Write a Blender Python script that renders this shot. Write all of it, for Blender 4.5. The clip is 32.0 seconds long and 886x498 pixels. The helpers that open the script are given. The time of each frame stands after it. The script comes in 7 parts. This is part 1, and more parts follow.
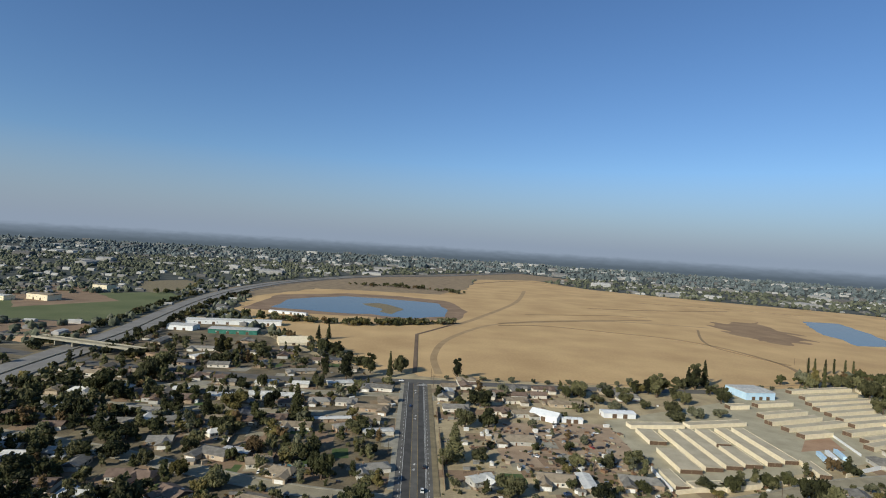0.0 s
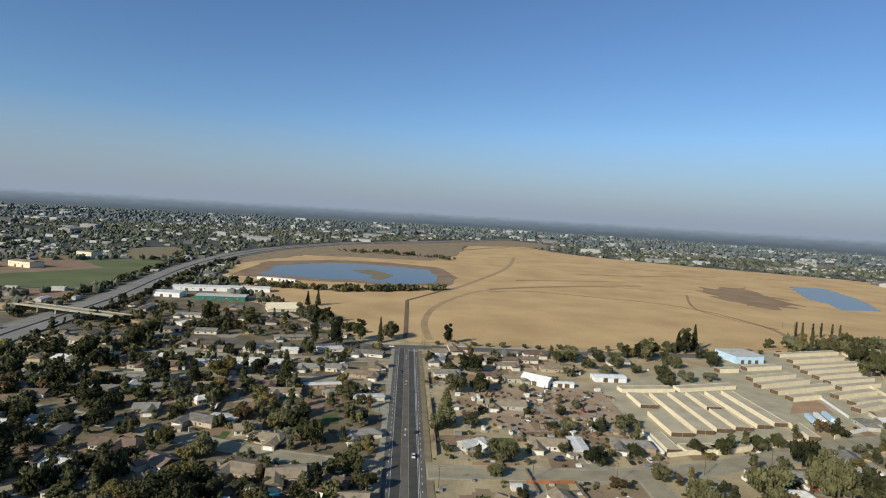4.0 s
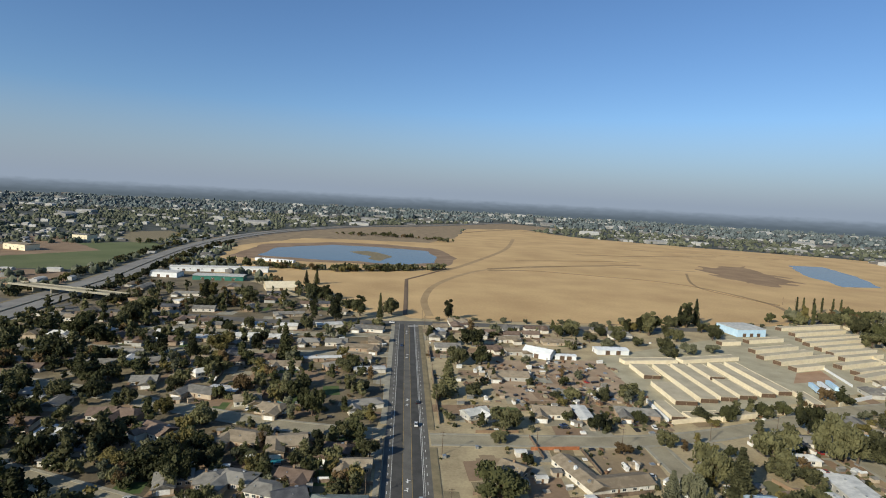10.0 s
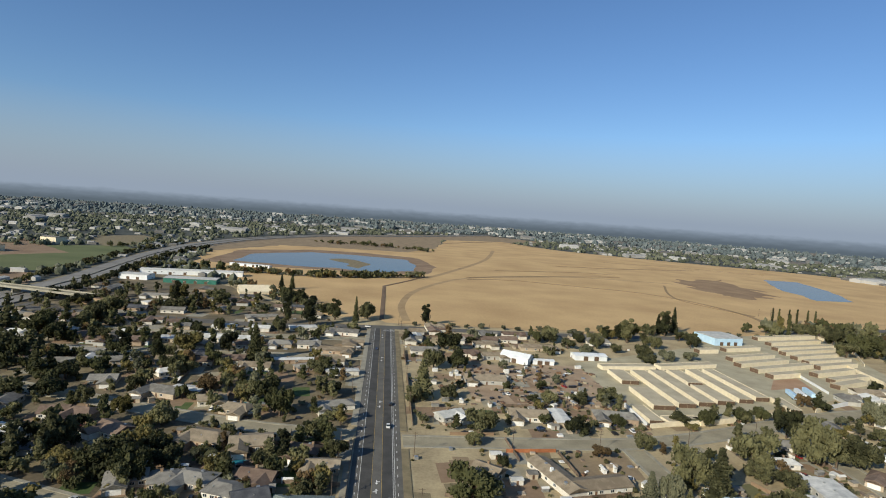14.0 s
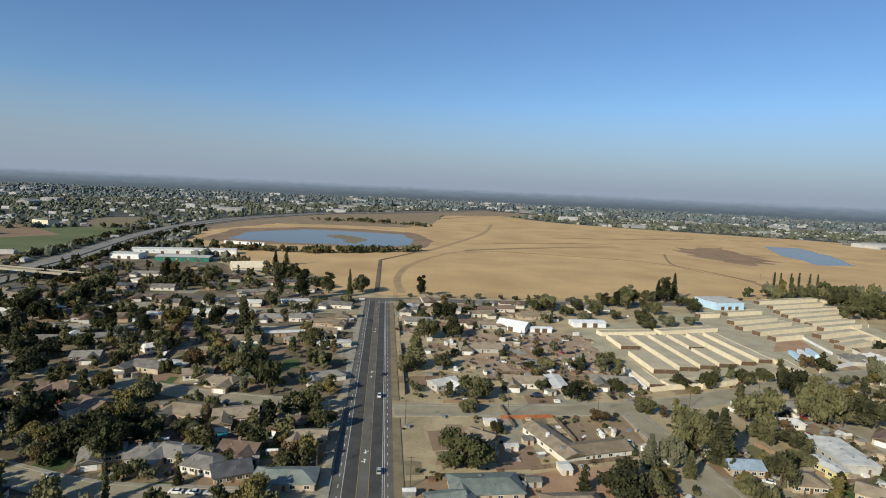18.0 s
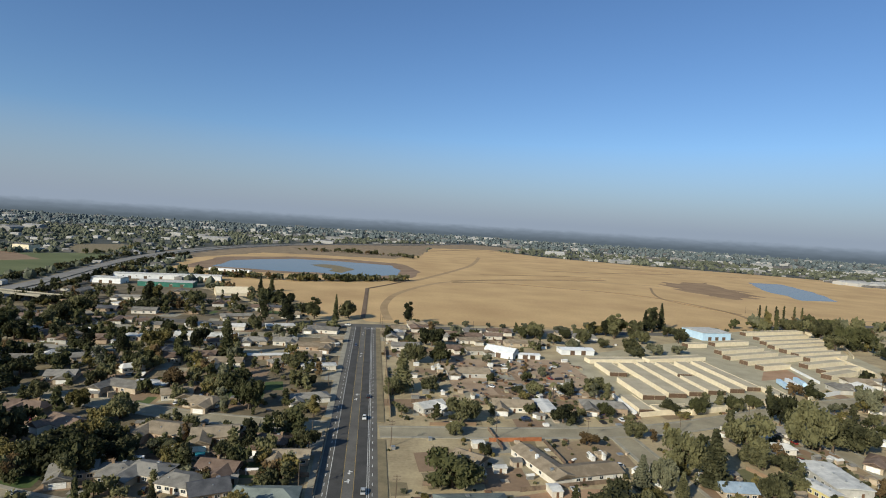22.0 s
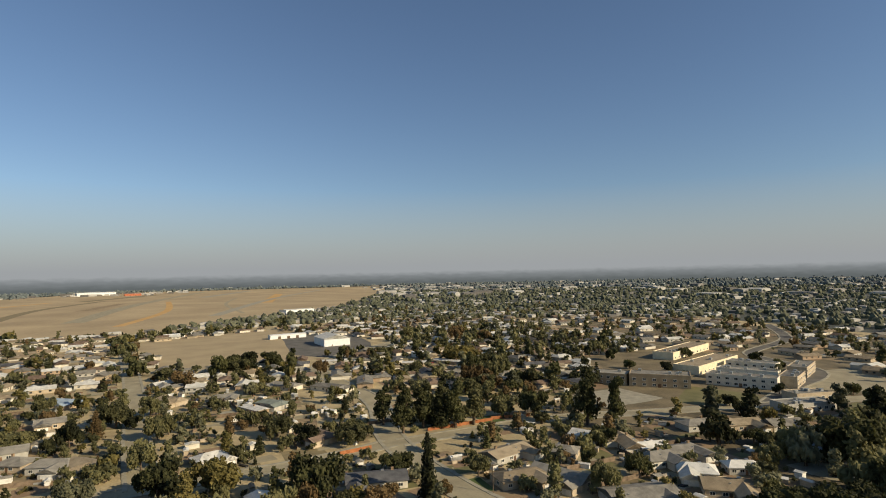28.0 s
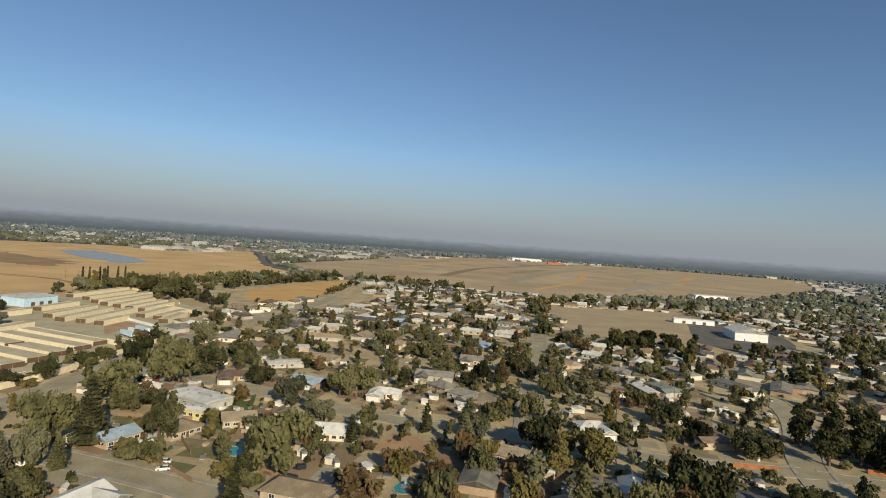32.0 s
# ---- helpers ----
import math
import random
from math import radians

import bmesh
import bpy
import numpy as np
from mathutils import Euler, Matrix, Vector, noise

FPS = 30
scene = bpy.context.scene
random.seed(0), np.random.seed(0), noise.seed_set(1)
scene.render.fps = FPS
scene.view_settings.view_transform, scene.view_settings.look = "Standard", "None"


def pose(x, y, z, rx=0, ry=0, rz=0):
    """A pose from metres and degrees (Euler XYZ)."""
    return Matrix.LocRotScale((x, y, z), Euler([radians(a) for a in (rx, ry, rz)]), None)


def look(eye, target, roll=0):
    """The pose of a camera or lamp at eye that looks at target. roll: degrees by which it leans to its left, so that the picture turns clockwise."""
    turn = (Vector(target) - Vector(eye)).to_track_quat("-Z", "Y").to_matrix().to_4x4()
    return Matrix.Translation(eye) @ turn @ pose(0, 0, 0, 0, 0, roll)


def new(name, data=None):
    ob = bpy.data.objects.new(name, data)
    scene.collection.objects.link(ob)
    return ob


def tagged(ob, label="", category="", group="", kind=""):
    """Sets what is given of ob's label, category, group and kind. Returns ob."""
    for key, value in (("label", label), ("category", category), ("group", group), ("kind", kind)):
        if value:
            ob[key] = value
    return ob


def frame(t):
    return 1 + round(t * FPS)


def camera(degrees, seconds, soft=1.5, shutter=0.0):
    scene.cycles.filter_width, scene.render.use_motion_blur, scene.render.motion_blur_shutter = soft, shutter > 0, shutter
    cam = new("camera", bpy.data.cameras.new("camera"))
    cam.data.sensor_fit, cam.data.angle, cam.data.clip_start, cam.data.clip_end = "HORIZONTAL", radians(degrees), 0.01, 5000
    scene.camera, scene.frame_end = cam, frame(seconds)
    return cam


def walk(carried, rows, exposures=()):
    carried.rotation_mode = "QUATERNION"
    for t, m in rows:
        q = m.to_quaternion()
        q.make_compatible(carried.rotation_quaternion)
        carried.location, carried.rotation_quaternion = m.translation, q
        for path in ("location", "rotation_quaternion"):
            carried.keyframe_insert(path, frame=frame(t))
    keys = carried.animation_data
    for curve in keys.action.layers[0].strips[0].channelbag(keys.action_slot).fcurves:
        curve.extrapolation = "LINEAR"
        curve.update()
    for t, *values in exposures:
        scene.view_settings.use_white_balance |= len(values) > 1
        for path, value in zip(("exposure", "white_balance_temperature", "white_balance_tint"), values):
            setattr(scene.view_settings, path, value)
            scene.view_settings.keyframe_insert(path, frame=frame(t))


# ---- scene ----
from mathutils import geometry

# ---- camera: a small drone hovering over the road, sinking slowly, then turning east ----
cam = camera(76.19, 32.0, soft=1.0)
ROWS = [
    (0, 0.9, -16.5, 130.1, -2.43, -0.54, 3.50), (0.5, 2.6, -13.9, 129.7, -5.29, -2.45, 1.40),
    (1, 3.8, -11.8, 129.3, -5.19, -0.38, 0.82), (1.5, 4.2, -10.1, 129.0, -4.67, -0.99, 1.83),
    (2, 4.0, -8.9, 128.7, -5.09, -0.04, 1.41), (2.5, 3.3, -8.1, 128.5, -4.31, -1.97, 1.38),
    (3, 2.4, -7.7, 128.3, -3.81, -2.82, 3.06), (3.5, 1.5, -7.5, 128.0, -3.76, -3.37, 3.67),
    (5.5, -0.8, -6.7, 126.4, -3.07, -4.99, 2.21), (6, -1.2, -6.2, 125.9, -3.03, -5.40, 4.69),
    (6.5, -1.2, -5.6, 125.0, -3.66, -4.79, 4.19), (7, -1.1, -4.9, 123.8, -3.69, -4.79, 4.26),
    (7.5, -1.0, -4.4, 122.6, -4.20, -4.88, 3.89), (8, -0.7, -4.1, 121.0, -3.75, -3.31, 3.77),
    (8.5, 0.1, -2.8, 119.9, -4.05, -4.60, 4.06), (9, 0.6, -1.6, 118.9, -5.04, -5.28, 4.12),
    (9.5, 0.4, -1.6, 117.9, -5.00, -4.69, 3.27), (10, -0.1, -2.2, 116.9, -3.96, -5.23, 3.03),
    (10.5, -0.4, -2.6, 115.8, -3.55, -4.86, 4.06), (11, 0.0, -2.0, 115.0, -4.83, -4.39, 3.20),
    (11.5, -0.2, -1.8, 113.9, -4.25, -4.72, 4.97), (12, -0.3, -1.8, 112.7, -4.37, -4.55, 3.28),
    (12.5, -0.4, -1.4, 111.4, -4.11, -4.52, 3.59), (13, 0.0, 0.0, 109.9, -5.19, -4.98, 2.77),
    (13.5, 1.1, 1.9, 108.5, -6.02, -3.68, 4.07), (15.5, 10.4, 13.1, 105.1, -5.32, -4.74, 3.74),
    (16, 11.0, 14.0, 103.6, -5.63, -5.07, 3.74), (16.5, 11.0, 13.6, 102.2, -4.87, -3.18, 4.88),
    (17, 10.8, 13.7, 101.8, -4.53, -5.98, 3.61), (17.5, 10.4, 14.2, 101.0, -5.73, -4.41, 2.99),
    (18, 10.1, 15.1, 100.0, -5.94, -6.06, 2.71), (18.5, 9.6, 15.1, 98.2, -6.52, -3.94, 2.77),
    (19, 9.3, 15.7, 97.1, -7.25, -4.66, 5.10), (19.5, 9.5, 16.0, 96.6, -6.62, -4.22, 4.93),
    (20, 10.0, 16.4, 96.4, -6.74, -5.18, 3.31), (20.5, 10.0, 16.4, 95.8, -6.77, -3.88, 3.37),
    (21, 9.8, 17.1, 95.2, -6.78, -5.12, 4.51), (21.5, 9.5, 17.2, 94.1, -8.76, -6.36, 3.88),
    (22, 9.6, 16.3, 92.2, -7.08, -2.45, 3.59), (22.5, 10.3, 16.8, 91.6, -6.83, -4.38, 4.66),
    (23, 11.0, 18.1, 91.1, -6.30, -4.81, 4.19), (23.5, 10.7, 21.4, 89.8, -7.81, -5.44, 4.65),
    (24, 10.0, 25.2, 88.1, -13.10, -5.74, 3.42), (24.5, 8.2, 29.2, 86.7, -20.60, -5.20, 4.10),
    (25, 6.5, 33.2, 85.3, -34.30, -5.25, 4.40), (25.5, 3.2, 36.4, 84.0, -52.32, -0.64, -0.27),
    (26, -0.0, 39.7, 82.7, -78.18, -2.00, -1.98), (26.5, -3.1, 42.1, 81.4, -102.2, 0.6, -2.27),
    (28.5, -15.3, 51.6, 76.1, -111.34, 2.2, -1.1), (29, -16.2, 52.4, 75.6, -111.79, 1.00, -1.15),
    (29.5, -15.1, 51.8, 75.6, -111.31, 0.6, -2.1), (30, -12.4, 50.3, 75.8, -104.80, 0.35, -2.3),
    (30.5, -8.9, 48.1, 75.7, -89.40, 1.2, -1.3), (31, -4.8, 46.0, 75.4, -80.20, 0.99, 4.37),
    (31.5, -0.8, 44.3, 74.7, -76.75, 1.19, 4.07), (32, 3.3, 42.8, 74.0, -70.59, -0.49, 4.10),
]


def drone(x, y, z, yaw, pitch, roll):
    a, b = radians(yaw), radians(pitch)
    ahead = Vector((-math.sin(a) * math.cos(b), math.cos(a) * math.cos(b), math.sin(b)))
    return look((x, y, z), Vector((x, y, z)) + ahead * 100, roll)


walk(cam, [(t, drone(*row)) for t, *row in ROWS], exposures=[(0, 0.0, 5660, 10), (2, 0.0, 5750, 10), (5, 0.1, 5790, 10), (23.5, 0.1, 5790, 10), (25, -0.1, 5850, 10), (26.2, -0.22, 6100, 10), (28.5, 0.15, 7150, 12), (30.2, 0.15, 7150, 12), (32, 0.0, 6600, 10)])

# ---- light: low autumn sun from the south-west under a clear, hazy sky ----
SUN_AZ, SUN_EL = 226.0, 26.0
world = bpy.data.worlds.new("sky")
scene.world = world
world.use_nodes = True
wn = world.node_tree.nodes
sky = wn.new("ShaderNodeTexSky")
sky.sky_type = "NISHITA"
sky.sun_disc = False
sky.sun_elevation, sky.sun_rotation = radians(SUN_EL), radians(SUN_AZ)
sky.altitude, sky.air_density, sky.dust_density, sky.ozone_density = 100, 1.0, 0.5, 4.5
wn["Background"].inputs["Strength"].default_value = 0.094
world.node_tree.links.new(sky.outputs[0], wn["Background"].inputs[0])
sun = new("sun", bpy.data.lights.new("sun", "SUN"))
sun.data.energy, sun.data.angle, sun.data.color = 5.0, radians(0.6), (1.0, 0.87, 0.69)
saz, sel = radians(SUN_AZ), radians(SUN_EL)
sun.matrix_world = look((math.sin(saz) * math.cos(sel) * 500, math.cos(saz) * math.cos(sel) * 500, math.sin(sel) * 500), (0, 0, 0))


# ---- materials ----
def surface(name, dark, light, scale=1.0, rough=0.9, fine=8.0, bump=0.15, spread=0.0, metal=0.0, island=0.0, coat=0.0):
    """Two tones mixed by a broad and a fine noise at real size; spread varies the tone from object to object."""
    m = bpy.data.materials.new(name)
    m.use_nodes = True
    n, l = m.node_tree.nodes, m.node_tree.links
    bsdf = n["Principled BSDF"]
    geo = n.new("ShaderNodeNewGeometry")
    big, small = n.new("ShaderNodeTexNoise"), n.new("ShaderNodeTexNoise")
    big.inputs["Scale"].default_value, big.inputs["Detail"].default_value = scale, 4
    small.inputs["Scale"].default_value, small.inputs["Detail"].default_value = scale * fine, 3
    for tex in (big, small):
        l.new(geo.outputs["Position"], tex.inputs["Vector"])
    add = n.new("ShaderNodeMath")
    add.operation = "MULTIPLY_ADD"
    l.new(small.outputs[0], add.inputs[0])
    add.inputs[1].default_value = 0.45
    l.new(big.outputs[0], add.inputs[2])
    total = add.outputs[0]
    if spread or island:
        info = n.new("ShaderNodeObjectInfo")
        more = n.new("ShaderNodeMath")
        more.operation = "MULTIPLY_ADD"
        l.new(geo.outputs["Random Per Island"] if island else info.outputs["Random"], more.inputs[0])
        more.inputs[1].default_value = island or spread
        l.new(total, more.inputs[2])
        less = n.new("ShaderNodeMath")
        less.operation = "SUBTRACT"
        l.new(more.outputs[0], less.inputs[0])
        less.inputs[1].default_value = (island or spread) / 2
        total = less.outputs[0]
    ramp = n.new("ShaderNodeValToRGB")
    ramp.color_ramp.elements[0].position, ramp.color_ramp.elements[1].position = 0.50, 0.95
    ramp.color_ramp.elements[0].color, ramp.color_ramp.elements[1].color = (dark[0], dark[1], dark[2] * 0.9, 1), (light[0], light[1], light[2] * 0.9, 1)
    l.new(total, ramp.inputs[0])
    l.new(ramp.outputs[0], bsdf.inputs["Base Color"])
    bsdf.inputs["Roughness"].default_value, bsdf.inputs["Metallic"].default_value = rough, metal
    bsdf.inputs["Specular IOR Level"].default_value = 0.25
    bsdf.inputs["Coat Weight"].default_value = coat
    if bump:
        b = n.new("ShaderNodeBump")
        b.inputs["Strength"].default_value, b.inputs["Distance"].default_value = bump, 0.3
        l.new(small.outputs[0], b.inputs["Height"])
        l.new(b.outputs[0], bsdf.inputs["Normal"])
    return m


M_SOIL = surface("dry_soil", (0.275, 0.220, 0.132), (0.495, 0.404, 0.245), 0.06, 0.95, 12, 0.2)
M_FIELD = surface("dry_grass_field", (0.43, 0.287, 0.135), (0.60, 0.418, 0.205), 0.012, 0.95, 30, 0.15)
M_AIRFIELD = surface("airfield_grass", (0.30, 0.232, 0.145), (0.46, 0.36, 0.225), 0.006, 0.95, 20, 0.1)
M_STUBBLE = surface("stubble", (0.45, 0.275, 0.10), (0.56, 0.355, 0.15), 0.03, 0.95, 20, 0.15)
M_GREYFIELD = surface("mown_dry_field", (0.31, 0.245, 0.155), (0.42, 0.335, 0.21), 0.03, 0.95, 20, 0.15)
M_CROP = surface("green_crop", (0.095, 0.115, 0.045), (0.155, 0.17, 0.075), 0.015, 0.95, 25, 0.15)
M_BARE = surface("bare_earth", (0.20, 0.135, 0.085), (0.31, 0.22, 0.14), 0.03, 0.95, 15, 0.2)
M_DARKEARTH = surface("dark_wet_earth", (0.13, 0.09, 0.06), (0.21, 0.15, 0.095), 0.02, 0.95, 15, 0.15)
# Darker copy of the dry soil, with yard shade put into its colour.
M_SHADELOT = surface("shade_toned_lot_soil", (0.098, 0.082, 0.052), (0.235, 0.190, 0.118), 0.06, 0.95, 12, 0.2)
M_REDDIRT = surface("red_dirt", (0.30, 0.185, 0.110), (0.43, 0.285, 0.175), 0.08, 0.95, 12, 0.2)
M_SALVAGE = surface("salvage_yard_dirt", (0.29, 0.205, 0.132), (0.43, 0.325, 0.22), 0.09, 0.95, 12, 0.2)
# Garden soil made darker still to paint the shade beneath crowded trees.
M_SHADESOIL = surface("shade_painted_garden_soil", (0.075, 0.065, 0.042), (0.19, 0.15, 0.095), 0.05, 0.95, 12, 0.2)
M_TRACK = surface("worn_track", (0.20, 0.15, 0.095), (0.33, 0.25, 0.15), 0.05, 0.95, 10, 0.1)
M_LAWN = surface("lawn", (0.05, 0.085, 0.025), (0.11, 0.14, 0.05), 0.15, 0.95, 10, 0.2)
M_DULLLAWN = surface("dull_lawn", (0.115, 0.115, 0.050), (0.185, 0.170, 0.085), 0.12, 0.95, 10, 0.2)
M_DRYLAWN = surface("dry_lawn", (0.16, 0.135, 0.08), (0.27, 0.22, 0.13), 0.2, 0.95, 10, 0.2)
M_ASPHALT = surface("asphalt", (0.098, 0.092, 0.082), (0.158, 0.150, 0.133), 0.10, 0.9, 15, 0.05)
M_FREEWAY = surface("freeway_concrete", (0.190, 0.180, 0.165), (0.275, 0.262, 0.240), 0.05, 0.9, 12, 0.05)
M_LANE = surface("dark_asphalt", (0.053, 0.051, 0.047), (0.090, 0.087, 0.080), 0.15, 0.85, 15, 0.05)
M_STREET = surface("pale_asphalt", (0.242, 0.212, 0.147), (0.366, 0.326, 0.228), 0.10, 0.9, 12, 0.05)
M_CONCRETE = surface("concrete", (0.245, 0.226, 0.178), (0.370, 0.346, 0.275), 0.2, 0.9, 10, 0.05)
M_MARK = surface("road_paint", (0.60, 0.60, 0.58), (0.80, 0.80, 0.78), 0.6, 0.7, 8, 0)
M_YELLOW = surface("yellow_road_paint", (0.45, 0.30, 0.06), (0.6, 0.42, 0.1), 0.6, 0.7, 8, 0)
M_BARK = surface("bark", (0.07, 0.05, 0.035), (0.16, 0.12, 0.085), 1.5, 0.95, 6, 0.4)
M_GLASS = surface("window_glass", (0.015, 0.02, 0.025), (0.04, 0.05, 0.055), 0.3, 0.12, 3, 0)
M_FRAME = surface("white_frame", (0.62, 0.61, 0.58), (0.8, 0.79, 0.76), 1.0, 0.6, 6, 0)
M_DOOR = surface("brown_door", (0.09, 0.05, 0.03), (0.2, 0.12, 0.07), 0.8, 0.6, 6, 0.05, 0.3)
M_FENCE = surface("weathered_fence_wood", (0.10, 0.075, 0.055), (0.24, 0.18, 0.13), 0.6, 0.9, 8, 0.3, 0.4)
M_REDFENCE = surface("red_wood_fence", (0.26, 0.095, 0.04), (0.42, 0.17, 0.075), 0.6, 0.9, 8, 0.3, 0.2)
M_TYRE = surface("tyre_rubber", (0.012, 0.012, 0.012), (0.03, 0.03, 0.03), 3, 0.85, 4, 0)
M_METAL = surface("galvanised_metal", (0.35, 0.36, 0.37), (0.52, 0.53, 0.54), 1.0, 0.45, 5, 0, 0.0, 0.7)
M_PAVE = surface("tan_yard_paving", (0.33, 0.295, 0.20), (0.465, 0.415, 0.29), 0.08, 0.95, 12, 0.05)
M_CREAM = surface("cream_stucco", (0.66, 0.57, 0.405), (0.80, 0.71, 0.53), 0.4, 0.85, 8, 0.05)
M_STORROOF = surface("storage_gravel_roof", (0.38, 0.33, 0.235), (0.52, 0.455, 0.33), 0.12, 0.95, 10, 0.1)
M_ROLLDOOR = surface("brown_roller_door", (0.085, 0.055, 0.035), (0.15, 0.10, 0.065), 1.0, 0.6, 5, 0.1)
M_WHITE = surface("white_metal_siding", (0.66, 0.68, 0.70), (0.80, 0.81, 0.82), 0.3, 0.55, 10, 0.05)
M_BLUEWHITE = surface("pale_blue_siding", (0.42, 0.60, 0.78), (0.55, 0.71, 0.86), 0.3, 0.55, 10, 0.05)
M_GREENTRIM = surface("green_siding", (0.03, 0.13, 0.10), (0.06, 0.2, 0.15), 0.3, 0.6, 10, 0.05)
M_YELLOWWALL = surface("yellow_stucco", (0.55, 0.47, 0.20), (0.68, 0.6, 0.3), 0.4, 0.85, 8, 0.05)
M_BLACK = surface("dark_paint", (0.015, 0.015, 0.017), (0.04, 0.04, 0.045), 0.5, 0.4, 5, 0)
M_REDROOF = surface("red_metal_roof", (0.36, 0.11, 0.06), (0.46, 0.17, 0.09), 0.2, 0.7, 8, 0.05)

ROOFS = {
    "t": surface("tan_shingle", (0.20, 0.160, 0.110), (0.34, 0.280, 0.20), 0.35, 0.95, 9, 0.3, 0.35),
    "b": surface("brown_shingle", (0.125, 0.088, 0.066), (0.23, 0.168, 0.128), 0.35, 0.95, 9, 0.3, 0.35),
    "g": surface("grey_shingle", (0.140, 0.132, 0.118), (0.275, 0.260, 0.230), 0.35, 0.95, 9, 0.3, 0.35),
    "d": surface("dark_shingle", (0.06, 0.062, 0.07), (0.13, 0.132, 0.14), 0.35, 0.95, 9, 0.3, 0.3),
    "w": surface("white_roofing", (0.42, 0.42, 0.40), (0.68, 0.67, 0.64), 0.35, 0.9, 9, 0.2, 0.3),
    "n": surface("green_grey_shingle", (0.14, 0.165, 0.15), (0.24, 0.27, 0.245), 0.35, 0.95, 9, 0.3, 0.2),
    "u": surface("blue_grey_roofing", (0.22, 0.29, 0.37), (0.36, 0.44, 0.53), 0.35, 0.8, 9, 0.2, 0.2),
}
ROOF_WORDS = {"t": "tan shingle", "b": "brown shingle", "g": "grey shingle", "d": "dark shingle", "w": "white coated", "n": "green-grey shingle", "u": "blue-grey"}
WALLS = [
    ("white stucco", surface("white_stucco", (0.54, 0.50, 0.43), (0.72, 0.68, 0.60), 0.4, 0.85, 8, 0.08)),
    ("beige stucco", surface("beige_stucco", (0.36, 0.29, 0.21), (0.50, 0.42, 0.32), 0.4, 0.85, 8, 0.08)),
    ("pale grey siding", surface("grey_siding", (0.36, 0.345, 0.315), (0.50, 0.485, 0.445), 0.4, 0.8, 8, 0.08)),
    ("tan siding", surface("tan_siding", (0.30, 0.22, 0.15), (0.43, 0.33, 0.24), 0.4, 0.8, 8, 0.08)),
]


def foliage(name, dark, light, rough=0.8):
    m = surface(name, dark, light, 0.22, rough, 9, 0.2, 0.42)
    n, l = m.node_tree.nodes, m.node_tree.links
    thin, both = n.new("ShaderNodeBsdfTranslucent"), n.new("ShaderNodeMixShader")
    bsdf = n["Principled BSDF"]
    l.new(bsdf.inputs["Base Color"].links[0].from_socket, thin.inputs["Color"])
    both.inputs[0].default_value = 0.35
    l.new(bsdf.outputs[0], both.inputs[1])
    l.new(thin.outputs[0], both.inputs[2])
    l.new(both.outputs[0], n["Material Output"].inputs[0])
    return m


LEAVES = [
    ("dark green", foliage("dark_green_leaves", (0.017, 0.020, 0.008), (0.104, 0.106, 0.042))),
    ("olive green", foliage("olive_leaves", (0.046, 0.048, 0.021), (0.206, 0.196, 0.092))),
    ("yellowing green", foliage("yellowing_leaves", (0.080, 0.071, 0.021), (0.240, 0.200, 0.072))),
    ("russet autumn", foliage("russet_leaves", (0.088, 0.060, 0.027), (0.205, 0.140, 0.066))),
    ("grey-green", foliage("grey_green_leaves", (0.065, 0.070, 0.042), (0.215, 0.212, 0.128))),
]
# Far canopies are paled, the farthest also blued, to paint in aerial haze.
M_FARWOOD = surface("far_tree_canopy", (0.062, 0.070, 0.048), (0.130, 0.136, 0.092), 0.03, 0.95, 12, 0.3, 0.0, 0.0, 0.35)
M_HAZETINTWOOD = surface("haze_tinted_tree_canopy", (0.075, 0.094, 0.098), (0.14, 0.162, 0.165), 0.02, 0.95, 12, 0.2, 0.0, 0.0, 0.35)
M_MUD = surface("drained_mud", (0.215, 0.142, 0.082), (0.34, 0.235, 0.135), 0.02, 0.95, 15, 0.15)
M_FIELDTRACK = surface("field_track", (0.30, 0.205, 0.105), (0.43, 0.31, 0.165), 0.05, 0.95, 10, 0.1)
M_BERM = surface("berm_earth", (0.23, 0.160, 0.085), (0.33, 0.235, 0.13), 0.05, 0.95, 10, 0.1)
M_POOL = surface("pool_blue", (0.03, 0.20, 0.27), (0.06, 0.30, 0.36), 0.5, 0.1, 4, 0.05)
M_FARROOF = surface("far_roofs", (0.13, 0.125, 0.12), (0.46, 0.45, 0.43), 0.004, 0.85, 20, 0, 0.0, 0.0, 0.75)
M_FARGROUND = surface("suburb_ground", (0.042, 0.050, 0.044), (0.105, 0.108, 0.090), 0.02, 0.95, 6, 0.1)

M_WATER = bpy.data.materials.new("pond_water")
M_WATER.use_nodes = True
wb = M_WATER.node_tree.nodes["Principled BSDF"]
wb.inputs["Base Color"].default_value, wb.inputs["Roughness"].default_value, wb.inputs["IOR"].default_value = (0.035, 0.06, 0.075, 1), 0.08, 1.33
rip = M_WATER.node_tree.nodes.new("ShaderNodeTexNoise")
rip.inputs["Scale"].default_value = 0.6
rb = M_WATER.node_tree.nodes.new("ShaderNodeBump")
rb.inputs["Strength"].default_value, rb.inputs["Distance"].default_value = 0.5, 0.25
M_WATER.node_tree.links.new(rip.outputs[0], rb.inputs["Height"])
M_WATER.node_tree.links.new(rb.outputs[0], wb.inputs["Normal"])

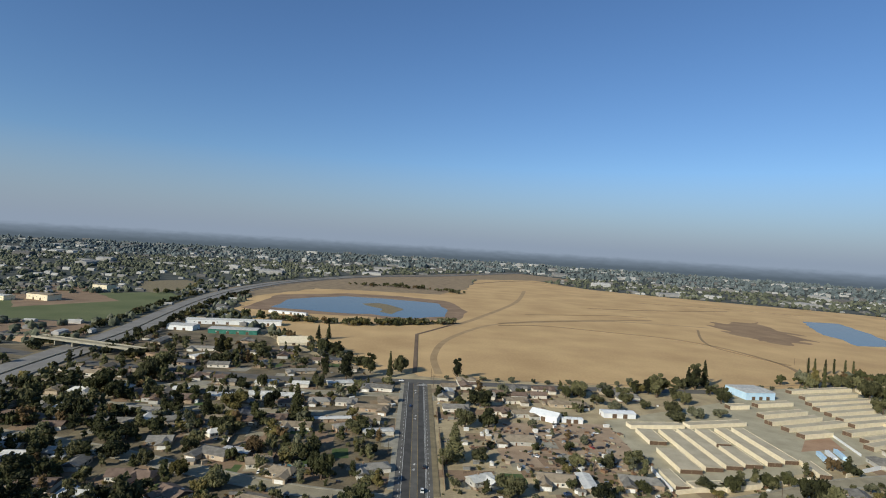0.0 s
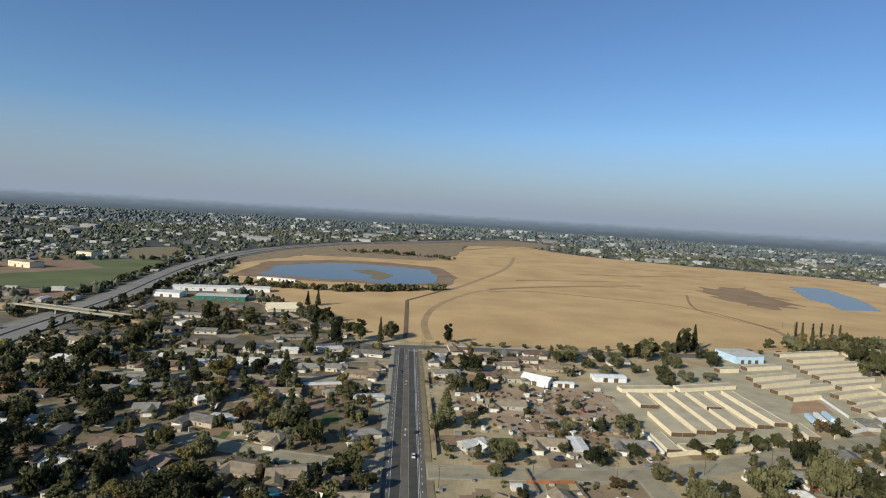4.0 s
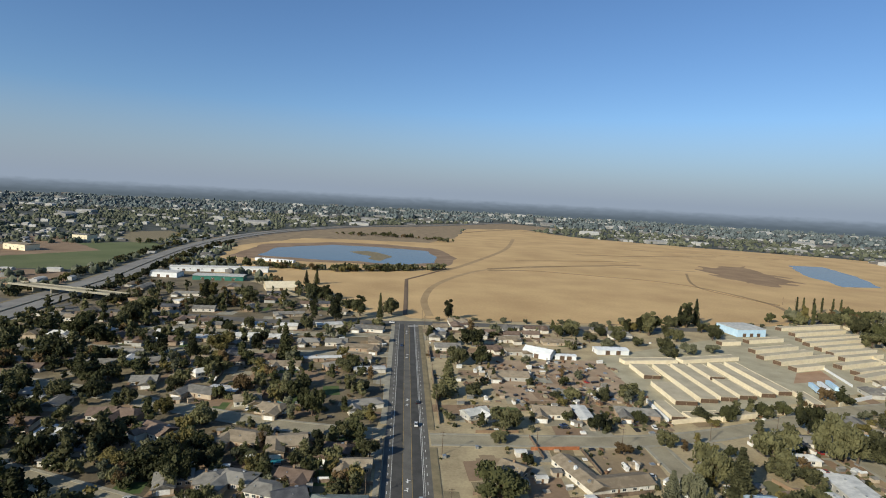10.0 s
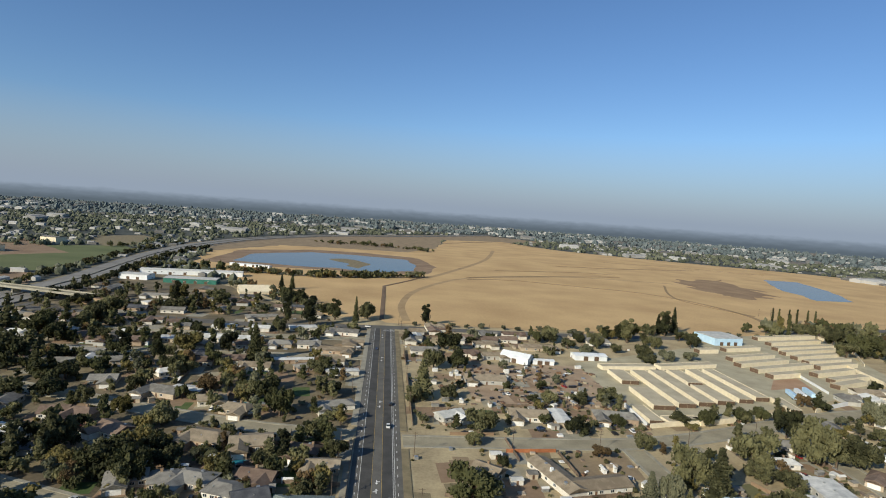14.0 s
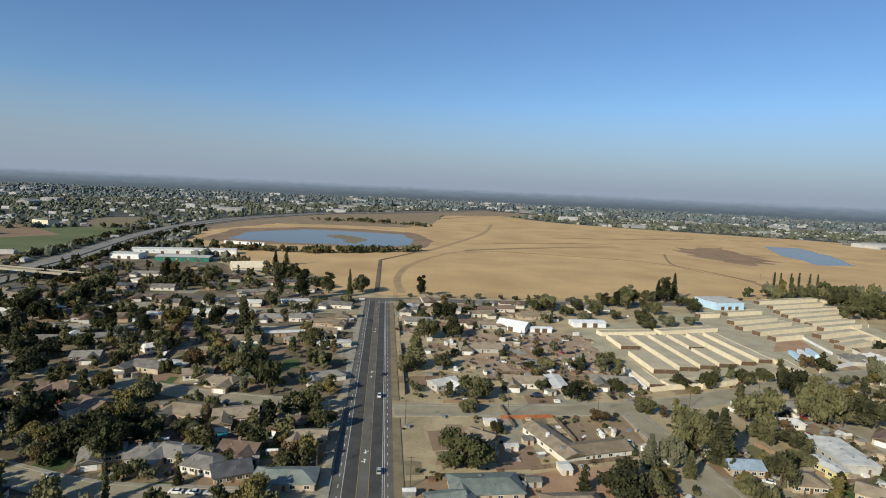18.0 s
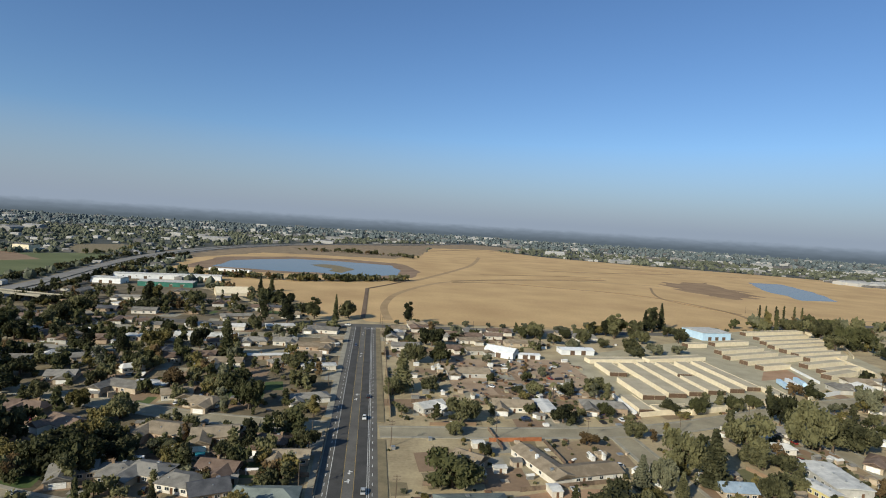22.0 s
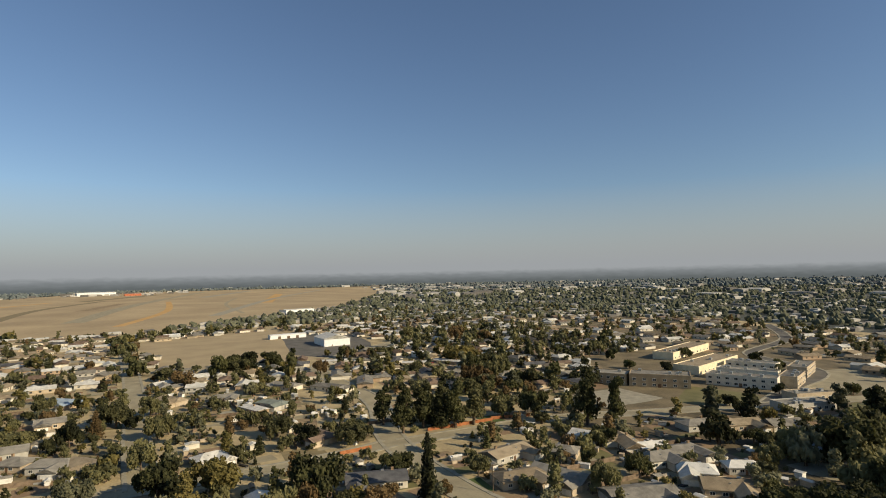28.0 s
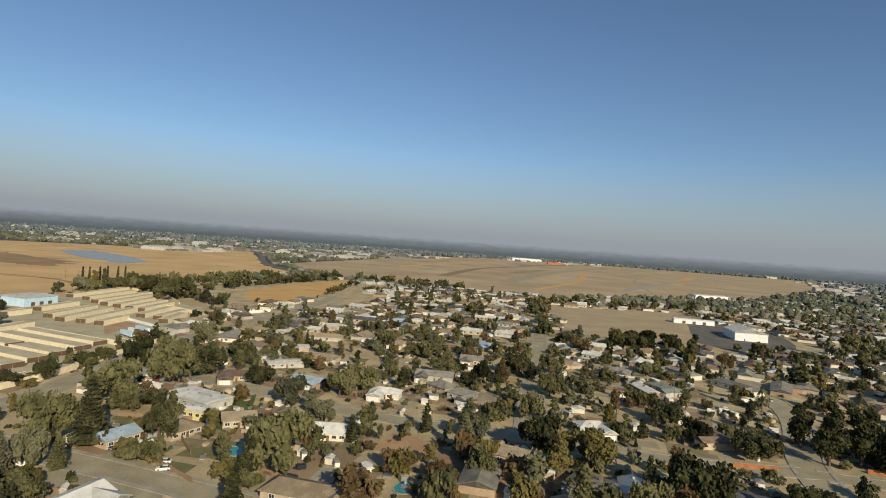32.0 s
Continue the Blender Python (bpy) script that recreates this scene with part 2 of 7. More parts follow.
# Emission coloured by height to paint horizon haze, clearing to transparent above.
M_HAZE = bpy.data.materials.new("painted_distant_haze")
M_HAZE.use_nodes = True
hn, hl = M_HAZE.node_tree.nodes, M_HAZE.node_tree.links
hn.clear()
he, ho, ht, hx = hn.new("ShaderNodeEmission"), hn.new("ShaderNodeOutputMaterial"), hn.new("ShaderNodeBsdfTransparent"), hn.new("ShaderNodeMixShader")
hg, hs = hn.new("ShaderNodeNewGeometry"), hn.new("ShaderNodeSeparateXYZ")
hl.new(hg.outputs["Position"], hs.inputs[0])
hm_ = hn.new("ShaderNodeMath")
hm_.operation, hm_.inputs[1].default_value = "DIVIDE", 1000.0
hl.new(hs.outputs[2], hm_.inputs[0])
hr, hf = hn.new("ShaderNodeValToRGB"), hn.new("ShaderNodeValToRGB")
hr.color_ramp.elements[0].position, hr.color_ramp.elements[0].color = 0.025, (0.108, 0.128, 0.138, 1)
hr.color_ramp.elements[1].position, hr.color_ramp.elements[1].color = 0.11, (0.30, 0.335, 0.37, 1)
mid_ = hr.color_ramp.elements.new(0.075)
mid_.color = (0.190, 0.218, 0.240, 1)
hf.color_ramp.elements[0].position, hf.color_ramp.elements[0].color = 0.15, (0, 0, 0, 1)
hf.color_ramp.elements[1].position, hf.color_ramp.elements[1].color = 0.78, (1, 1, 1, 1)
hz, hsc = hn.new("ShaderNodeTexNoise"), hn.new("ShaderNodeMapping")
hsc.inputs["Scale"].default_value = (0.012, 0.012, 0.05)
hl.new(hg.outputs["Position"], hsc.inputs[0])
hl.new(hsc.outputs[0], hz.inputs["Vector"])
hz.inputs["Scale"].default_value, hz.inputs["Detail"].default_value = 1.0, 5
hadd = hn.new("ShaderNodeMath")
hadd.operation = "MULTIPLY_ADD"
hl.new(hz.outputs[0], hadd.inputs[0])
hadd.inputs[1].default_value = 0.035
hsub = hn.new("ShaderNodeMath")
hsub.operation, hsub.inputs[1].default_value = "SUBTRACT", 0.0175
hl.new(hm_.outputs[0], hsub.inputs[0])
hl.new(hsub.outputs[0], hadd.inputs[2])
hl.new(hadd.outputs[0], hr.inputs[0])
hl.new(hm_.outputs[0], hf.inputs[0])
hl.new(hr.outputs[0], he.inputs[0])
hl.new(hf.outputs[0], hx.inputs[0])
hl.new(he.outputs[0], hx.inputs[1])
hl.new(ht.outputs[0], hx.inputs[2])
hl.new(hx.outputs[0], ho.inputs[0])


# ---- building blocks ----
def mesh(name, verts, faces, *mats):
    me = bpy.data.meshes.new(name)
    me.from_pydata([tuple(v) for v in verts], [], faces)
    for m in mats:
        me.materials.append(m)
    return me


def part(name, me, parent=None, m=None, label=""):
    """Links a mesh as one object, under a thing or a part if a parent is given."""
    ob = new(name, me)
    ob.parent = parent
    if m is not None:
        ob.matrix_basis = m
    if label:
        tagged(ob, label)
    return ob


def thing(name, x, y, z=0.0, rz=0.0, label="", category="", group="", kind=""):
    ob = new(name)
    ob.empty_display_size = 0.5
    ob.matrix_basis = pose(x, y, z, 0, 0, rz)
    return tagged(ob, label, category, group, kind)


BOX_FACES = [(0, 3, 2, 1), (4, 5, 6, 7), (0, 1, 5, 4), (1, 2, 6, 5), (2, 3, 7, 6), (3, 0, 4, 7)]


def box_data(x0, y0, z0, x1, y1, z1):
    return [(x0, y0, z0), (x1, y0, z0), (x1, y1, z0), (x0, y1, z0), (x0, y0, z1), (x1, y0, z1), (x1, y1, z1), (x0, y1, z1)], list(BOX_FACES)


def merged(*pieces):
    verts, faces = [], []
    for v, f in pieces:
        base = len(verts)
        verts += v
        faces += [tuple(i + base for i in q) for q in f]
    return verts, faces


def box(name, m, x0, y0, z0, x1, y1, z1):
    return mesh(name, *box_data(x0, y0, z0, x1, y1, z1), m)


def sheet(name, pts, z, m, label, category="ground", wobble=0.0, step=25.0, kind="structure"):
    """A flat patch of ground with an outline that wanders a little."""
    out = []
    for i, a in enumerate(pts):
        b = pts[(i + 1) % len(pts)]
        n = max(1, int(math.dist(a, b) / step)) if wobble else 1
        for k in range(n):
            x, y = a[0] + (b[0] - a[0]) * k / n, a[1] + (b[1] - a[1]) * k / n
            if wobble:
                x += wobble * noise.noise((x * 0.031, y * 0.031, 1.7))
                y += wobble * noise.noise((x * 0.031, y * 0.031, 9.1))
            out.append((x, y))
    flat, _, tris, *_ = geometry.delaunay_2d_cdt([Vector(p) for p in out], [], [list(range(len(out)))], 1, 1e-3)
    me = bpy.data.meshes.new(name)
    me.from_pydata([(p.x, p.y, z) for p in flat], [], [tuple(t) for t in tris])
    if me.polygons[0].normal.z < 0:
        me.flip_normals()
    me.materials.append(m)
    return tagged(new(name, me), label, category, kind=kind)


def ribbon_data(pts, left, right, z0, z1):
    """A band along a line of points, from left to right of it (metres), z0 to z1 thick."""
    verts, faces = [], []
    n = len(pts)
    for i, p in enumerate(pts):
        a, b = pts[max(0, i - 1)], pts[min(n - 1, i + 1)]
        d = Vector((b[0] - a[0], b[1] - a[1])).normalized()
        nx, ny = d.y, -d.x
        for off, z in ((left, z0), (left, z1), (right, z1), (right, z0)):
            verts.append((p[0] + nx * off, p[1] + ny * off, z))
    for i in range(n - 1):
        k = 4 * i
        for a, b in ((0, 1), (1, 2), (2, 3)):
            faces.append((k + a, k + b, k + 4 + b, k + 4 + a))
    faces += [(0, 3, 2, 1), (4 * n - 4, 4 * n - 3, 4 * n - 2, 4 * n - 1)]
    return verts, [tuple(reversed(f)) for f in faces]


def smooth_line(pts, step=12.0):
    """A line through the given points, rounded off, with a point about every step metres."""
    out = []
    for i in range(len(pts) - 1):
        p0, p1, p2, p3 = (Vector(pts[max(0, min(len(pts) - 1, i + k))]) for k in (-1, 0, 1, 2))
        n = max(1, int((p2 - p1).length / step))
        for k in range(n):
            t = k / n
            q = 0.5 * (2 * p1 + (p2 - p0) * t + (2 * p0 - 5 * p1 + 4 * p2 - p3) * t * t + (3 * p1 - p0 - 3 * p2 + p3) * t ** 3)
            out.append((q.x, q.y))
    return out + [tuple(pts[-1])]


STREETS = []


def street(name, pts, width, label, m=None, walks=True, z=0.10):
    """A street with its asphalt and, where there are any, raised pavements with kerbs on both sides."""
    z += 0.004 * len(STREETS)
    line = smooth_line(pts)
    STREETS.append((line, width / 2 + (2.4 if walks else 0.5)))
    road = thing(name, 0, 0, 0, 0, label, "road", "streets", "structure")
    part("asphalt", mesh("asphalt", *ribbon_data(line, -width / 2, width / 2, z - 0.3, z), m or M_STREET), road)
    if walks:
        for s in (-1, 1):
            a, b = sorted((s * width / 2, s * (width / 2 + 1.8)))
            part("pavement", mesh("pavement", *ribbon_data(line, a, b, z - 0.3, z + 0.15), M_CONCRETE), road, None, "pale concrete pavement with kerb")
    return road


def near_street(x, y, margin):
    for line, half in STREETS:
        for i in range(len(line) - 1):
            ax, ay = line[i]
            bx, by = line[i + 1]
            dx, dy = bx - ax, by - ay
            t = max(0.0, min(1.0, ((x - ax) * dx + (y - ay) * dy) / (dx * dx + dy * dy + 1e-9)))
            if (x - ax - t * dx) ** 2 + (y - ay - t * dy) ** 2 < (half + margin) ** 2:
                return True
    return False


def inside(x, y, poly):
    hit = False
    for i in range(len(poly)):
        (x0, y0), (x1, y1) = poly[i - 1], poly[i]
        if (y0 > y) != (y1 > y) and x < (x1 - x0) * (y - y0) / (y1 - y0) + x0:
            hit = not hit
    return hit


# ---- ground: one sheet to the horizon, with fields, water and roads on it ----
R_END = 4650
ring = [(R_END * math.cos(a), R_END * math.sin(a)) for a in np.linspace(0, 2 * math.pi, 97)[:-1]]
sheet("ground", ring, 0.0, M_FARGROUND, "dusty suburban ground between trees out to the horizon")

# The far rim: a glowing ring painted as hazy woods fading upward into smog.
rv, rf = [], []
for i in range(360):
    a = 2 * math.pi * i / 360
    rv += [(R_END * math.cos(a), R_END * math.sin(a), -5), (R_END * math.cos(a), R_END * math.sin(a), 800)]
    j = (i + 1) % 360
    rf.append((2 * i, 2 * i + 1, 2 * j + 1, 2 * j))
tagged(new("backdrop", mesh("backdrop", rv, rf, M_HAZE)), "glowing backdrop painted with grey-blue haze over distant woods on the horizon", "backdrop", kind="structure")

NEARLAND = [(-700, -500), (900, -700), (1250, -250), (1190, 20), (960, 200), (915, 520), (560, 640), (400, 565), (-60, 560), (-180, 720), (-330, 850), (-360, 600), (-700, 500)]
sheet("neighbourhood_ground", NEARLAND, 0.02, M_SOIL, "dry brown soil of the residential lots", wobble=12)

# The west and south lots carry tree shade in their soil colour.
sheet("west_lots", [(-9, -400), (-9, 500), (-60, 545), (-180, 700), (-320, 830), (-350, 600), (-690, 490), (-690, -400)], 0.024, M_SHADELOT, "dry residential lot soil darkened in colour for tree shade", wobble=4)
FIELD = [(8, 526), (230, 530), (405, 560), (520, 640), (900, 650), (1050, 830), (1850, 1500), (1388, 1440), (1245, 1550), (1043, 1659), (820, 1778), (600, 1950), (480, 2300), (230, 2150), (150, 1640), (60, 1420), (-250, 1400), (-330, 1150), (-310, 950), (-170, 725), (-40, 552), (6, 548)]
sheet("dry_field", FIELD, 0.05, M_FIELD, "wide basin of dry golden grass beyond the houses", wobble=14)
VERGE = [(-400, 1000), (-430, 1300), (-370, 1600), (-215, 1970), (60, 2300), (480, 2900), (760, 2500), (480, 2250), (220, 2150), (150, 1640), (60, 1420), (-250, 1400), (-330, 1150)]
sheet("freeway_verge", VERGE, 0.045, M_TRACK, "dry brown land between freeway and field", wobble=10)
sheet("south_lots", [(60, -60), (230, -95), (300, -140), (520, -140), (860, -190), (1180, -260), (880, -660), (-200, -480), (-9, -80)], 0.024, M_SHADELOT, "dry residential lot soil darkened in colour for tree shade", wobble=4)
AIRFIELD = [(905, 545), (912, 366), (908, 276), (964, 169), (1196, -10), (1437, -205), (2600, -640), (4300, -1150), (4450, 900), (2900, 1180), (1767, 960), (1130, 850)]
sheet("airfield", AIRFIELD, 0.06, M_AIRFIELD, "flat dry airfield grass with runways", wobble=14)
ORANGE = [(490, 385), (512, 450), (590, 500), (740, 520), (875, 520), (812, 472), (650, 425)]
sheet("stubble_field", ORANGE, 0.07, M_STUBBLE, "bright orange stubble field between tree belts", wobble=4)
GREYFIELD = [(525, 106), (780, 160), (880, -16), (620, -62), (530, -22)]
sheet("mown_field", GREYFIELD, 0.07, M_GREYFIELD, "mown grey-tan open field beside the street", wobble=4)
APRON = [(757, -11), (574, -11), (500, -70), (640, -105), (787, -108)]
sheet("apron", APRON, 0.078, M_ASPHALT, "worn grey asphalt apron in front of the hangar", "paving", wobble=4)
GREEN = [(-760, 900), (-491, 1140), (-436, 1055), (-402, 827), (-428, 742), (-900, 700)]
sheet("crop_field", GREEN, 0.07, M_CROP, "flat green crop field beside the freeway", wobble=6)
sheet("fallow_field", [(-428, 735), (-404, 715), (-372, 640), (-700, 560), (-900, 690)], 0.07, M_BARE, "ploughed brown field beside the green crop", wobble=6)
sheet("bare_ground", [(-585, 830), (-760, 1080), (-690, 1200), (-640, 1110), (-500, 960)], 0.075, M_BARE, "bare brown ground with beige halls behind the green crop", wobble=6)
OVAL = [(-560, 1140), (-640, 1330), (-575, 1430), (-520, 1360), (-480, 1180), (-510, 1110)]
sheet("sports_ground", OVAL, 0.075, M_DRYLAWN, "worn oval sports ground beyond the green crop", wobble=5)
sheet("pond_margin", [(-300, 960), (-290, 1210), (-160, 1320), (-40, 1320), (70, 1270), (105, 1080), (75, 960), (-6, 915), (-90, 940), (-180, 930)], 0.08, M_BARE, "bare brown shore round the pond", wobble=10)
POND = [(-250, 990), (-255, 1140), (-160, 1252), (-60, 1243), (47, 1208), (66, 1080), (55, 991), (-6, 942), (-80, 968), (-135, 962)]
sheet("pond", POND, 0.12, M_WATER, "still blue storm-water pond", "water", wobble=8)
sheet("pond_island", [(-110, 1120), (-70, 1150), (-20, 1075), (-38, 985), (-62, 1010), (-66, 1060)], 0.16, M_DRYLAWN, "grassy spit in the pond", wobble=8, step=10)
sheet("dark_patch", [(560, 900), (605, 1130), (740, 1180), (690, 930), (610, 880)], 0.08, M_MUD, "dark drained mud patch in the dry field", wobble=34, step=6)
POND2 = [(750, 905), (800, 1080), (900, 1260), (985, 1260), (905, 1045), (830, 920)]
sheet("far_pond", POND2, 0.12, M_WATER, "shallow blue pond in the dry field", "water", wobble=10)
TRACKS = [
    ([(28, 545), (26, 640), (50, 760), (120, 905), (200, 970), (380, 1055), (560, 1040)], 8),
    ([(60, 880), (115, 1000), (240, 1330), (330, 1700)], 10),
    ([(20, 533), (230, 540), (400, 572), (560, 660), (800, 700)], 4),
]
BERMS = [
    ([(143, 940), (256, 1012), (478, 1108)], 7),
    ([(140, 915), (219, 938), (324, 904), (409, 870), (461, 799), (479, 692), (458, 620)], 6),
    ([(401, 1282), (549, 1307), (803, 1401)], 9),
    ([(219, 1088), (411, 1154), (488, 1150)], 6),
    ([(520, 999), (450, 820), (487, 690)], 4),
    ([(200, 1919), (411, 2200), (566, 2033)], 14),
    ([(600, 1500), (800, 1480), (1000, 1400)], 8),
]
for pts, wd in BERMS:
    tagged(new("berm", mesh("berm", *ribbon_data(smooth_line(pts), -wd / 2, wd / 2, 0.0, 0.5), M_BERM)), "low dark earth berm across the dry field", "berm", "field tracks", "structure")
for pts, wd in TRACKS:
    tagged(new("dirt_track", mesh("dirt_track", *ribbon_data(smooth_line(pts), -wd / 2, wd / 2, 0.0, 0.09), M_FIELDTRACK)), "worn brown service track across the dry field", "track", "field tracks", "structure")
# The straight drain between the two parts of the field, with its dark banks.
tagged(new("ditch", mesh("ditch", *ribbon_data([(4, 545), (5, 780)], -2.2, 2.2, 0.0, 0.5), M_DARKEARTH)), "dark straight drain with low banks", "ditch", kind="structure")
tagged(new("ditch", mesh("ditch", *ribbon_data([(5, 780), (40, 850), (70, 915)], -2.0, 2.0, 0.0, 0.5), M_DARKEARTH)), "dark drain bending towards the pond", "ditch", kind="structure")

# ---- roads ----
main = thing("main_road", 0, 0, 0, 0, "dark two-lane arterial road with a centre turn lane", "road", "streets", "structure")
MAIN = [(5.5, -420), (5.5, 505)]
STREETS.append((MAIN, 14.5))
part("shoulder", mesh("shoulder", *ribbon_data(MAIN, -10.4, 10.6, -0.2, 0.10), M_ASPHALT), main, None, "grey worn asphalt shoulders")
for a, b, m in ((-6.3, -1.9, M_LANE), (2.3, 6.5, M_LANE)):
    part("lane", mesh("lane", *ribbon_data(MAIN, a, b, 0.05, 0.12), m), main, None, "dark asphalt lane")
for a, b in ((-13.6, -10.4), (10.6, 14.0)):
    part("pavement", mesh("pavement", *ribbon_data([(5.5, -420), (5.5, 252 if a > 0 else 258)], a, b, -0.2, 0.27), M_CONCRETE if a < 0 else M_DRYLAWN), main, None, "raised verge with kerb")
    part("pavement", mesh("pavement", *ribbon_data([(5.5, 272 if a > 0 else 278), (5.5, 498)], a, b, -0.2, 0.27), M_CONCRETE if a < 0 else M_DRYLAWN), main, None, "raised verge with kerb")
for off in (-6.6, 6.7, 7.4):
    part("edge_line", mesh("edge_line", *ribbon_data(MAIN, off - 0.07, off + 0.07, 0.1, 0.135), M_MARK), main, None, "white edge line")
for off in (-1.75, 2.15):
    part("centre_line", mesh("centre_line", *ribbon_data(MAIN, off - 0.05, off + 0.05, 0.1, 0.135), M_YELLOW), main, None, "yellow turn-lane line")
dash = box("dash", M_MARK, -0.11, 0, 0.1, 0.11, 2.2, 0.14)
for k in range(44):
    for off in (-8.0, 8.6):
        part("dash", dash, main, pose(5.5 + off, 150 + k * 7.5, 0))
arrow_v, arrow_f = merged(box_data(-0.18, -1.2, 0.1, 0.18, 1.0, 0.14), ([(-0.7, 1.0, 0.1), (0.7, 1.0, 0.1), (0, 2.2, 0.1), (-0.7, 1.0, 0.14), (0.7, 1.0, 0.14), (0, 2.2, 0.14)], [(0, 2, 1), (3, 4, 5), (0, 1, 4, 3), (1, 2, 5, 4), (2, 0, 3, 5)]), box_data(-1.3, -0.2, 0.1, -0.18, 0.2, 0.14))
arrow = mesh("turn_arrow", arrow_v, arrow_f, M_MARK)
for y, r in ((213, 0), (221, 180), (305, 0), (314, 180), (398, 0), (407, 180), (470, 0), (478, 0)):
    part("turn_arrow", arrow, main, pose(5.7, y, 0, 0, 0, r), "white turn arrow")
for y in (496, 500):
    part("stop_line", box("stop_line", M_MARK, 0, 0, 0.1, 9.5, 0.6, 0.14), main, pose(6.5, y, 0))

FAR_ST = [(-420, 560), (-300, 520), (-200, 508), (-105, 497), (5, 511), (135, 514), (246, 522), (402, 548), (520, 610), (700, 650)]
street("cross_road", FAR_ST, 15, "grey asphalt cross road along the edge of the field", M_ASPHALT, walks=False, z=0.08)
street("side_street", [(17, 261), (126, 265), (195, 284), (262, 311), (345, 330), (470, 352), (620, 395)], 10.5, "pale asphalt residential street past the storage yard")
street("side_street", [(-6, 266), (-49, 272), (-96, 286), (-200, 322), (-330, 350)], 9.5, "pale asphalt residential street between low houses")
street("side_street", [(-6, 186), (-40, 190), (-80, 194), (-110, 205), (-170, 228), (-260, 255)], 9, "pale asphalt residential street with parked cars")
street("side_street", [(128, 258), (129, 215), (131, 150), (128, 80), (122, 0), (112, -120)], 9, "dusty pale asphalt street")
street("side_street", [(231, 290), (224, 200), (218, 150), (225, 85), (232, 20), (244, -20)], 9, "pale asphalt residential street under trees")
street("side_street", [(112, -52), (135, -46), (168, -30), (246, -22), (338, -34), (474, -20), (560, -62), (640, -140), (760, -200)], 11, "wide pale asphalt street")
street("side_street", [(227, 80), (300, 92), (380, 103), (560, 133), (760, 168), (905, 190)], 10, "long straight asphalt street running to the airfield")
street("side_street", [(243, -24), (248, -70), (251, -110), (236, -180), (205, -330)], 9, "asphalt street along a red fence")
street("side_street", [(-330, 420), (-210, 398), (-120, 400), (-8, 404)], 8.5, "pale asphalt residential street")
street("side_street", [(-330, 470), (-200, 456), (-8, 460)], 8.5, "pale asphalt residential street")
street("side_street", [(-6, 120), (-140, 130), (-300, 160)], 9, "pale asphalt residential street")
street("school_road", [(222, -230), (250, -285), (285, -358), (372, -392), (434, -516), (560, -640)], 10, "grey asphalt road beside flat-roofed school blocks", M_ASPHALT)
street("airfield_road", [(905, 600), (1085, 845), (1400, 1100), (2000, 1590), (3200, 2500)], 14, "straight road between the fields towards town", M_ASPHALT, walks=False)
street("runway", [(1250, 330), (2200, 330), (3900, 200)], 40, "long pale concrete runway", M_STREET, walks=False)
street("runway", [(1300, 80), (2300, -120), (3600, -500)], 26, "pale concrete taxiway", M_CONCRETE, walks=False)

STREAKS = [([(1250, 480), (1900, 560), (2600, 520)], 30, M_DRYLAWN), ([(1100, 230), (1600, 200), (2300, 260)], 18, M_STUBBLE), ([(1500, 700), (2100, 760), (2600, 700)], 26, M_STUBBLE), ([(1350, 20), (1900, 60), (2500, 20)], 10, M_STREET), ([(1750, 420), (2250, 400)], 34, M_TRACK), ([(1900, -60), (2900, -180)], 40, M_STUBBLE), ([(2600, 600), (3500, 420)], 60, M_DRYLAWN), ([(2700, 160), (3800, -60)], 50, M_CONCRETE), ([(1420, 600), (1640, 640)], 24, M_CONCRETE), ([(2000, 850), (2500, 880)], 20, M_TRACK)]
for pts, wd, m in STREAKS:
    tagged(new("airfield_strip", mesh("airfield_strip", *ribbon_data(smooth_line(pts, 40), -wd / 2, wd / 2, 0.0, 0.075), m)), "long strip of worn grass or paving on the airfield", "strip", "airfield strips", "structure")

FREEWAY = [(-330, 380), (-338, 500), (-341, 601), (-347, 698), (-372, 873), (-392, 1062), (-391, 1301), (-336, 1584), (-178, 1945), (99, 2272), (596, 2984), (1200, 3500)]
fw = thing("freeway", 0, 0, 0, 0, "wide grey freeway with two carriageways curving past the pond", "road", "streets", "structure")
fl = smooth_line(FREEWAY, 30)
STREETS.append((fl, 20))
for a, b in ((-20, -2), (2, 20)):
    part("carriageway", mesh("carriageway", *ribbon_data(fl, a, b, -0.2, 1.2), M_FREEWAY), fw)
part("median", mesh("median", *ribbon_data(fl, -0.4, 0.4, 0, 2.0), M_CONCRETE), fw, None, "concrete median barrier")
part("median_strip", mesh("median_strip", *ribbon_data(fl, -2, 2, -0.2, 1.15), M_BARE), fw)
part("frontage_road", mesh("frontage_road", *ribbon_data(fl, 27, 34, -0.2, 0.2), M_ASPHALT), fw)
part("verge", mesh("verge", *ribbon_data(fl, -27, -20, -0.2, 0.18), M_DRYLAWN), fw)
bridge = thing("overpass", -326, 575, 0, -18, "pale concrete road bridge over the freeway", "bridge", kind="structure")
part("deck", box("deck", M_CONCRETE, -75, -6, 6.0, 62, 6, 7.0), bridge)
part("roadway", box("roadway", M_STREET, -75, -5, 7.0, 62, 5, 7.08), bridge)
for y in (-6, 5.6):
    part("parapet", box("parapet", M_CONCRETE, -75, y, 7.0, 62, y + 0.4, 8.0), bridge)
for x in (-45, -22, 22, 45):
    part("pier", box("pier", M_CONCRETE, x - 0.7, -4.5, 0, x + 0.7, 4.5, 6.0), bridge)
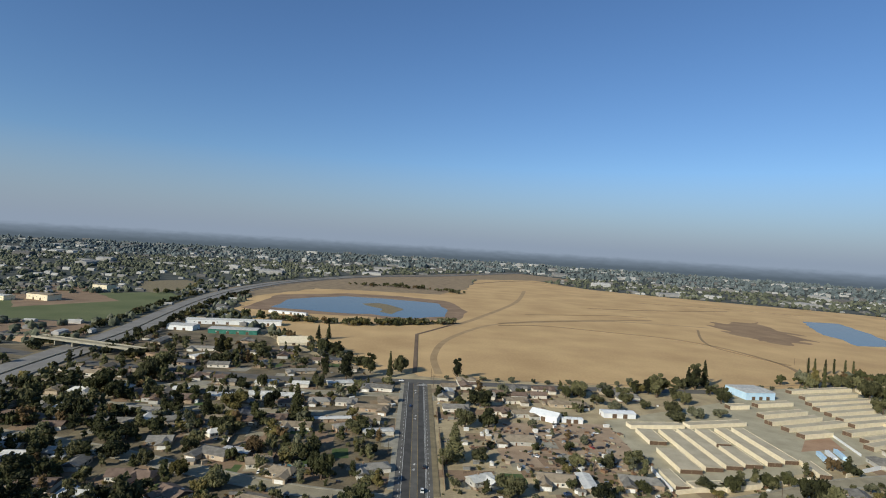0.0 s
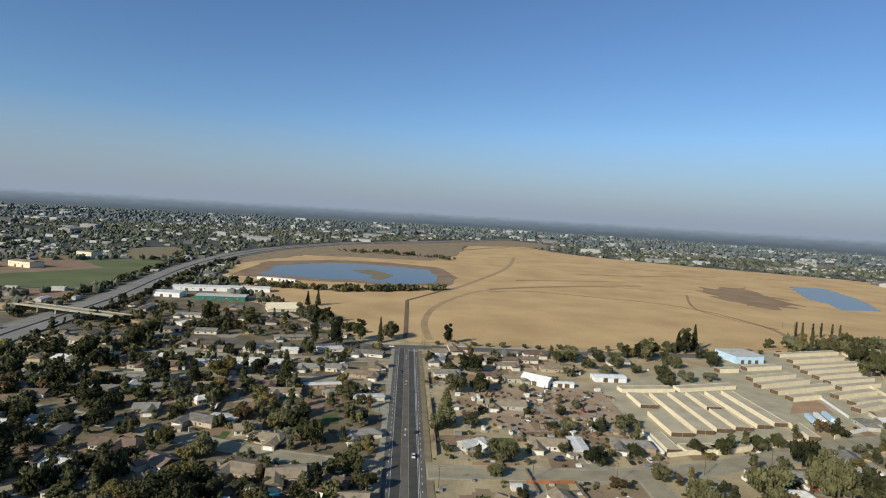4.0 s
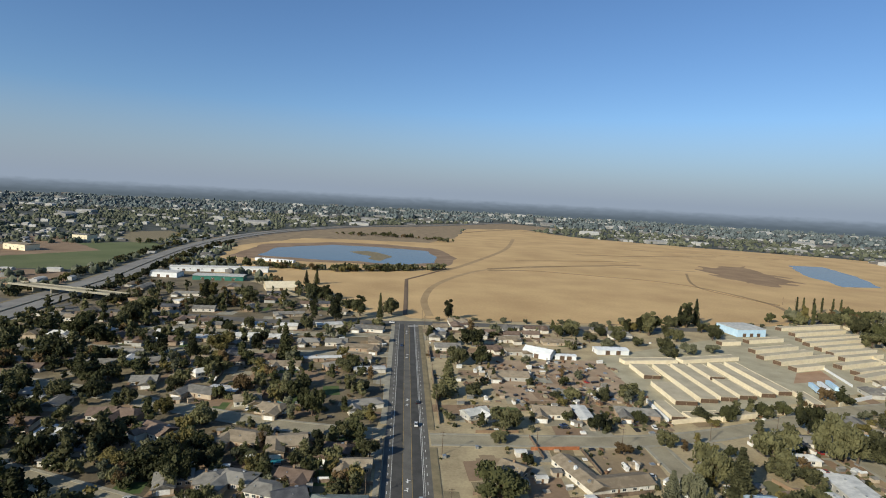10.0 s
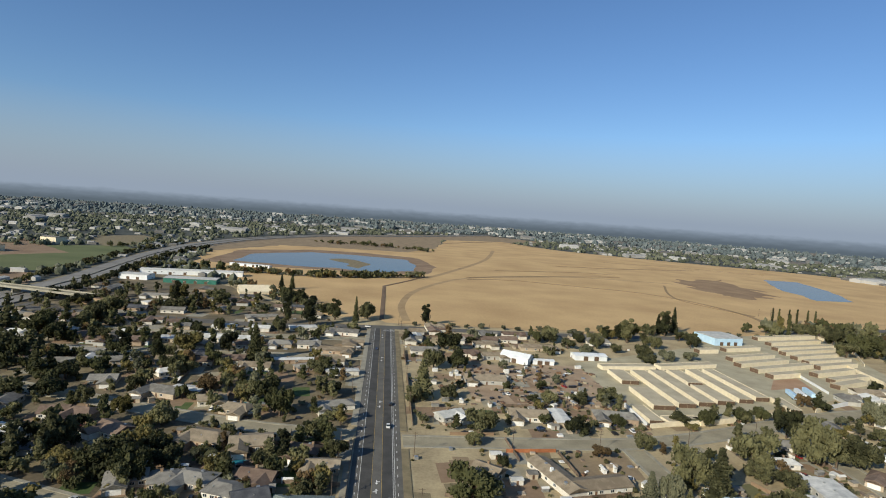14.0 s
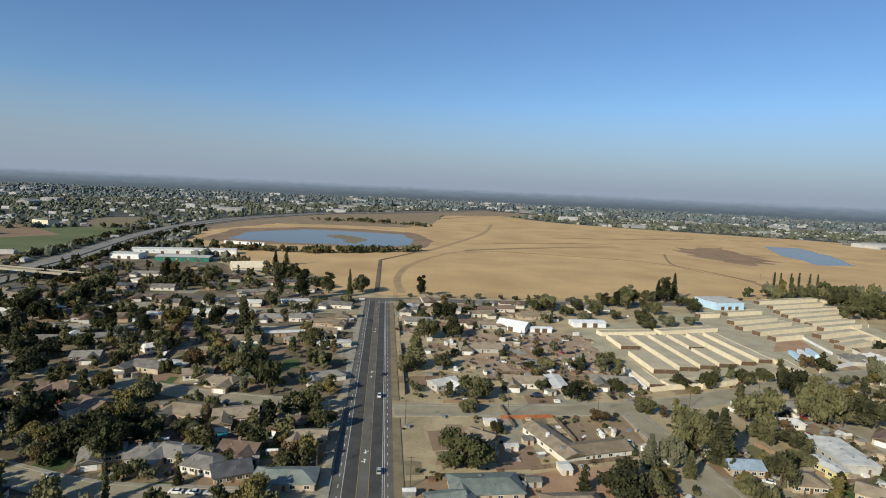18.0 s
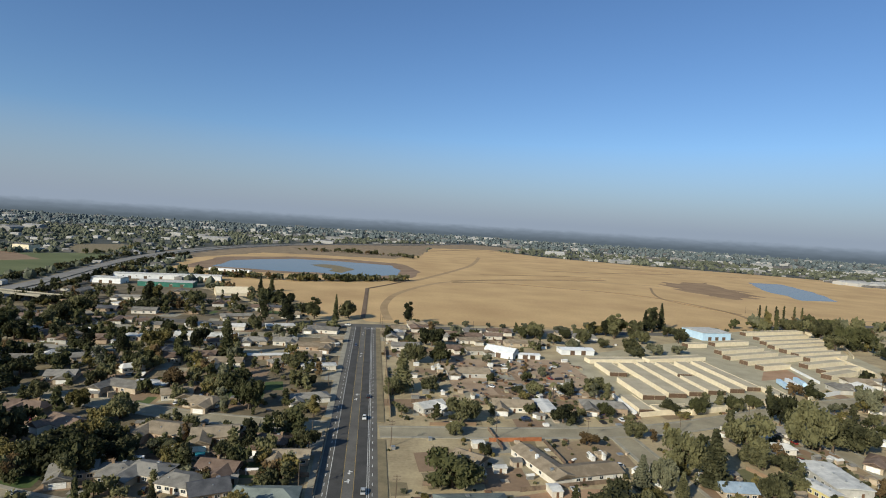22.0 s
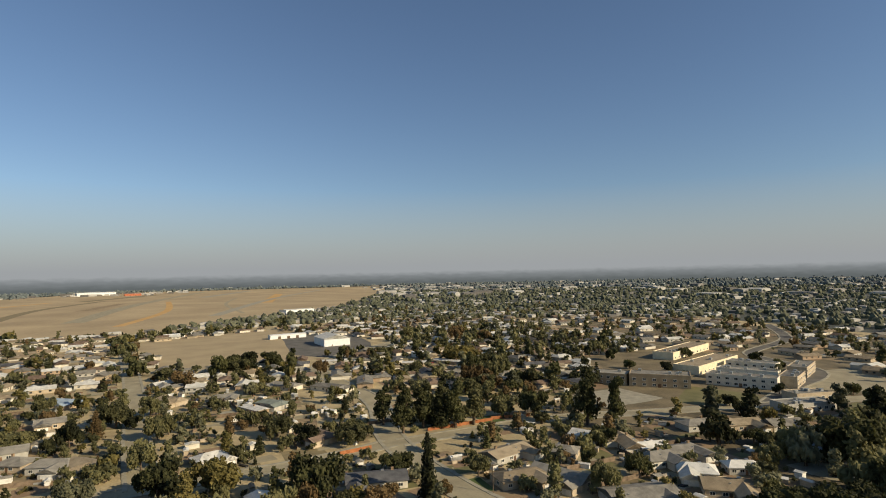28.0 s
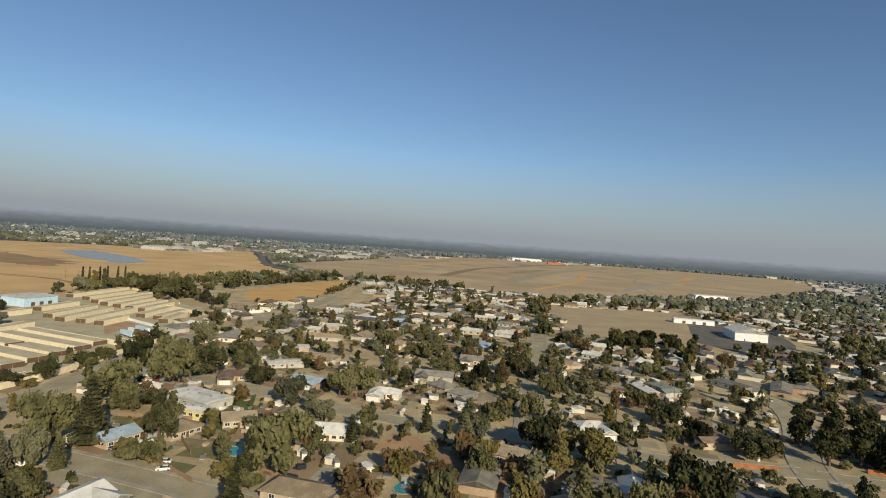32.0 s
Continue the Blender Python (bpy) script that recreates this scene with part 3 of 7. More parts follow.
for s, x in ((-1, -75), (1, 62)):
    v = [(x, -9, 0), (x, 9, 0), (x, 6, 7), (x, -6, 7), (x + s * 70, -7, 0), (x + s * 70, 7, 0)]
    part("embankment", mesh("embankment", v, [(0, 1, 2, 3), (3, 2, 5, 4), (0, 3, 4), (1, 5, 2), (0, 4, 5, 1)], M_BARE), bridge)


# ---- builders ----
def roof_data(w, d, z, rise, eave=0.5, hip=0.0):
    """A pitched roof of real thickness over a w x d plan, its ridge along x; hip: how far the ridge ends lie in."""
    a, b, t = w / 2 + eave, d / 2 + eave, 0.22
    r = a - hip * b if hip else a
    lo = [(-a, -b, z), (a, -b, z), (a, b, z), (-a, b, z), (-r, 0, z + rise), (r, 0, z + rise)]
    up = [(x, y, zz + t) for x, y, zz in lo]
    faces = [(6, 7, 11, 10), (8, 9, 10, 11), (7, 8, 11), (9, 6, 10)]
    if hip:
        faces += [(0, 3, 2, 1)]
    else:
        faces += [(0, 4, 5, 1), (2, 5, 4, 3), (1, 5, 2), (3, 4, 0)]
    faces += [(0, 1, 7, 6), (1, 2, 8, 7), (2, 3, 9, 8), (3, 0, 6, 9)]
    return lo + up, faces


def gable_data(w, d, h, rise):
    """Walls of a house: a box with gable ends up to the ridge."""
    a, b = w / 2, d / 2
    v = [(-a, -b, 0), (a, -b, 0), (a, b, 0), (-a, b, 0), (-a, -b, h), (a, -b, h), (a, b, h), (-a, b, h), (-a, 0, h + rise), (a, 0, h + rise)]
    return v, [(0, 1, 5, 4), (2, 3, 7, 6), (1, 2, 6, 9, 5), (3, 0, 4, 8, 7), (0, 3, 2, 1), (4, 5, 9, 8), (6, 7, 8, 9)]


WIN_FRAME = mesh("window", *merged(box_data(-0.9, -0.06, -0.65, -0.78, 0, 0.65), box_data(0.78, -0.06, -0.65, 0.9, 0, 0.65), box_data(-0.78, -0.06, -0.65, 0.78, 0, -0.53), box_data(-0.78, -0.06, 0.53, 0.78, 0, 0.65), box_data(-0.04, -0.05, -0.53, 0.04, 0, 0.53)), M_FRAME)
WIN_PANE = box("pane", M_GLASS, -0.78, -0.035, -0.53, 0.78, 0.01, 0.53)
DOOR = mesh("door", *merged(box_data(-0.5, -0.07, 0, 0.5, 0, 2.05), box_data(0.34, -0.12, 0.95, 0.42, -0.07, 1.05)), M_DOOR)


def ribbed_data(hw, height, ribs, depth=0.04):
    """A door skin with horizontal ribs, one closed sheet with a back."""
    v, f = [], []
    n = ribs * 2
    for k in range(n + 1):
        y = -0.03 - depth * (k % 2)
        v += [(-hw, y, height * k / n), (hw, y, height * k / n)]
    for k in range(n):
        f.append((2 * k, 2 * k + 1, 2 * k + 3, 2 * k + 2))
    b = len(v)
    v += [(-hw, 0.01, 0), (hw, 0.01, 0), (-hw, 0.01, height), (hw, 0.01, height)]
    f += [(b, b + 1, 1, 0), (2 * n, 2 * n + 1, b + 3, b + 2), tuple([b] + list(range(0, 2 * n + 1, 2)) + [b + 2]), tuple([b + 3] + list(range(2 * n + 1, 0, -2)) + [b + 1])]
    return v, f


GARAGE = mesh("garage_door", *ribbed_data(2.4, 2.12, 4), M_FRAME)
VENT = box("roof_vent", M_METAL, -0.2, -0.2, 0, 0.2, 0.2, 0.7)
AC = mesh("cooler", *merged(box_data(-0.6, -0.6, 0, 0.6, 0.6, 0.9), box_data(-0.5, -0.65, 0.15, 0.5, -0.6, 0.75)), M_METAL)

TAKEN = []


def house(x, y, w, rot=0, col="t", rz=0.0, near=True, group="neighbourhood houses", depth=0.0):
    """A single-storey house, lit walls with windows and doors, a shingle roof, most with a cross wing."""
    rnd = random.Random(int(x * 7919 + y * 104729))
    w = max(7.5, min(32.0, w))
    d = depth or rnd.uniform(8.5, 11.0)
    if rot:
        w, d = max(w, 8.0) + 4, d
    hip = rnd.choice((0, 0, 0.6, 0.9))
    flat = col == "w" and w > 15
    word, wall = WALLS[rnd.choice((0, 0, 1, 1, 2, 3)) if col not in ("b", "d") else rnd.choice((0, 1, 3))]
    rise = 0.45 if flat else min(rnd.uniform(1.6, 2.3), d * 0.22)
    kind_word = "low flat-topped" if flat else "single-storey"
    ob = thing("house", x, y, 0.02, rz + (90 if rot else 0) + (0 if depth else rnd.uniform(-3, 3)), f"{kind_word} house with {ROOF_WORDS[col]} roof and {word} walls", "house", group)
    h = rnd.uniform(2.6, 3.0)
    part("wall", mesh("wall", *(gable_data(w, d, h, rise) if not hip else box_data(-w / 2, -d / 2, 0, w / 2, d / 2, h)), wall), ob)
    part("roof", mesh("roof", *roof_data(w, d, h - 0.02, rise, 0.55, hip), ROOFS[col]), ob)
    TAKEN.append((x, y, max(w, d) * 0.62))
    side = rnd.choice((-1, 1))
    if w > 13 and not flat:
        ww, wd = rnd.uniform(6.0, 7.5), rnd.uniform(5.0, 7.5)
        wing = part("wing", mesh("wing", *gable_data(wd + d / 2, ww, h, rise * 0.8), wall), ob, pose(side * (w / 2 - ww / 2 - 0.3), -(wd + d / 2) / 2 + 0.2, -0.01, 0, 0, 90))
        part("wing_roof", mesh("wing_roof", *roof_data(wd + d / 2, ww, h - 0.03, rise * 0.8, 0.5), ROOFS[col]), wing)
        part("garage_door", GARAGE, ob, pose(side * (w / 2 - ww / 2 - 0.3), -d / 2 - wd + 0.18, 0.1), "white panelled garage door")
    slots = [(-0.36, -1), (-0.12, -1), (0.16, -1), (0.38, -1), (-0.3, 1), (0.05, 1), (0.33, 1)]
    for u, s in slots if near else slots[:3] + slots[5:6]:
        if s < 0 and w > 13 and not flat and u * side > 0.1:
            continue
        m = pose(u * w, s * d / 2, 1.55, 0, 0, 0 if s < 0 else 180)
        win = part("window", WIN_FRAME, ob, m)
        part("pane", WIN_PANE, win)
    part("door", DOOR, ob, pose(-side * 0.02 * w, -d / 2, 0), "brown front door")
    for s in (-1, 1):
        if near:
            win = part("window", WIN_FRAME, ob, pose(s * w / 2, rnd.uniform(-1.5, 1.5), 1.55, 0, 0, 90 * s))
            part("pane", WIN_PANE, win)
    if rnd.random() < 0.55:
        cx = rnd.uniform(-0.3, 0.3) * w
        part("chimney", mesh("chimney", *merged(box_data(-0.45, -0.4, h, 0.45, 0.4, h + rise + 0.9), box_data(-0.55, -0.5, h + rise + 0.9, 0.55, 0.5, h + rise + 1.05)), M_BARE), ob, pose(cx, 1.0, 0), "brick chimney")
    if near:
        part("roof_vent", VENT, ob, pose(rnd.uniform(-0.3, 0.3) * w, -d * 0.25, h + rise * 0.45))
        if rnd.random() < 0.5:
            part("cooler", AC, ob, pose(rnd.uniform(-0.2, 0.3) * w, d * 0.22, h + rise * 0.45), "metal roof cooler")
    return ob


HOUSE_STUFF = {"v": [], "f": [], "m": []}
STUFF_MATS = [ROOFS[c] for c in "tbgdwnu"] + [m for _, m in WALLS] + [M_GLASS, M_FRAME]


def add_stuff(store, data, m, slot):
    v, f = data
    b = len(store["v"])
    store["v"] += [tuple(m @ Vector(p)) for p in v]
    store["f"] += [tuple(i + b for i in q) for q in f]
    store["m"] += [slot] * len(f)


def stuff_house(x, y, w, rz, col):
    """A house that the camera never comes near, joined with its neighbours."""
    rnd = random.Random(int(x * 7919 + y * 104729))
    d, h, rise = rnd.uniform(8.5, 11), rnd.uniform(2.6, 3.1), rnd.uniform(1.4, 2.3)
    m = pose(x, y, 0.02, 0, 0, rz + rnd.uniform(-3, 3))
    wall = 7 + rnd.choice((0, 0, 0, 1, 2, 3))
    slot = "tbgdwnu".index(col)
    add_stuff(HOUSE_STUFF, gable_data(w, d, h, rise), m, wall)
    add_stuff(HOUSE_STUFF, roof_data(w, d, h - 0.02, rise, 0.55), m, slot)
    if rnd.random() < 0.6:
        q = m @ pose(rnd.choice((-1, 1)) * (w / 2 - 3.6), -d / 2 - 1.0, -0.01, 0, 0, 90)
        add_stuff(HOUSE_STUFF, gable_data(d, 6.5, h, rise * 0.8), q, wall)
        add_stuff(HOUSE_STUFF, roof_data(d, 6.5, h - 0.03, rise * 0.8, 0.5), q, slot)
    for s in (-1, 1):
        for u in (-0.33, 0.0, 0.3):
            add_stuff(HOUSE_STUFF, box_data(u * w - 0.8, s * d / 2 - 0.03, 1.0, u * w + 0.8, s * d / 2 + 0.03, 2.1), m, 11)
    TAKEN.append((x, y, max(w, d) * 0.62))


CORE = [(0, 0, 1), (0.89, 0, 0.45), (0.28, 0.85, 0.45), (-0.72, 0.53, 0.45), (-0.72, -0.53, 0.45), (0.28, -0.85, 0.45), (0.72, 0.53, -0.45), (-0.28, 0.85, -0.45), (-0.89, 0, -0.45), (-0.28, -0.85, -0.45), (0.72, -0.53, -0.45), (0, 0, -1)]
CORE_F = [(0, 1, 2), (0, 2, 3), (0, 3, 4), (0, 4, 5), (0, 5, 1), (1, 6, 2), (2, 7, 3), (3, 8, 4), (4, 9, 5), (5, 10, 1), (6, 7, 2), (7, 8, 3), (8, 9, 4), (9, 10, 5), (10, 6, 1), (11, 7, 6), (11, 8, 7), (11, 9, 8), (11, 10, 9), (11, 6, 10)]


def crown_data(rnd, r, h, base, n, lobes, tall=1.0, clump=(0.075, 0.17), cup=False):
    """A crown of many small leaf clumps, thick in its lobes with gaps between them."""
    verts, faces = [], []
    oct_f = [(0, 2, 4), (2, 1, 4), (1, 3, 4), (3, 0, 4), (2, 0, 5), (1, 2, 5), (3, 1, 5), (0, 3, 5)]
    for k in range(n):
        lx, ly, lz, lr = lobes[k % len(lobes)]
        q = Vector((rnd.gauss(0, 1), rnd.gauss(0, 1), rnd.gauss(0, 1))).normalized()
        f = lr * (0.55 + 0.5 * rnd.random() ** 0.5)
        c = (lx + q.x * f, ly + q.y * f, lz + q.z * f * tall)
        s = rnd.uniform(*clump) * r
        turn = Euler((rnd.uniform(0, 6), rnd.uniform(0, 6), rnd.uniform(0, 6))).to_matrix()
        b = len(verts)
        for v in ((1, 0, 0), (-1, 0, 0), (0, 1, 0), (0, -1, 0), (0, 0, 0.55), (0, 0, -0.55)):
            p = turn @ Vector(v) * s * rnd.uniform(0.6, 1.35)
            verts.append((c[0] + p.x, c[1] + p.y, c[2] + p.z))
        faces += [tuple(i + b for i in t) for t in (oct_f[:4] if cup else oct_f)]
    for lx, ly, lz, lr in lobes:
        b = len(verts)
        for v in CORE:
            q = lr * 0.82 * rnd.uniform(0.75, 1.1)
            verts.append((lx + v[0] * q, ly + v[1] * q, lz + v[2] * q * tall))
        faces += [tuple(i + b for i in t) for t in CORE_F]
    return verts, faces


def limb(a, b, r0, r1, sides=6):
    a, b = Vector(a), Vector(b)
    d = (b - a).normalized()
    u = d.orthogonal().normalized()
    v = d.cross(u)
    verts = []
    for p, r in ((a, r0), (b, r1)):
        verts += [tuple(p + (u * math.cos(t) + v * math.sin(t)) * r) for t in (2 * math.pi * k / sides for k in range(sides))]
    return verts, [(k, (k + 1) % sides, sides + (k + 1) % sides, sides + k) for k in range(sides)] + [tuple(range(sides))[::-1], tuple(range(sides, 2 * sides))]


# Crown shapes of unit radius 1 and unit height; scaled when planted.
TREE_KINDS = {}


def tree_kind(name, seed, shape):
    rnd = random.Random(seed)
    if shape == "broad":
        lobes = [(0, 0, 0.62, 0.5)]
        for k in range(9):
            a, e = k * 0.698 + rnd.uniform(-0.4, 0.4), rnd.uniform(-0.65, 0.5)
            q = rnd.uniform(0.45, 0.72)
            lobes.append((math.cos(a) * q, math.sin(a) * q, 0.55 + e * 0.5, rnd.uniform(0.28, 0.42)))
        crown = crown_data(rnd, 1.0, 1, 0, 950, lobes, 0.75, (0.045, 0.105), True)
        trunk = merged(limb((0, 0, -0.25), (0.02, 0.02, 0.2), 0.075, 0.055), limb((0.02, 0.02, 0.15), (0.35, 0.1, 0.6), 0.05, 0.02), limb((0.02, 0.02, 0.15), (-0.3, 0.2, 0.62), 0.05, 0.02), limb((0.02, 0.02, 0.15), (0, -0.33, 0.65), 0.045, 0.02))
    elif shape == "tall":
        lobes = [(rnd.uniform(-0.35, 0.35), rnd.uniform(-0.35, 0.35), -0.1 + 0.22 * k, rnd.uniform(0.42, 0.62) * (1.0 - 0.05 * k)) for k in range(9)]
        crown = crown_data(rnd, 1.0, 1, 0, 1000, lobes, 0.8, (0.045, 0.105), True)
        trunk = merged(limb((0, 0, -0.88), (0.03, 0, 0.3), 0.11, 0.08), limb((0.03, 0, 0.2), (0.1, 0.05, 1.3), 0.08, 0.02), limb((0.03, 0, 0.3), (-0.35, 0.15, 0.9), 0.05, 0.02))
    elif shape == "conifer":
        lobes = []
        for k in range(14):
            z = -0.6 + 0.2 * k
            lobes.append((0, 0, z, max(0.1, 0.85 * (1 - k / 14.5))))
        crown = crown_data(rnd, 1.0, 1, 0, 620, lobes, 0.28, (0.055, 0.12))
        trunk = limb((0, 0, -0.93), (0, 0, 2.1), 0.09, 0.02)
    elif shape == "cypress":
        lobes = [(0, 0, -0.75 + 0.32 * k, 0.62 if 0 < k < 8 else 0.38) for k in range(11)]
        crown = crown_data(rnd, 1.0, 1, 0, 260, lobes, 0.5)
        trunk = limb((0, 0, -1.0), (0, 0, 1.5), 0.12, 0.03)
    elif shape == "bare":
        lobes = [(rnd.uniform(-0.6, 0.6), rnd.uniform(-0.6, 0.6), rnd.uniform(0.2, 1.0), 0.35) for _ in range(9)]
        crown = crown_data(rnd, 0.5, 1, 0, 240, [(a, b, c, d * 1.3) for a, b, c, d in lobes], 0.9)
        trunk = merged(limb((0, 0, -0.45), (0, 0, 0.3), 0.07, 0.05), *[limb((0, 0, 0.15), (math.cos(a) * 0.55, math.sin(a) * 0.55, 0.8), 0.04, 0.012, 4) for a in (0.2, 1.3, 2.4, 3.5, 4.4, 5.5)])
    else:  # shrub
        lobes = [(rnd.uniform(-0.4, 0.4), rnd.uniform(-0.4, 0.4), 0.3, 0.5) for _ in range(5)]
        crown = crown_data(rnd, 1.2, 1, 0, 110, lobes, 0.7)
        trunk = limb((0, 0, -0.15), (0, 0, 0.3), 0.05, 0.03)
    me_t = mesh("trunk", *trunk, M_BARK)
    TREE_KINDS[name] = (me_t, [mesh("crown", *crown, m) for _, m in LEAVES], shape)


for n_, s_, k_ in (("broad", 1, "broad"), ("broad2", 2, "broad"), ("broad3", 3, "broad"), ("broad4", 4, "broad"), ("tall", 5, "tall"), ("tall2", 6, "tall"), ("conifer", 7, "conifer"), ("cypress", 8, "cypress"), ("bare", 9, "bare"), ("shrub", 10, "shrub"), ("shrub2", 11, "shrub")):
    tree_kind(n_, s_, k_)
# lowest point and height of each shape, in its own units
SPAN = {"broad": (-0.22, 1.52), "tall": (-0.85, 3.1), "conifer": (-0.9, 3.25), "cypress": (-1.0, 3.9), "bare": (-0.45, 1.75), "shrub": (-0.15, 0.85)}
TREE_WORDS = {"broad": "spreading broadleaf tree", "tall": "tall full-crowned tree", "conifer": "dark pointed conifer", "cypress": "narrow upright cypress", "bare": "half-bare autumn tree", "shrub": "low rounded shrub"}


def tree(x, y, r, h, kind=None, tone=None, z=0.0):
    rnd = random.Random(int(x * 31337 + y * 7907 + 5))
    if kind is None:
        slim = h / max(r, 0.1)
        if slim > 6:
            kind = "cypress"
        elif slim > 2.6:
            kind = rnd.choice(("tall", "tall2", "tall", "conifer"))
        elif h < 4.2:
            kind = rnd.choice(("shrub", "shrub2"))
        else:
            kind = rnd.choice(("broad", "broad2", "broad3", "broad4"))
    me_t, crowns, shape = TREE_KINDS[kind]
    if tone is None:
        tone = rnd.choice((0, 0, 0, 0, 1, 1, 1, 1, 2, 3, 4, 4)) if shape not in ("conifer", "cypress") else 0
        # Paler leaf tones to the north-east put sun glare and haze into the crowns.
        if x > 90 and y > 90 and shape in ("broad", "tall"):
            tone = rnd.choice((1, 1, 1, 4, 4, 0, 2))
        if shape == "bare":
            tone = 3
    low, span = SPAN[shape]
    sz = h / span
    name = {"shrub": "shrub", "conifer": "conifer", "cypress": "cypress"}.get(shape, "tree")
    ob = thing(name, x, y, z, rnd.uniform(0, 360), f"{LEAVES[tone][0]} {TREE_WORDS[shape]} among the houses", "tree" if shape != "shrub" else "shrub", "neighbourhood trees")
    m = Matrix.Translation((0, 0, -low * sz)) @ Matrix.Diagonal((r, r, sz, 1))
    part("trunk", me_t, ob, m)
    part("crown", crowns[tone], ob, m)
    return ob


# Light-weight crowns for the many trees that stand further off, joined into groves.
def light_crowns(n, clump):
    out = {}
    for shape, seeds in (("broad", (21, 22, 23)), ("tall", (24, 25)), ("conifer", (26,))):
        for k, seed in enumerate(seeds):
            rnd = random.Random(seed)
            if shape == "broad":
                lobes = [(0, 0, 0.62, 0.5)] + [(math.cos(a) * 0.6, math.sin(a) * 0.6, 0.55 + rnd.uniform(-0.34, 0.25), rnd.uniform(0.30, 0.46)) for a in (i * 6.283 / (5 if n < 50 else 7) for i in range(5 if n < 50 else 7))]
                d = crown_data(rnd, 1.0, 1, 0, n, lobes, 0.75, clump, True)
            elif shape == "tall":
                lobes = [(rnd.uniform(-0.35, 0.35), rnd.uniform(-0.35, 0.35), -0.1 + 0.38 * i, 0.62 * (1.0 - 0.06 * i)) for i in range(5)]
                d = crown_data(rnd, 1.0, 1, 0, n, lobes, 0.8, clump, True)
            else:
                lobes = [(0, 0, -0.6 + 0.28 * i, max(0.1, 0.85 * (1 - i / 10.5))) for i in range(10)]
                d = crown_data(rnd, 1.0, 1, 0, n, lobes, 0.28, clump, True)
            out[shape, k] = (np.array(d[0]), np.array(d[1]))
    return out


LIGHT = light_crowns(120, (0.10, 0.20))
LIGHTER = light_crowns(25, (0.2, 0.36))
STEM = tuple(np.array(q) for q in (lambda d: (d[0], [f for f in d[1] if len(f) == 4]))(limb((0, 0, 0), (0, 0, 1), 0.09, 0.05, 4)))


def grove(name, spots, label, tones=(0, 0, 0, 0, 0, 1, 1, 1, 1, 1, 4, 4, 2, 3)):
    """Trees too many and too far to tell apart, in one mesh. spots: x, y, radius, height."""
    if not spots:
        return None
    vs, fs, ms, base = [], [], [], 0
    quads = []
    rnd = random.Random(len(spots))
    for x, y, r, h in spots:
        shape = "tall" if h / r > 2.6 else "broad"
        if rnd.random() < 0.06:
            shape = "conifer"
        v, f = (LIGHT if math.hypot(x, y - 40) < 420 else LIGHTER)[shape, rnd.randrange(3 if shape == "broad" else 2 if shape == "tall" else 1)]
        low, span = SPAN[shape]
        sz = h / span
        a = rnd.uniform(0, 6.28)
        c, s = math.cos(a), math.sin(a)
        q = np.stack([(v[:, 0] * c - v[:, 1] * s) * r + x, (v[:, 0] * s + v[:, 1] * c) * r + y, (v[:, 2] - low) * sz], 1)
        vs.append(q)
        fs.append(f + base)
        ms += [0 if shape == "conifer" else rnd.choice(tones)] * len(f)
        base += len(v)
    stems = []
    for x, y, r, h in spots:
        stems.append(STEM[0] * (r * 1.0, r * 1.0, h * 0.5) + (x, y, 0))
        quads.append(STEM[1] + base)
        base += len(STEM[0])
    faces = np.concatenate(fs).tolist() + np.concatenate(quads).tolist()
    me = mesh(name, np.concatenate(vs + stems).tolist(), faces, *[m for _, m in LEAVES], M_BARK)
    me.polygons.foreach_set("material_index", ms + [5] * (len(faces) - len(ms)))
    return tagged(new(name, me), label, "trees", kind="stuff")


def palm_data():
    trunk = merged(limb((0, 0, 0), (0.1, 0, 4), 0.28, 0.22), limb((0.1, 0, 4), (0.15, 0.1, 9), 0.22, 0.18))
    verts, faces = [], []
    for k in range(22):
        a, drop = k * 2.4, 0.2 + (k % 4) * 0.35
        d = Vector((math.cos(a), math.sin(a), 0))
        s = Vector((-d.y, d.x, 0))
        b = len(verts)
        for t, wd, zz in ((0, 0.1, 9), (1.0, 0.4, 9.5 - drop * 0.5), (2.0, 0.35, 9.3 - drop * 1.6), (2.8, 0.05, 8.8 - drop * 2.6)):
            p = d * t
            verts += [(p.x + s.x * wd, p.y + s.y * wd, zz - 0.12), (p.x, p.y, zz), (p.x - s.x * wd, p.y - s.y * wd, zz - 0.12)]
        for i in range(3):
            q = b + 3 * i
            faces += [(q, q + 1, q + 4, q + 3), (q + 1, q + 2, q + 5, q + 4)]
    return trunk, (verts, faces)


PT, PF = palm_data()
PALM_T, PALM_F = mesh("trunk", *PT, M_BARK), mesh("fronds", *PF, LEAVES[1][1])


def palm(x, y, h):
    ob = thing("palm", x, y, 0, x * 7 % 360, "slender palm with drooping green fronds beside houses", "palm", "palms")
    m = Matrix.Diagonal((1.1, 1.1, h / 9.6, 1))
    part("trunk", PALM_T, ob, m)
    part("fronds", PALM_F, ob, m)


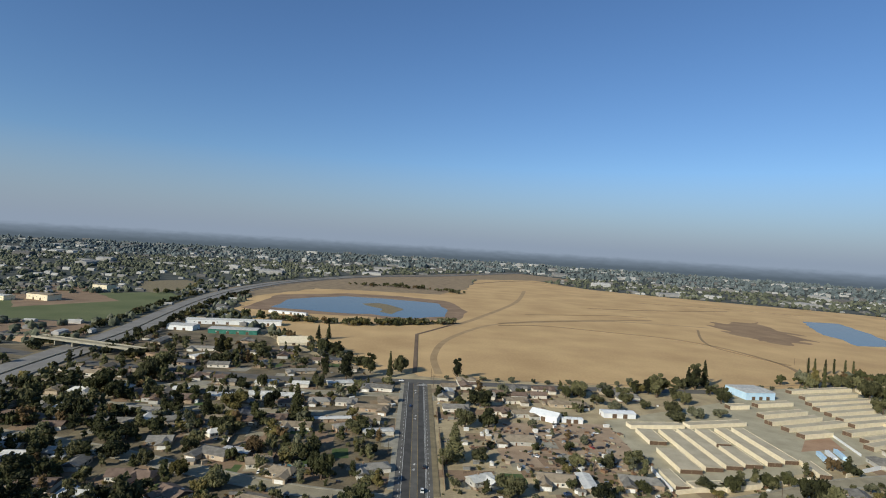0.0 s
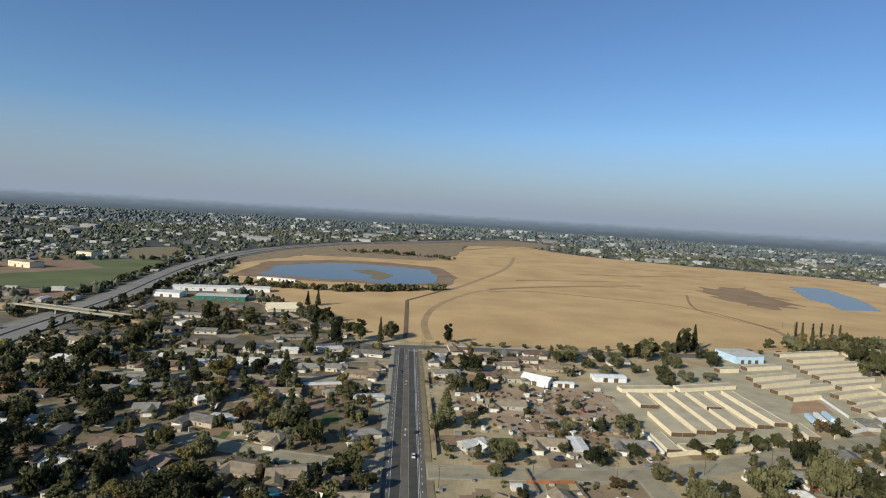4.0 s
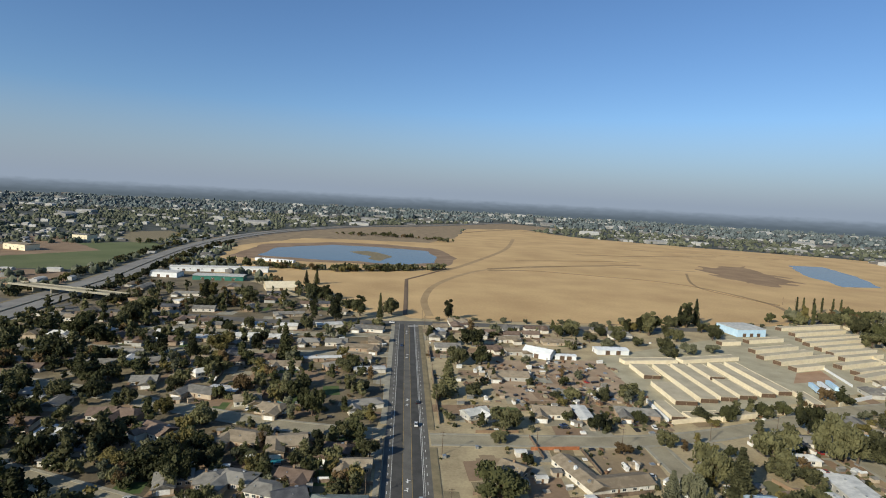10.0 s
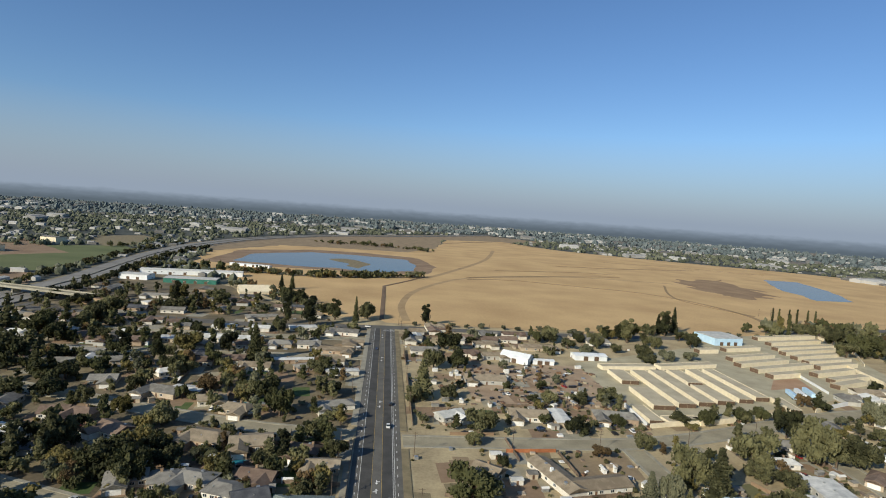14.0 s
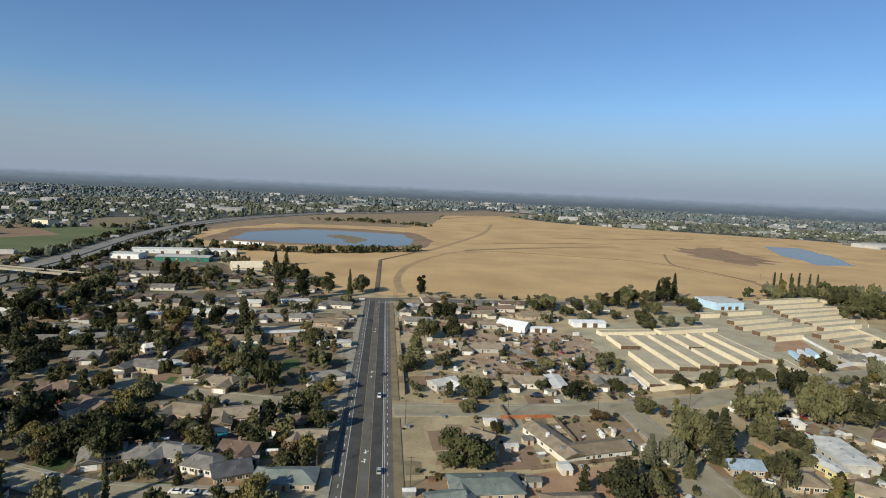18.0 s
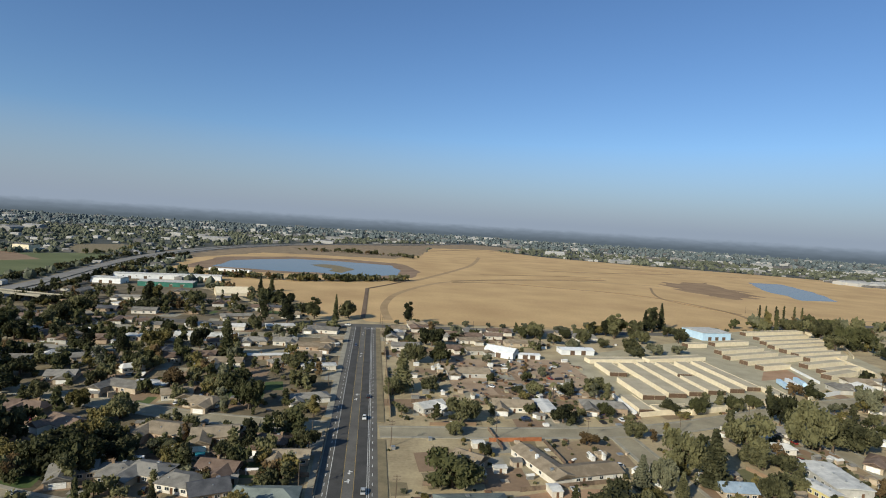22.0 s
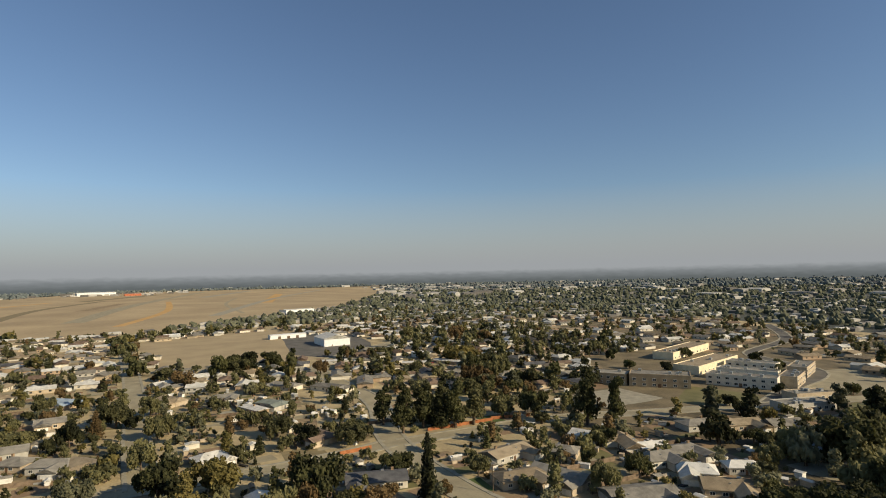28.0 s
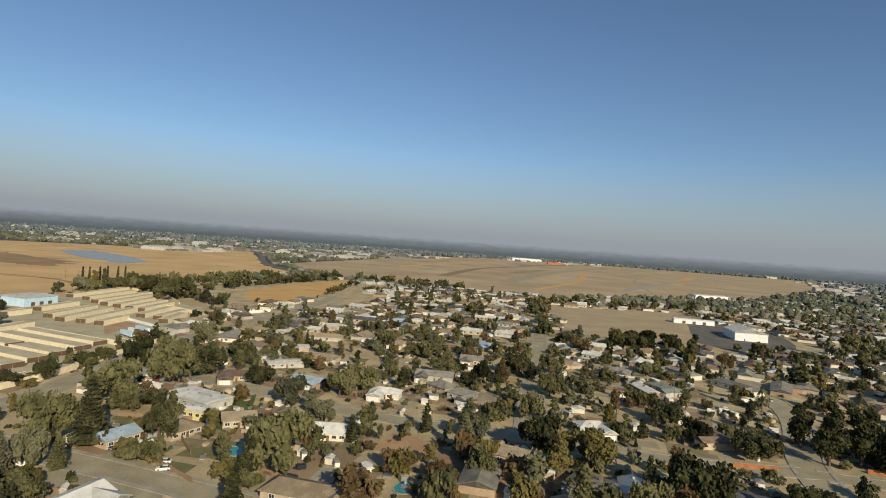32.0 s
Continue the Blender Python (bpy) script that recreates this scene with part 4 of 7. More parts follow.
PAINTS = [("white", (0.7, 0.7, 0.7)), ("silver", (0.42, 0.43, 0.44)), ("black", (0.02, 0.02, 0.022)), ("dark blue", (0.03, 0.05, 0.12)), ("red", (0.3, 0.03, 0.025)), ("white", (0.75, 0.75, 0.74))]
CAR_MATS = [surface("car_paint", tuple(c * 0.9 for c in col), col, 0.5, 0.3, 4, 0, coat=0.6) for _, col in PAINTS]
ring8 = [(math.cos(a), math.sin(a)) for a in (2 * math.pi * k / 12 for k in range(12))]
WHEEL = mesh("wheel", [(0.11 * s, 0.33 * c, 0.33 * q) for s in (-1, 1) for c, q in ring8], [tuple(range(12))[::-1], tuple(range(12, 24))] + [(k, (k + 1) % 12, 12 + (k + 1) % 12, 12 + k) for k in range(12)], M_TYRE)
RIM = mesh("rim", [(0.125 * s, 0.19 * c, 0.19 * q) for s in (-1, 1) for c, q in ring8], [tuple(range(12))[::-1], tuple(range(12, 24))] + [(k, (k + 1) % 12, 12 + (k + 1) % 12, 12 + k) for k in range(12)], M_METAL)


def loft(sections):
    """Closed skin over cross-sections given as (y, half width, z bottom, z top, half width at top)."""
    v, f = [], []
    for y, hw, z0, z1, ht in sections:
        v += [(-hw, y, z0), (hw, y, z0), (hw * 1.02, y, (z0 + z1) / 2), (ht, y, z1), (-ht, y, z1), (-hw * 1.02, y, (z0 + z1) / 2)]
    for i in range(len(sections) - 1):
        for k in range(6):
            f.append((6 * i + k, 6 * i + (k + 1) % 6, 6 * i + 6 + (k + 1) % 6, 6 * i + 6 + k))
    n = 6 * len(sections)
    return v, [tuple(reversed(q)) for q in f] + [tuple(range(6)), tuple(range(n - 1, n - 7, -1))]


CAR_BODY = loft([(-2.25, 0.75, 0.4, 0.75, 0.7), (-2.1, 0.85, 0.28, 0.92, 0.8), (-1.0, 0.89, 0.25, 0.98, 0.82), (1.0, 0.89, 0.25, 0.98, 0.82), (2.0, 0.86, 0.28, 0.86, 0.78), (2.25, 0.72, 0.4, 0.68, 0.66)])
CAR_GLASS = loft([(-1.75, 0.76, 0.93, 0.97, 0.7), (-1.2, 0.78, 0.93, 1.38, 0.62), (0.3, 0.78, 0.93, 1.40, 0.62), (1.05, 0.77, 0.93, 0.99, 0.7)])
CAR_ROOF = box_data(-0.6, -1.15, 1.37, 0.6, 0.25, 1.45)
LAMP = box("headlight", M_FRAME, -0.16, -0.05, -0.07, 0.16, 0.03, 0.07)
TAIL = box("tail_light", surface("red_lens", (0.25, 0.01, 0.01), (0.4, 0.02, 0.02), 3, 0.3, 3, 0), -0.14, -0.03, -0.08, 0.14, 0.05, 0.08)
CAR_CACHE = {}


def car(x, y, rz, paint=0, big=False, z=0.1):
    word = PAINTS[paint][0]
    if paint not in CAR_CACHE:
        CAR_CACHE[paint] = (mesh("body", *CAR_BODY, CAR_MATS[paint]), mesh("cabin_roof", *CAR_ROOF, CAR_MATS[paint]), mesh("cabin_glass", *CAR_GLASS, M_GLASS))
    ob = thing("van" if big else "car", x, y, z, rz, f"{word} {'van' if big else 'passenger car'} standing on the asphalt", "van" if big else "car", "vehicles")
    m = Matrix.Diagonal((1.08, 1.15, 1.35, 1)) if big else None
    body, top, glass = CAR_CACHE[paint]
    part("body", body, ob, m)
    part("cabin_roof", top, ob, m)
    part("cabin_glass", glass, ob, m)
    for sx in (-0.8, 0.8):
        for sy in (-1.4, 1.4):
            w = part("wheel", WHEEL, ob, pose(sx, sy, 0.33))
            part("rim", RIM, w)
        part("headlight", LAMP, ob, pose(sx * 0.75, 2.22, 0.6))
        part("tail_light", TAIL, ob, pose(sx * 0.75, -2.24, 0.66))
    return ob


def fence(x, y, length, rz, m=None, word="weathered wooden board", h=1.8):
    ob = thing("fence", x, y, 0, rz, f"{word} fence between dry yards", "fence", "yard fences")
    n = max(1, round(length / 6))
    wd = length / n
    for k in range(n):
        v, f = merged(box_data(k * wd + 0.1, -0.03, 0.08, (k + 1) * wd - 0.02, 0.03, h), box_data(k * wd - 0.06, -0.07, 0, k * wd + 0.08, 0.07, h + 0.15))
        part("fence_panel", mesh("fence_panel", v, f, m or M_FENCE), ob)
    return ob


def pole(x, y, h=11.0, rz=0.0):
    ob = thing("utility_pole", x, y, 0, rz, "tall brown wooden utility pole with crossarms", "pole", "utility poles")
    part("shaft", mesh("shaft", *limb((0, 0, 0), (0, 0, h), 0.17, 0.11, 8), M_BARK), ob)
    for z in (h - 0.6, h - 1.8):
        arm = part("crossarm", box("crossarm", M_BARK, -1.2, -0.06, z, 1.2, 0.06, z + 0.14), ob)
        for u in (-1.05, -0.5, 0.5, 1.05):
            part("insulator", mesh("insulator", *limb((u, 0, z + 0.14), (u, 0, z + 0.32), 0.05, 0.03), M_CONCRETE), arm)
    return ob


# ---- houses whose places are known, street by street ----
HOMES = []
# homes, block 1
HOMES += [
    (-20, 198.2, 16.6, 10, -1, "n"), (-38.8, 203.3, 8, 9.5, 23, "d"), (-48.9, 208.7, 8, 9.5, -19, "g"), (-71.5, 216.1, 8, 9.5, 12, "g"), (-62.3, 216.8, 11.3, 9.5, -16, "g"),
    (-85.9, 217, 9.7, 9.5, 15, "g"), (-39.4, 219.8, 10, 8, -13, "b"), (-17.2, 230.3, 11.2, 8, -1, "t"), (-25.8, 243.8, 9.3, 8, -14, "b"), (-49.3, 250.8, 13.6, 12, 11, "t"),
    (-69.8, 254.1, 15.8, 12, -14, "t"), (-110.2, 259.4, 11.6, 9.5, -31, "b"), (-132.8, 277.5, 9.4, 9.5, -8, "b"), (-144.7, 278.8, 8, 9.5, 8, "b"), (-65.7, 291.2, 10.5, 9.5, -12, "t"),
    (-18.5, 301, 16.7, 8, 18, "g"),
]
# homes, block 2
HOMES += [
    (-81.6, 303.1, 9.7, 9.5, 20, "t"), (-110, 313.1, 17.6, 9.5, -19, "g"), (-97.8, 316.1, 12.2, 7, -11, "w"), (-147, 329.2, 9.9, 9.5, 10, "g"), (-120.4, 347.5, 8, 7, 42, "w"),
    (-84.3, 354.6, 8, 7, 23, "w"), (-19, 362.4, 16.3, 6, 11, "w"), (-73.8, 366, 15.2, 9.5, 1, "t"), (-42.9, 367.8, 8.7, 8, 31, "g"), (-153.8, 368.3, 12, 9.5, 27, "g"),
    (-108, 372.3, 8, 9.5, 12, "b"), (-56.2, 383.6, 29.4, 5, 12, "w"), (-183.9, 383.7, 20.6, 11, -5, "g"), (-193.5, 402.7, 11.5, 9.5, 15, "g"), (-27.5, 414.6, 22.2, 10, -6, "t"),
    (-69.3, 426.6, 12.4, 9.5, 5, "g"),
]
# homes, block 3
HOMES += [
    (-146.5, 427.5, 15.8, 9.5, 1, "w"), (-223.3, 436.6, 12.2, 9.5, 80, "w"), (-27, 475.5, 22.2, 9.5, -9, "g"), (-164, 482.1, 8.8, 9.5, 19, "b"), (-61.6, 485.7, 18, 9.5, 17, "w"),
    (-96.6, 496.3, 20.3, 7, 3, "g"), (-103.4, 520.7, 23.4, 7, 20, "g"), (-214.2, 564.4, 13.7, 9.5, 56, "w"), (105.5, -145.8, 8, 9.5, -123, "b"), (32.3, 182.9, 8, 8, 13, "n"),
    (46.4, 192.1, 19.7, 12, 2, "n"), (51.4, 228.6, 8, 8, -40, "t"), (43.1, 263.5, 14.3, 3, 6, "t"), (42.1, 290.9, 9.5, 8, 29, "w"), (102.2, 293.9, 16.4, 7, -91, "w"),
    (85.2, 296.2, 16.6, 11, -6, "t"),
]
# homes, block 4
HOMES += [
    (72.4, 359, 22.1, 12, -1, "t"), (490.1, -229.3, 29.9, 12, -137, "t"), (186.7, -198.2, 12.2, 9.5, -105, "g"), (195.9, -180.3, 15.5, 9.5, -103, "t"), (150.8, -177.4, 11.6, 9.5, -127, "u"),
    (204.2, -165.6, 18.3, 9.5, -97, "g"), (151.7, -132.2, 8, 7, -115, "w"), (450.6, -129.2, 26, 9.5, -142, "w"), (176.2, -125.8, 14.5, 9.5, -94, "g"), (185.3, -118.4, 8, 7, -98, "w"),
    (155.2, -113.7, 9.2, 9.5, -128, "w"), (193.2, -112.7, 15, 8, 164, "t"), (138.5, -110.9, 12.8, 11, -125, "t"), (171.4, -110.9, 10.6, 9.5, -98, "g"), (209.9, -102.9, 8.7, 8, -151, "w"),
    (454.2, -100.4, 19.6, 9.5, -108, "w"),
]
# homes, block 5
HOMES += [
    (114.1, -83.3, 16.9, 9.5, -120, "g"), (195.4, -81.3, 8, 9.5, -135, "g"), (144.4, -78.7, 19.5, 13, -101, "g"), (171, -64.9, 18.2, 9.5, -153, "g"), (458.2, -61.3, 19.1, 9.5, -98, "t"),
    (203.6, -58.9, 17.1, 9.5, -71, "t"), (292.4, -54.7, 13.9, 7, -97, "w"), (176.3, -50.6, 15.2, 9.5, -89, "t"), (500.1, -40.1, 20.1, 9.5, -97, "w"), (351.5, -27.3, 23.1, 9.5, -136, "w"),
    (257.2, -24.8, 13.7, 7, -129, "g"), (379.6, -15.8, 24.8, 9.5, -137, "g"), (155.3, -9.8, 14, 9.5, -85, "b"), (195.7, -1, 18, 11, -100, "d"), (261.4, 9, 12, 8, -152, "b"),
    (400.4, 13.9, 20.1, 9.5, -136, "g"),
]
# homes, block 6
HOMES += [
    (345.2, 25.4, 16.1, 7, -134, "n"), (236.4, 29.8, 11.6, 8, -107, "w"), (336.1, 36.9, 15.6, 7, -151, "w"), (185.9, 52, 11.6, 12, -107, "g"), (376.6, 52.6, 12, 7, -99, "g"),
    (247.9, 57.4, 9.5, 8, -65, "w"), (199.2, 76.8, 14.9, 9.5, -97, "t"), (382.3, 84, 16.7, 8, -140, "t"), (293.5, 91.8, 15, 7, -119, "t"), (445, 94.9, 10.4, 7, -56, "w"),
    (259.3, 104.6, 12, 9.5, -133, "t"), (265.6, 117.5, 12.6, 9.5, -108, "g"), (141.3, 125.3, 21.7, 9.5, -84, "t"), (275.5, 133.4, 8.7, 9.5, -115, "g"), (348.3, 139.6, 10, 9.5, -77, "g"),
    (293.7, 144.5, 15.9, 9.5, -77, "g"),
]
# homes, block 7
HOMES += [
    (407.1, 146.3, 18.8, 9.5, -126, "u"), (188, 146.9, 8.5, 9.5, -67, "w"), (247.5, 152.2, 9.9, 7, -79, "w"), (135.6, 156.2, 8, 6, -94, "t"), (185.5, 156.4, 8.4, 9.5, -71, "w"),
    (182.2, 183.6, 8, 9.5, -46, "t"), (245.8, 193.3, 11.6, 7, -90, "u"), (162.2, 193.7, 8.1, 9.5, -9, "t"), (146.5, 204.6, 8.3, 8, -7, "u"), (296.6, 217.4, 16.4, 9.5, -87, "t"),
    (271.2, 225.1, 15.3, 8, -46, "w"), (234.5, 227.9, 12.4, 9.5, -53, "b"), (465.7, 244.1, 14.3, 9.5, -42, "u"), (195, 244.8, 8, 6, -6, "w"), (311.3, 247.4, 15.3, 9.5, -55, "w"),
    (355.3, 254, 26.7, 9.5, -67, "t"),
]
# homes, block 8
HOMES += [
    (198.1, 261.2, 9.4, 6, -96, "w"), (207.6, 265.9, 9.9, 9.5, -12, "g"), (246, 267.9, 8, 9.5, -24, "u"), (356.5, 278.6, 17.8, 9.5, -89, "w"), (256.5, 287.5, 15.5, 9.5, -106, "g"),
    (134.5, 297.5, 19.1, 9.5, -10, "g"), (308.5, 299.6, 14.8, 9.5, -63, "g"), (133.5, 452.1, 27.8, 9.5, 0, "t"), (196.4, 485.8, 17, 9.5, -10, "g"), (185.4, 501.7, 15.3, 9.5, -4, "g"),
]
HOUSES = []
# further houses, block 1
HOUSES += [
    (-225, 602, 28, 0, "g"), (32, 181, 8, 1, "d"), (131, 443, 28, 0, "t"), (65, 465, 16, 0, "g"), (53, 518, 18, 0, "t"),
    (361, 261, 25, 0, "w"), (359, 281, 15, 0, "t"), (361, 242, 13, 0, "g"), (312, 252, 20, 0, "t"), (320, 303, 16, 0, "g"),
    (379, 234, 19, 0, "t"), (434, 93, 18, 0, "g"), (390, -41, 28, 0, "g"), (428, -28, 24, 0, "g"), (403, -58, 15, 0, "g"),
    (513, -138, 35, 0, "t"), (600, -239, 39, 0, "g"), (445, -49, 11, 0, "w"), (404, -128, 14, 0, "b"), (114, -85, 19, 0, "w"),
]
# further houses, block 2
HOUSES += [
    (416, -108, 17, 0, "t"),
]
GARDEN_TREES = []
# along the cross road by the field
GARDEN_TREES += [
    (228.3, 496.0, 8.5, 23.4, 1, ""), (224.7, 506.4, 6.4, 16.4, 0, ""), (239.4, 486.0, 6.3, 15.8, 1, ""), (284.0, 534.6, 7.6, 24.5, 0, "conifer"), (188.8, 467.8, 5.9, 11.7, 1, ""), (151.4, 481.3, 5.9, 9.6, 1, ""),
    (138.1, 477.7, 4.8, 11.0, 0, ""), (244.8, 475.7, 5.7, 13.1, 1, ""), (210.7, 504.7, 4.8, 13.4, 0, ""), (283.4, 484.7, 7.1, 13.3, 1, ""), (288.4, 513.7, 5.2, 10.6, 1, ""),
]
# garden trees, block 1
GARDEN_TREES += [
    (-86, 181.4, 5.8, 4.8, 1, ""), (-27.7, 183.5, 6.1, 9.7, 2, ""), (-72, 187.8, 1.9, 12.1, 0, "cypress"), (-54.1, 197.4, 2.3, 6.4, 0, "conifer"), (-72.6, 200.9, 3.5, 6.2, 0, ""), (-104.2, 213.3, 3.6, 7.5, 3, ""),
    (-85.3, 216.4, 7.5, 13.8, 0, ""), (-80.1, 221, 2.6, 8.1, 2, ""), (-57.1, 224.9, 4.4, 8.8, 2, ""), (-98.4, 225.5, 9.4, 13, 0, ""), (-115.2, 227, 5.2, 7.7, 2, ""), (-78.7, 230.9, 5.4, 7.1, 0, ""),
    (-64.1, 231.7, 1.9, 3.8, 1, ""), (-34.2, 237.7, 4.1, 7.1, 1, ""), (-5, 239.1, 4.5, 9.7, 1, ""), (-93.3, 242.2, 5.7, 11.7, 2, ""),
]
# garden trees, block 2
GARDEN_TREES += [
    (-23.5, 262.4, 5.2, 9.5, 1, ""), (-137.4, 263.6, 3.6, 5.2, 1, ""), (-69.8, 270.3, 2.5, 3.1, 1, ""), (-94.5, 271.7, 7.4, 11.8, 1, ""), (-13.2, 278.5, 3.6, 10.6, 2, ""), (-117.8, 284.6, 5.2, 8.3, 2, ""),
    (-44, 287.1, 6.9, 16.2, 0, ""), (-140.9, 296.8, 5.2, 9.2, 1, ""), (-162.3, 304.6, 8.6, 11.7, 0, ""), (-54.7, 307.8, 7.1, 14.6, 0, ""), (-64.3, 312.8, 6.3, 9.3, 1, ""), (-123.9, 313.5, 5.3, 9.9, 1, ""),
    (-88.8, 318.9, 5.6, 10.1, 3, ""), (-21.3, 323.6, 5.4, 7.4, 0, ""), (-169, 331.7, 7.4, 10.7, 0, ""), (-160.6, 347.7, 7.6, 7.5, 0, ""),
]
# garden trees, block 3
GARDEN_TREES += [
    (-119.2, 353.1, 8.1, 11.6, 0, ""), (-111.7, 356.3, 6.6, 8, 1, ""), (-34.6, 363.9, 6.8, 8.3, 1, ""), (-117.1, 368.4, 5.7, 10.1, 2, ""), (-135.7, 371.9, 5.9, 20.5, 0, ""), (-160.7, 382.2, 7, 17.3, 0, ""),
    (-78.3, 384.5, 7.3, 25.1, 0, ""), (-134.2, 386.8, 4.8, 9, 1, ""), (-120.2, 400.4, 9, 14.5, 2, ""), (-94.5, 404.8, 6.5, 15.1, 0, ""), (-218.3, 411.1, 7.8, 14.7, 0, ""), (-194.5, 426.1, 6, 7.7, 1, ""),
    (-236.9, 427.4, 11.5, 18.8, 0, ""), (-176.1, 430.2, 4.6, 10, 0, ""), (-220.7, 451, 6.9, 14.3, 1, ""), (-130.8, 453.8, 5.6, 8.5, 0, ""),
]
# garden trees, block 4
GARDEN_TREES += [
    (-47.1, 464.3, 3.7, 6.8, 1, ""), (-124.6, 466.5, 4.7, 11, 1, ""), (-78.2, 468.7, 6, 13.3, 1, ""), (-223.5, 475.3, 8.8, 17.2, 1, ""), (-225.9, 500.8, 7.6, 18.3, 1, ""), (-52.4, 502.3, 8.4, 26.2, 0, "tall"),
    (-216.9, 504.8, 9.2, 18.4, 0, ""), (-78.9, 506.1, 5.5, 24.2, 0, "conifer"), (-19.8, 523.6, 4.1, 24, 0, "conifer"), (-39.2, 534, 7.3, 20.5, 0, "conifer"), (-9.2, 544.3, 8.5, 18.2, 1, ""), (-190.1, 544.4, 6.8, 10.1, 1, ""),
    (-181.8, 548, 7.4, 12.7, 1, ""), (-164, 553.7, 5.7, 10.5, 3, ""), (-153.5, 576.9, 7.6, 13.5, 1, ""), (-197.8, 577.5, 7.2, 21.6, 0, ""),
]
# garden trees, block 5
GARDEN_TREES += [
    (-81.1, 605, 6.6, 17.4, 0, "conifer"), (98.3, -135.1, 6.9, 7, 0, ""), (103.3, -131, 8.6, 10.4, 0, ""), (106.1, -120.7, 9.2, 6.9, 0, ""), (110, -110.9, 8.2, 8.9, 0, ""), (103.7, 186.9, 6.3, 9.2, 1, ""),
    (93.7, 188.3, 9.4, 12.1, 1, ""), (42.1, 209.9, 10.5, 12.8, 0, ""), (59.3, 237.3, 3.1, 5, 0, ""), (107.8, 248.4, 4.7, 2.8, 3, ""), (44.4, 259.3, 4.4, 6, 1, ""), (56.6, 276.5, 7.9, 12.6, 1, ""),
    (105.7, 276.5, 6.6, 9.8, 0, ""), (24.5, 314.3, 4.9, 10.4, 1, ""), (104.4, 319.8, 5.5, 8.6, 1, ""), (29.4, 321.9, 8.5, 22.7, 1, ""),
]
# garden trees, block 6
GARDEN_TREES += [
    (45, 322.5, 5.7, 9.1, 1, ""), (94.7, 322.9, 3.9, 4.7, 1, ""), (41.2, 384.9, 7.1, 14.7, 1, ""), (58.6, 388.3, 7.6, 14.8, 0, ""), (45.4, 530.2, 6.2, 20.8, 0, "conifer"), (177.8, -265.4, 12.3, 13.9, 0, ""),
    (217.8, -210.6, 3.6, 10.1, 0, ""), (231.5, -208.6, 4.4, 7.1, 1, ""), (152.6, -185.9, 5.4, 14.3, 0, ""), (162, -184.7, 4.9, 7.4, 1, ""), (137.9, -174.9, 13, 20.9, 0, ""), (169.1, -169.7, 5, 7.4, 1, ""),
    (341.2, -167.2, 5.9, 12.2, 1, ""), (175.7, -166.4, 5.4, 6.2, 0, ""), (111.1, -157.9, 8.6, 14.6, 0, ""), (331.1, -142.7, 8.4, 13.4, 1, ""),
]
# garden trees, block 7
GARDEN_TREES += [
    (143.7, -135.3, 3.6, 6.4, 1, ""), (360.3, -130.8, 7.2, 16.4, 1, ""), (221, -128.6, 5.8, 25.4, 0, "tall"), (232.5, -119.6, 7.7, 28.7, 0, "tall"), (368.1, -113.8, 5.9, 20.7, 0, ""), (199.7, -104.9, 5.5, 9.9, 0, ""),
    (259.9, -104.1, 7.7, 15.1, 0, ""), (112.8, -100.9, 5.1, 7.3, 0, ""), (163.4, -94, 5.1, 9.4, 0, ""), (266.5, -88.3, 6.1, 12.2, 1, ""), (130.5, -86.4, 3.8, 7.1, 2, ""), (181.7, -84.6, 3.5, 6.9, 0, ""),
    (154.2, -72.1, 5.3, 11.6, 1, ""), (126.9, -69.3, 4.8, 7.3, 0, ""), (251.2, -67.6, 8.1, 22.6, 1, ""), (129.3, -62.5, 3.8, 5.8, 0, ""),
]
# garden trees, block 8
GARDEN_TREES += [
    (255.7, -56.8, 7.2, 22.7, 0, ""), (258.9, -50.2, 7.2, 22.8, 0, ""), (262.6, -42.2, 7.2, 22.8, 0, ""), (188.4, -39.1, 4.9, 9.5, 1, ""), (256.6, -29.7, 7, 24.8, 0, ""), (270.3, -24.8, 6.4, 20.1, 0, ""),
    (175.6, -21, 2.6, 6.1, 3, ""), (444, -18.6, 6.6, 11.2, 3, ""), (174.1, -13.9, 4.5, 22.4, 0, "conifer"), (205.4, -11.7, 6.7, 9, 0, ""), (248.4, -2.4, 7.5, 11.2, 1, ""), (176.5, 1.9, 5.9, 6.7, 3, ""),
    (178.1, 14.3, 3.8, 6, 1, ""), (261.3, 16.6, 6, 10.3, 0, ""), (187.1, 21.5, 9.2, 17.4, 0, ""), (378.9, 23.1, 5.2, 5.6, 1, ""),
]
# garden trees, block 9
GARDEN_TREES += [
    (181.4, 26.2, 5.1, 10.9, 3, ""), (278, 28.1, 7.2, 12, 1, ""), (394.4, 33, 5.8, 7.6, 1, ""), (476.6, 33.4, 6.9, 18.4, 0, ""), (174.4, 36, 6.5, 12.6, 1, ""), (479.3, 46.4, 10.9, 18, 0, ""),
    (207.8, 54.2, 8.6, 13.8, 2, ""), (468.7, 56.9, 8.3, 19, 0, ""), (193.1, 63.9, 5.3, 14.4, 2, ""), (312.7, 66.7, 5.7, 8.7, 1, ""), (209.6, 73.4, 8.9, 15.8, 0, ""), (442.3, 82.3, 7.8, 12.1, 3, ""),
    (297, 82.6, 6.1, 13.5, 1, ""), (244.2, 83.7, 5.9, 12.7, 1, ""), (179.6, 86.6, 5.4, 11.6, 1, ""), (195.9, 88.4, 3.8, 7.9, 2, ""),
]
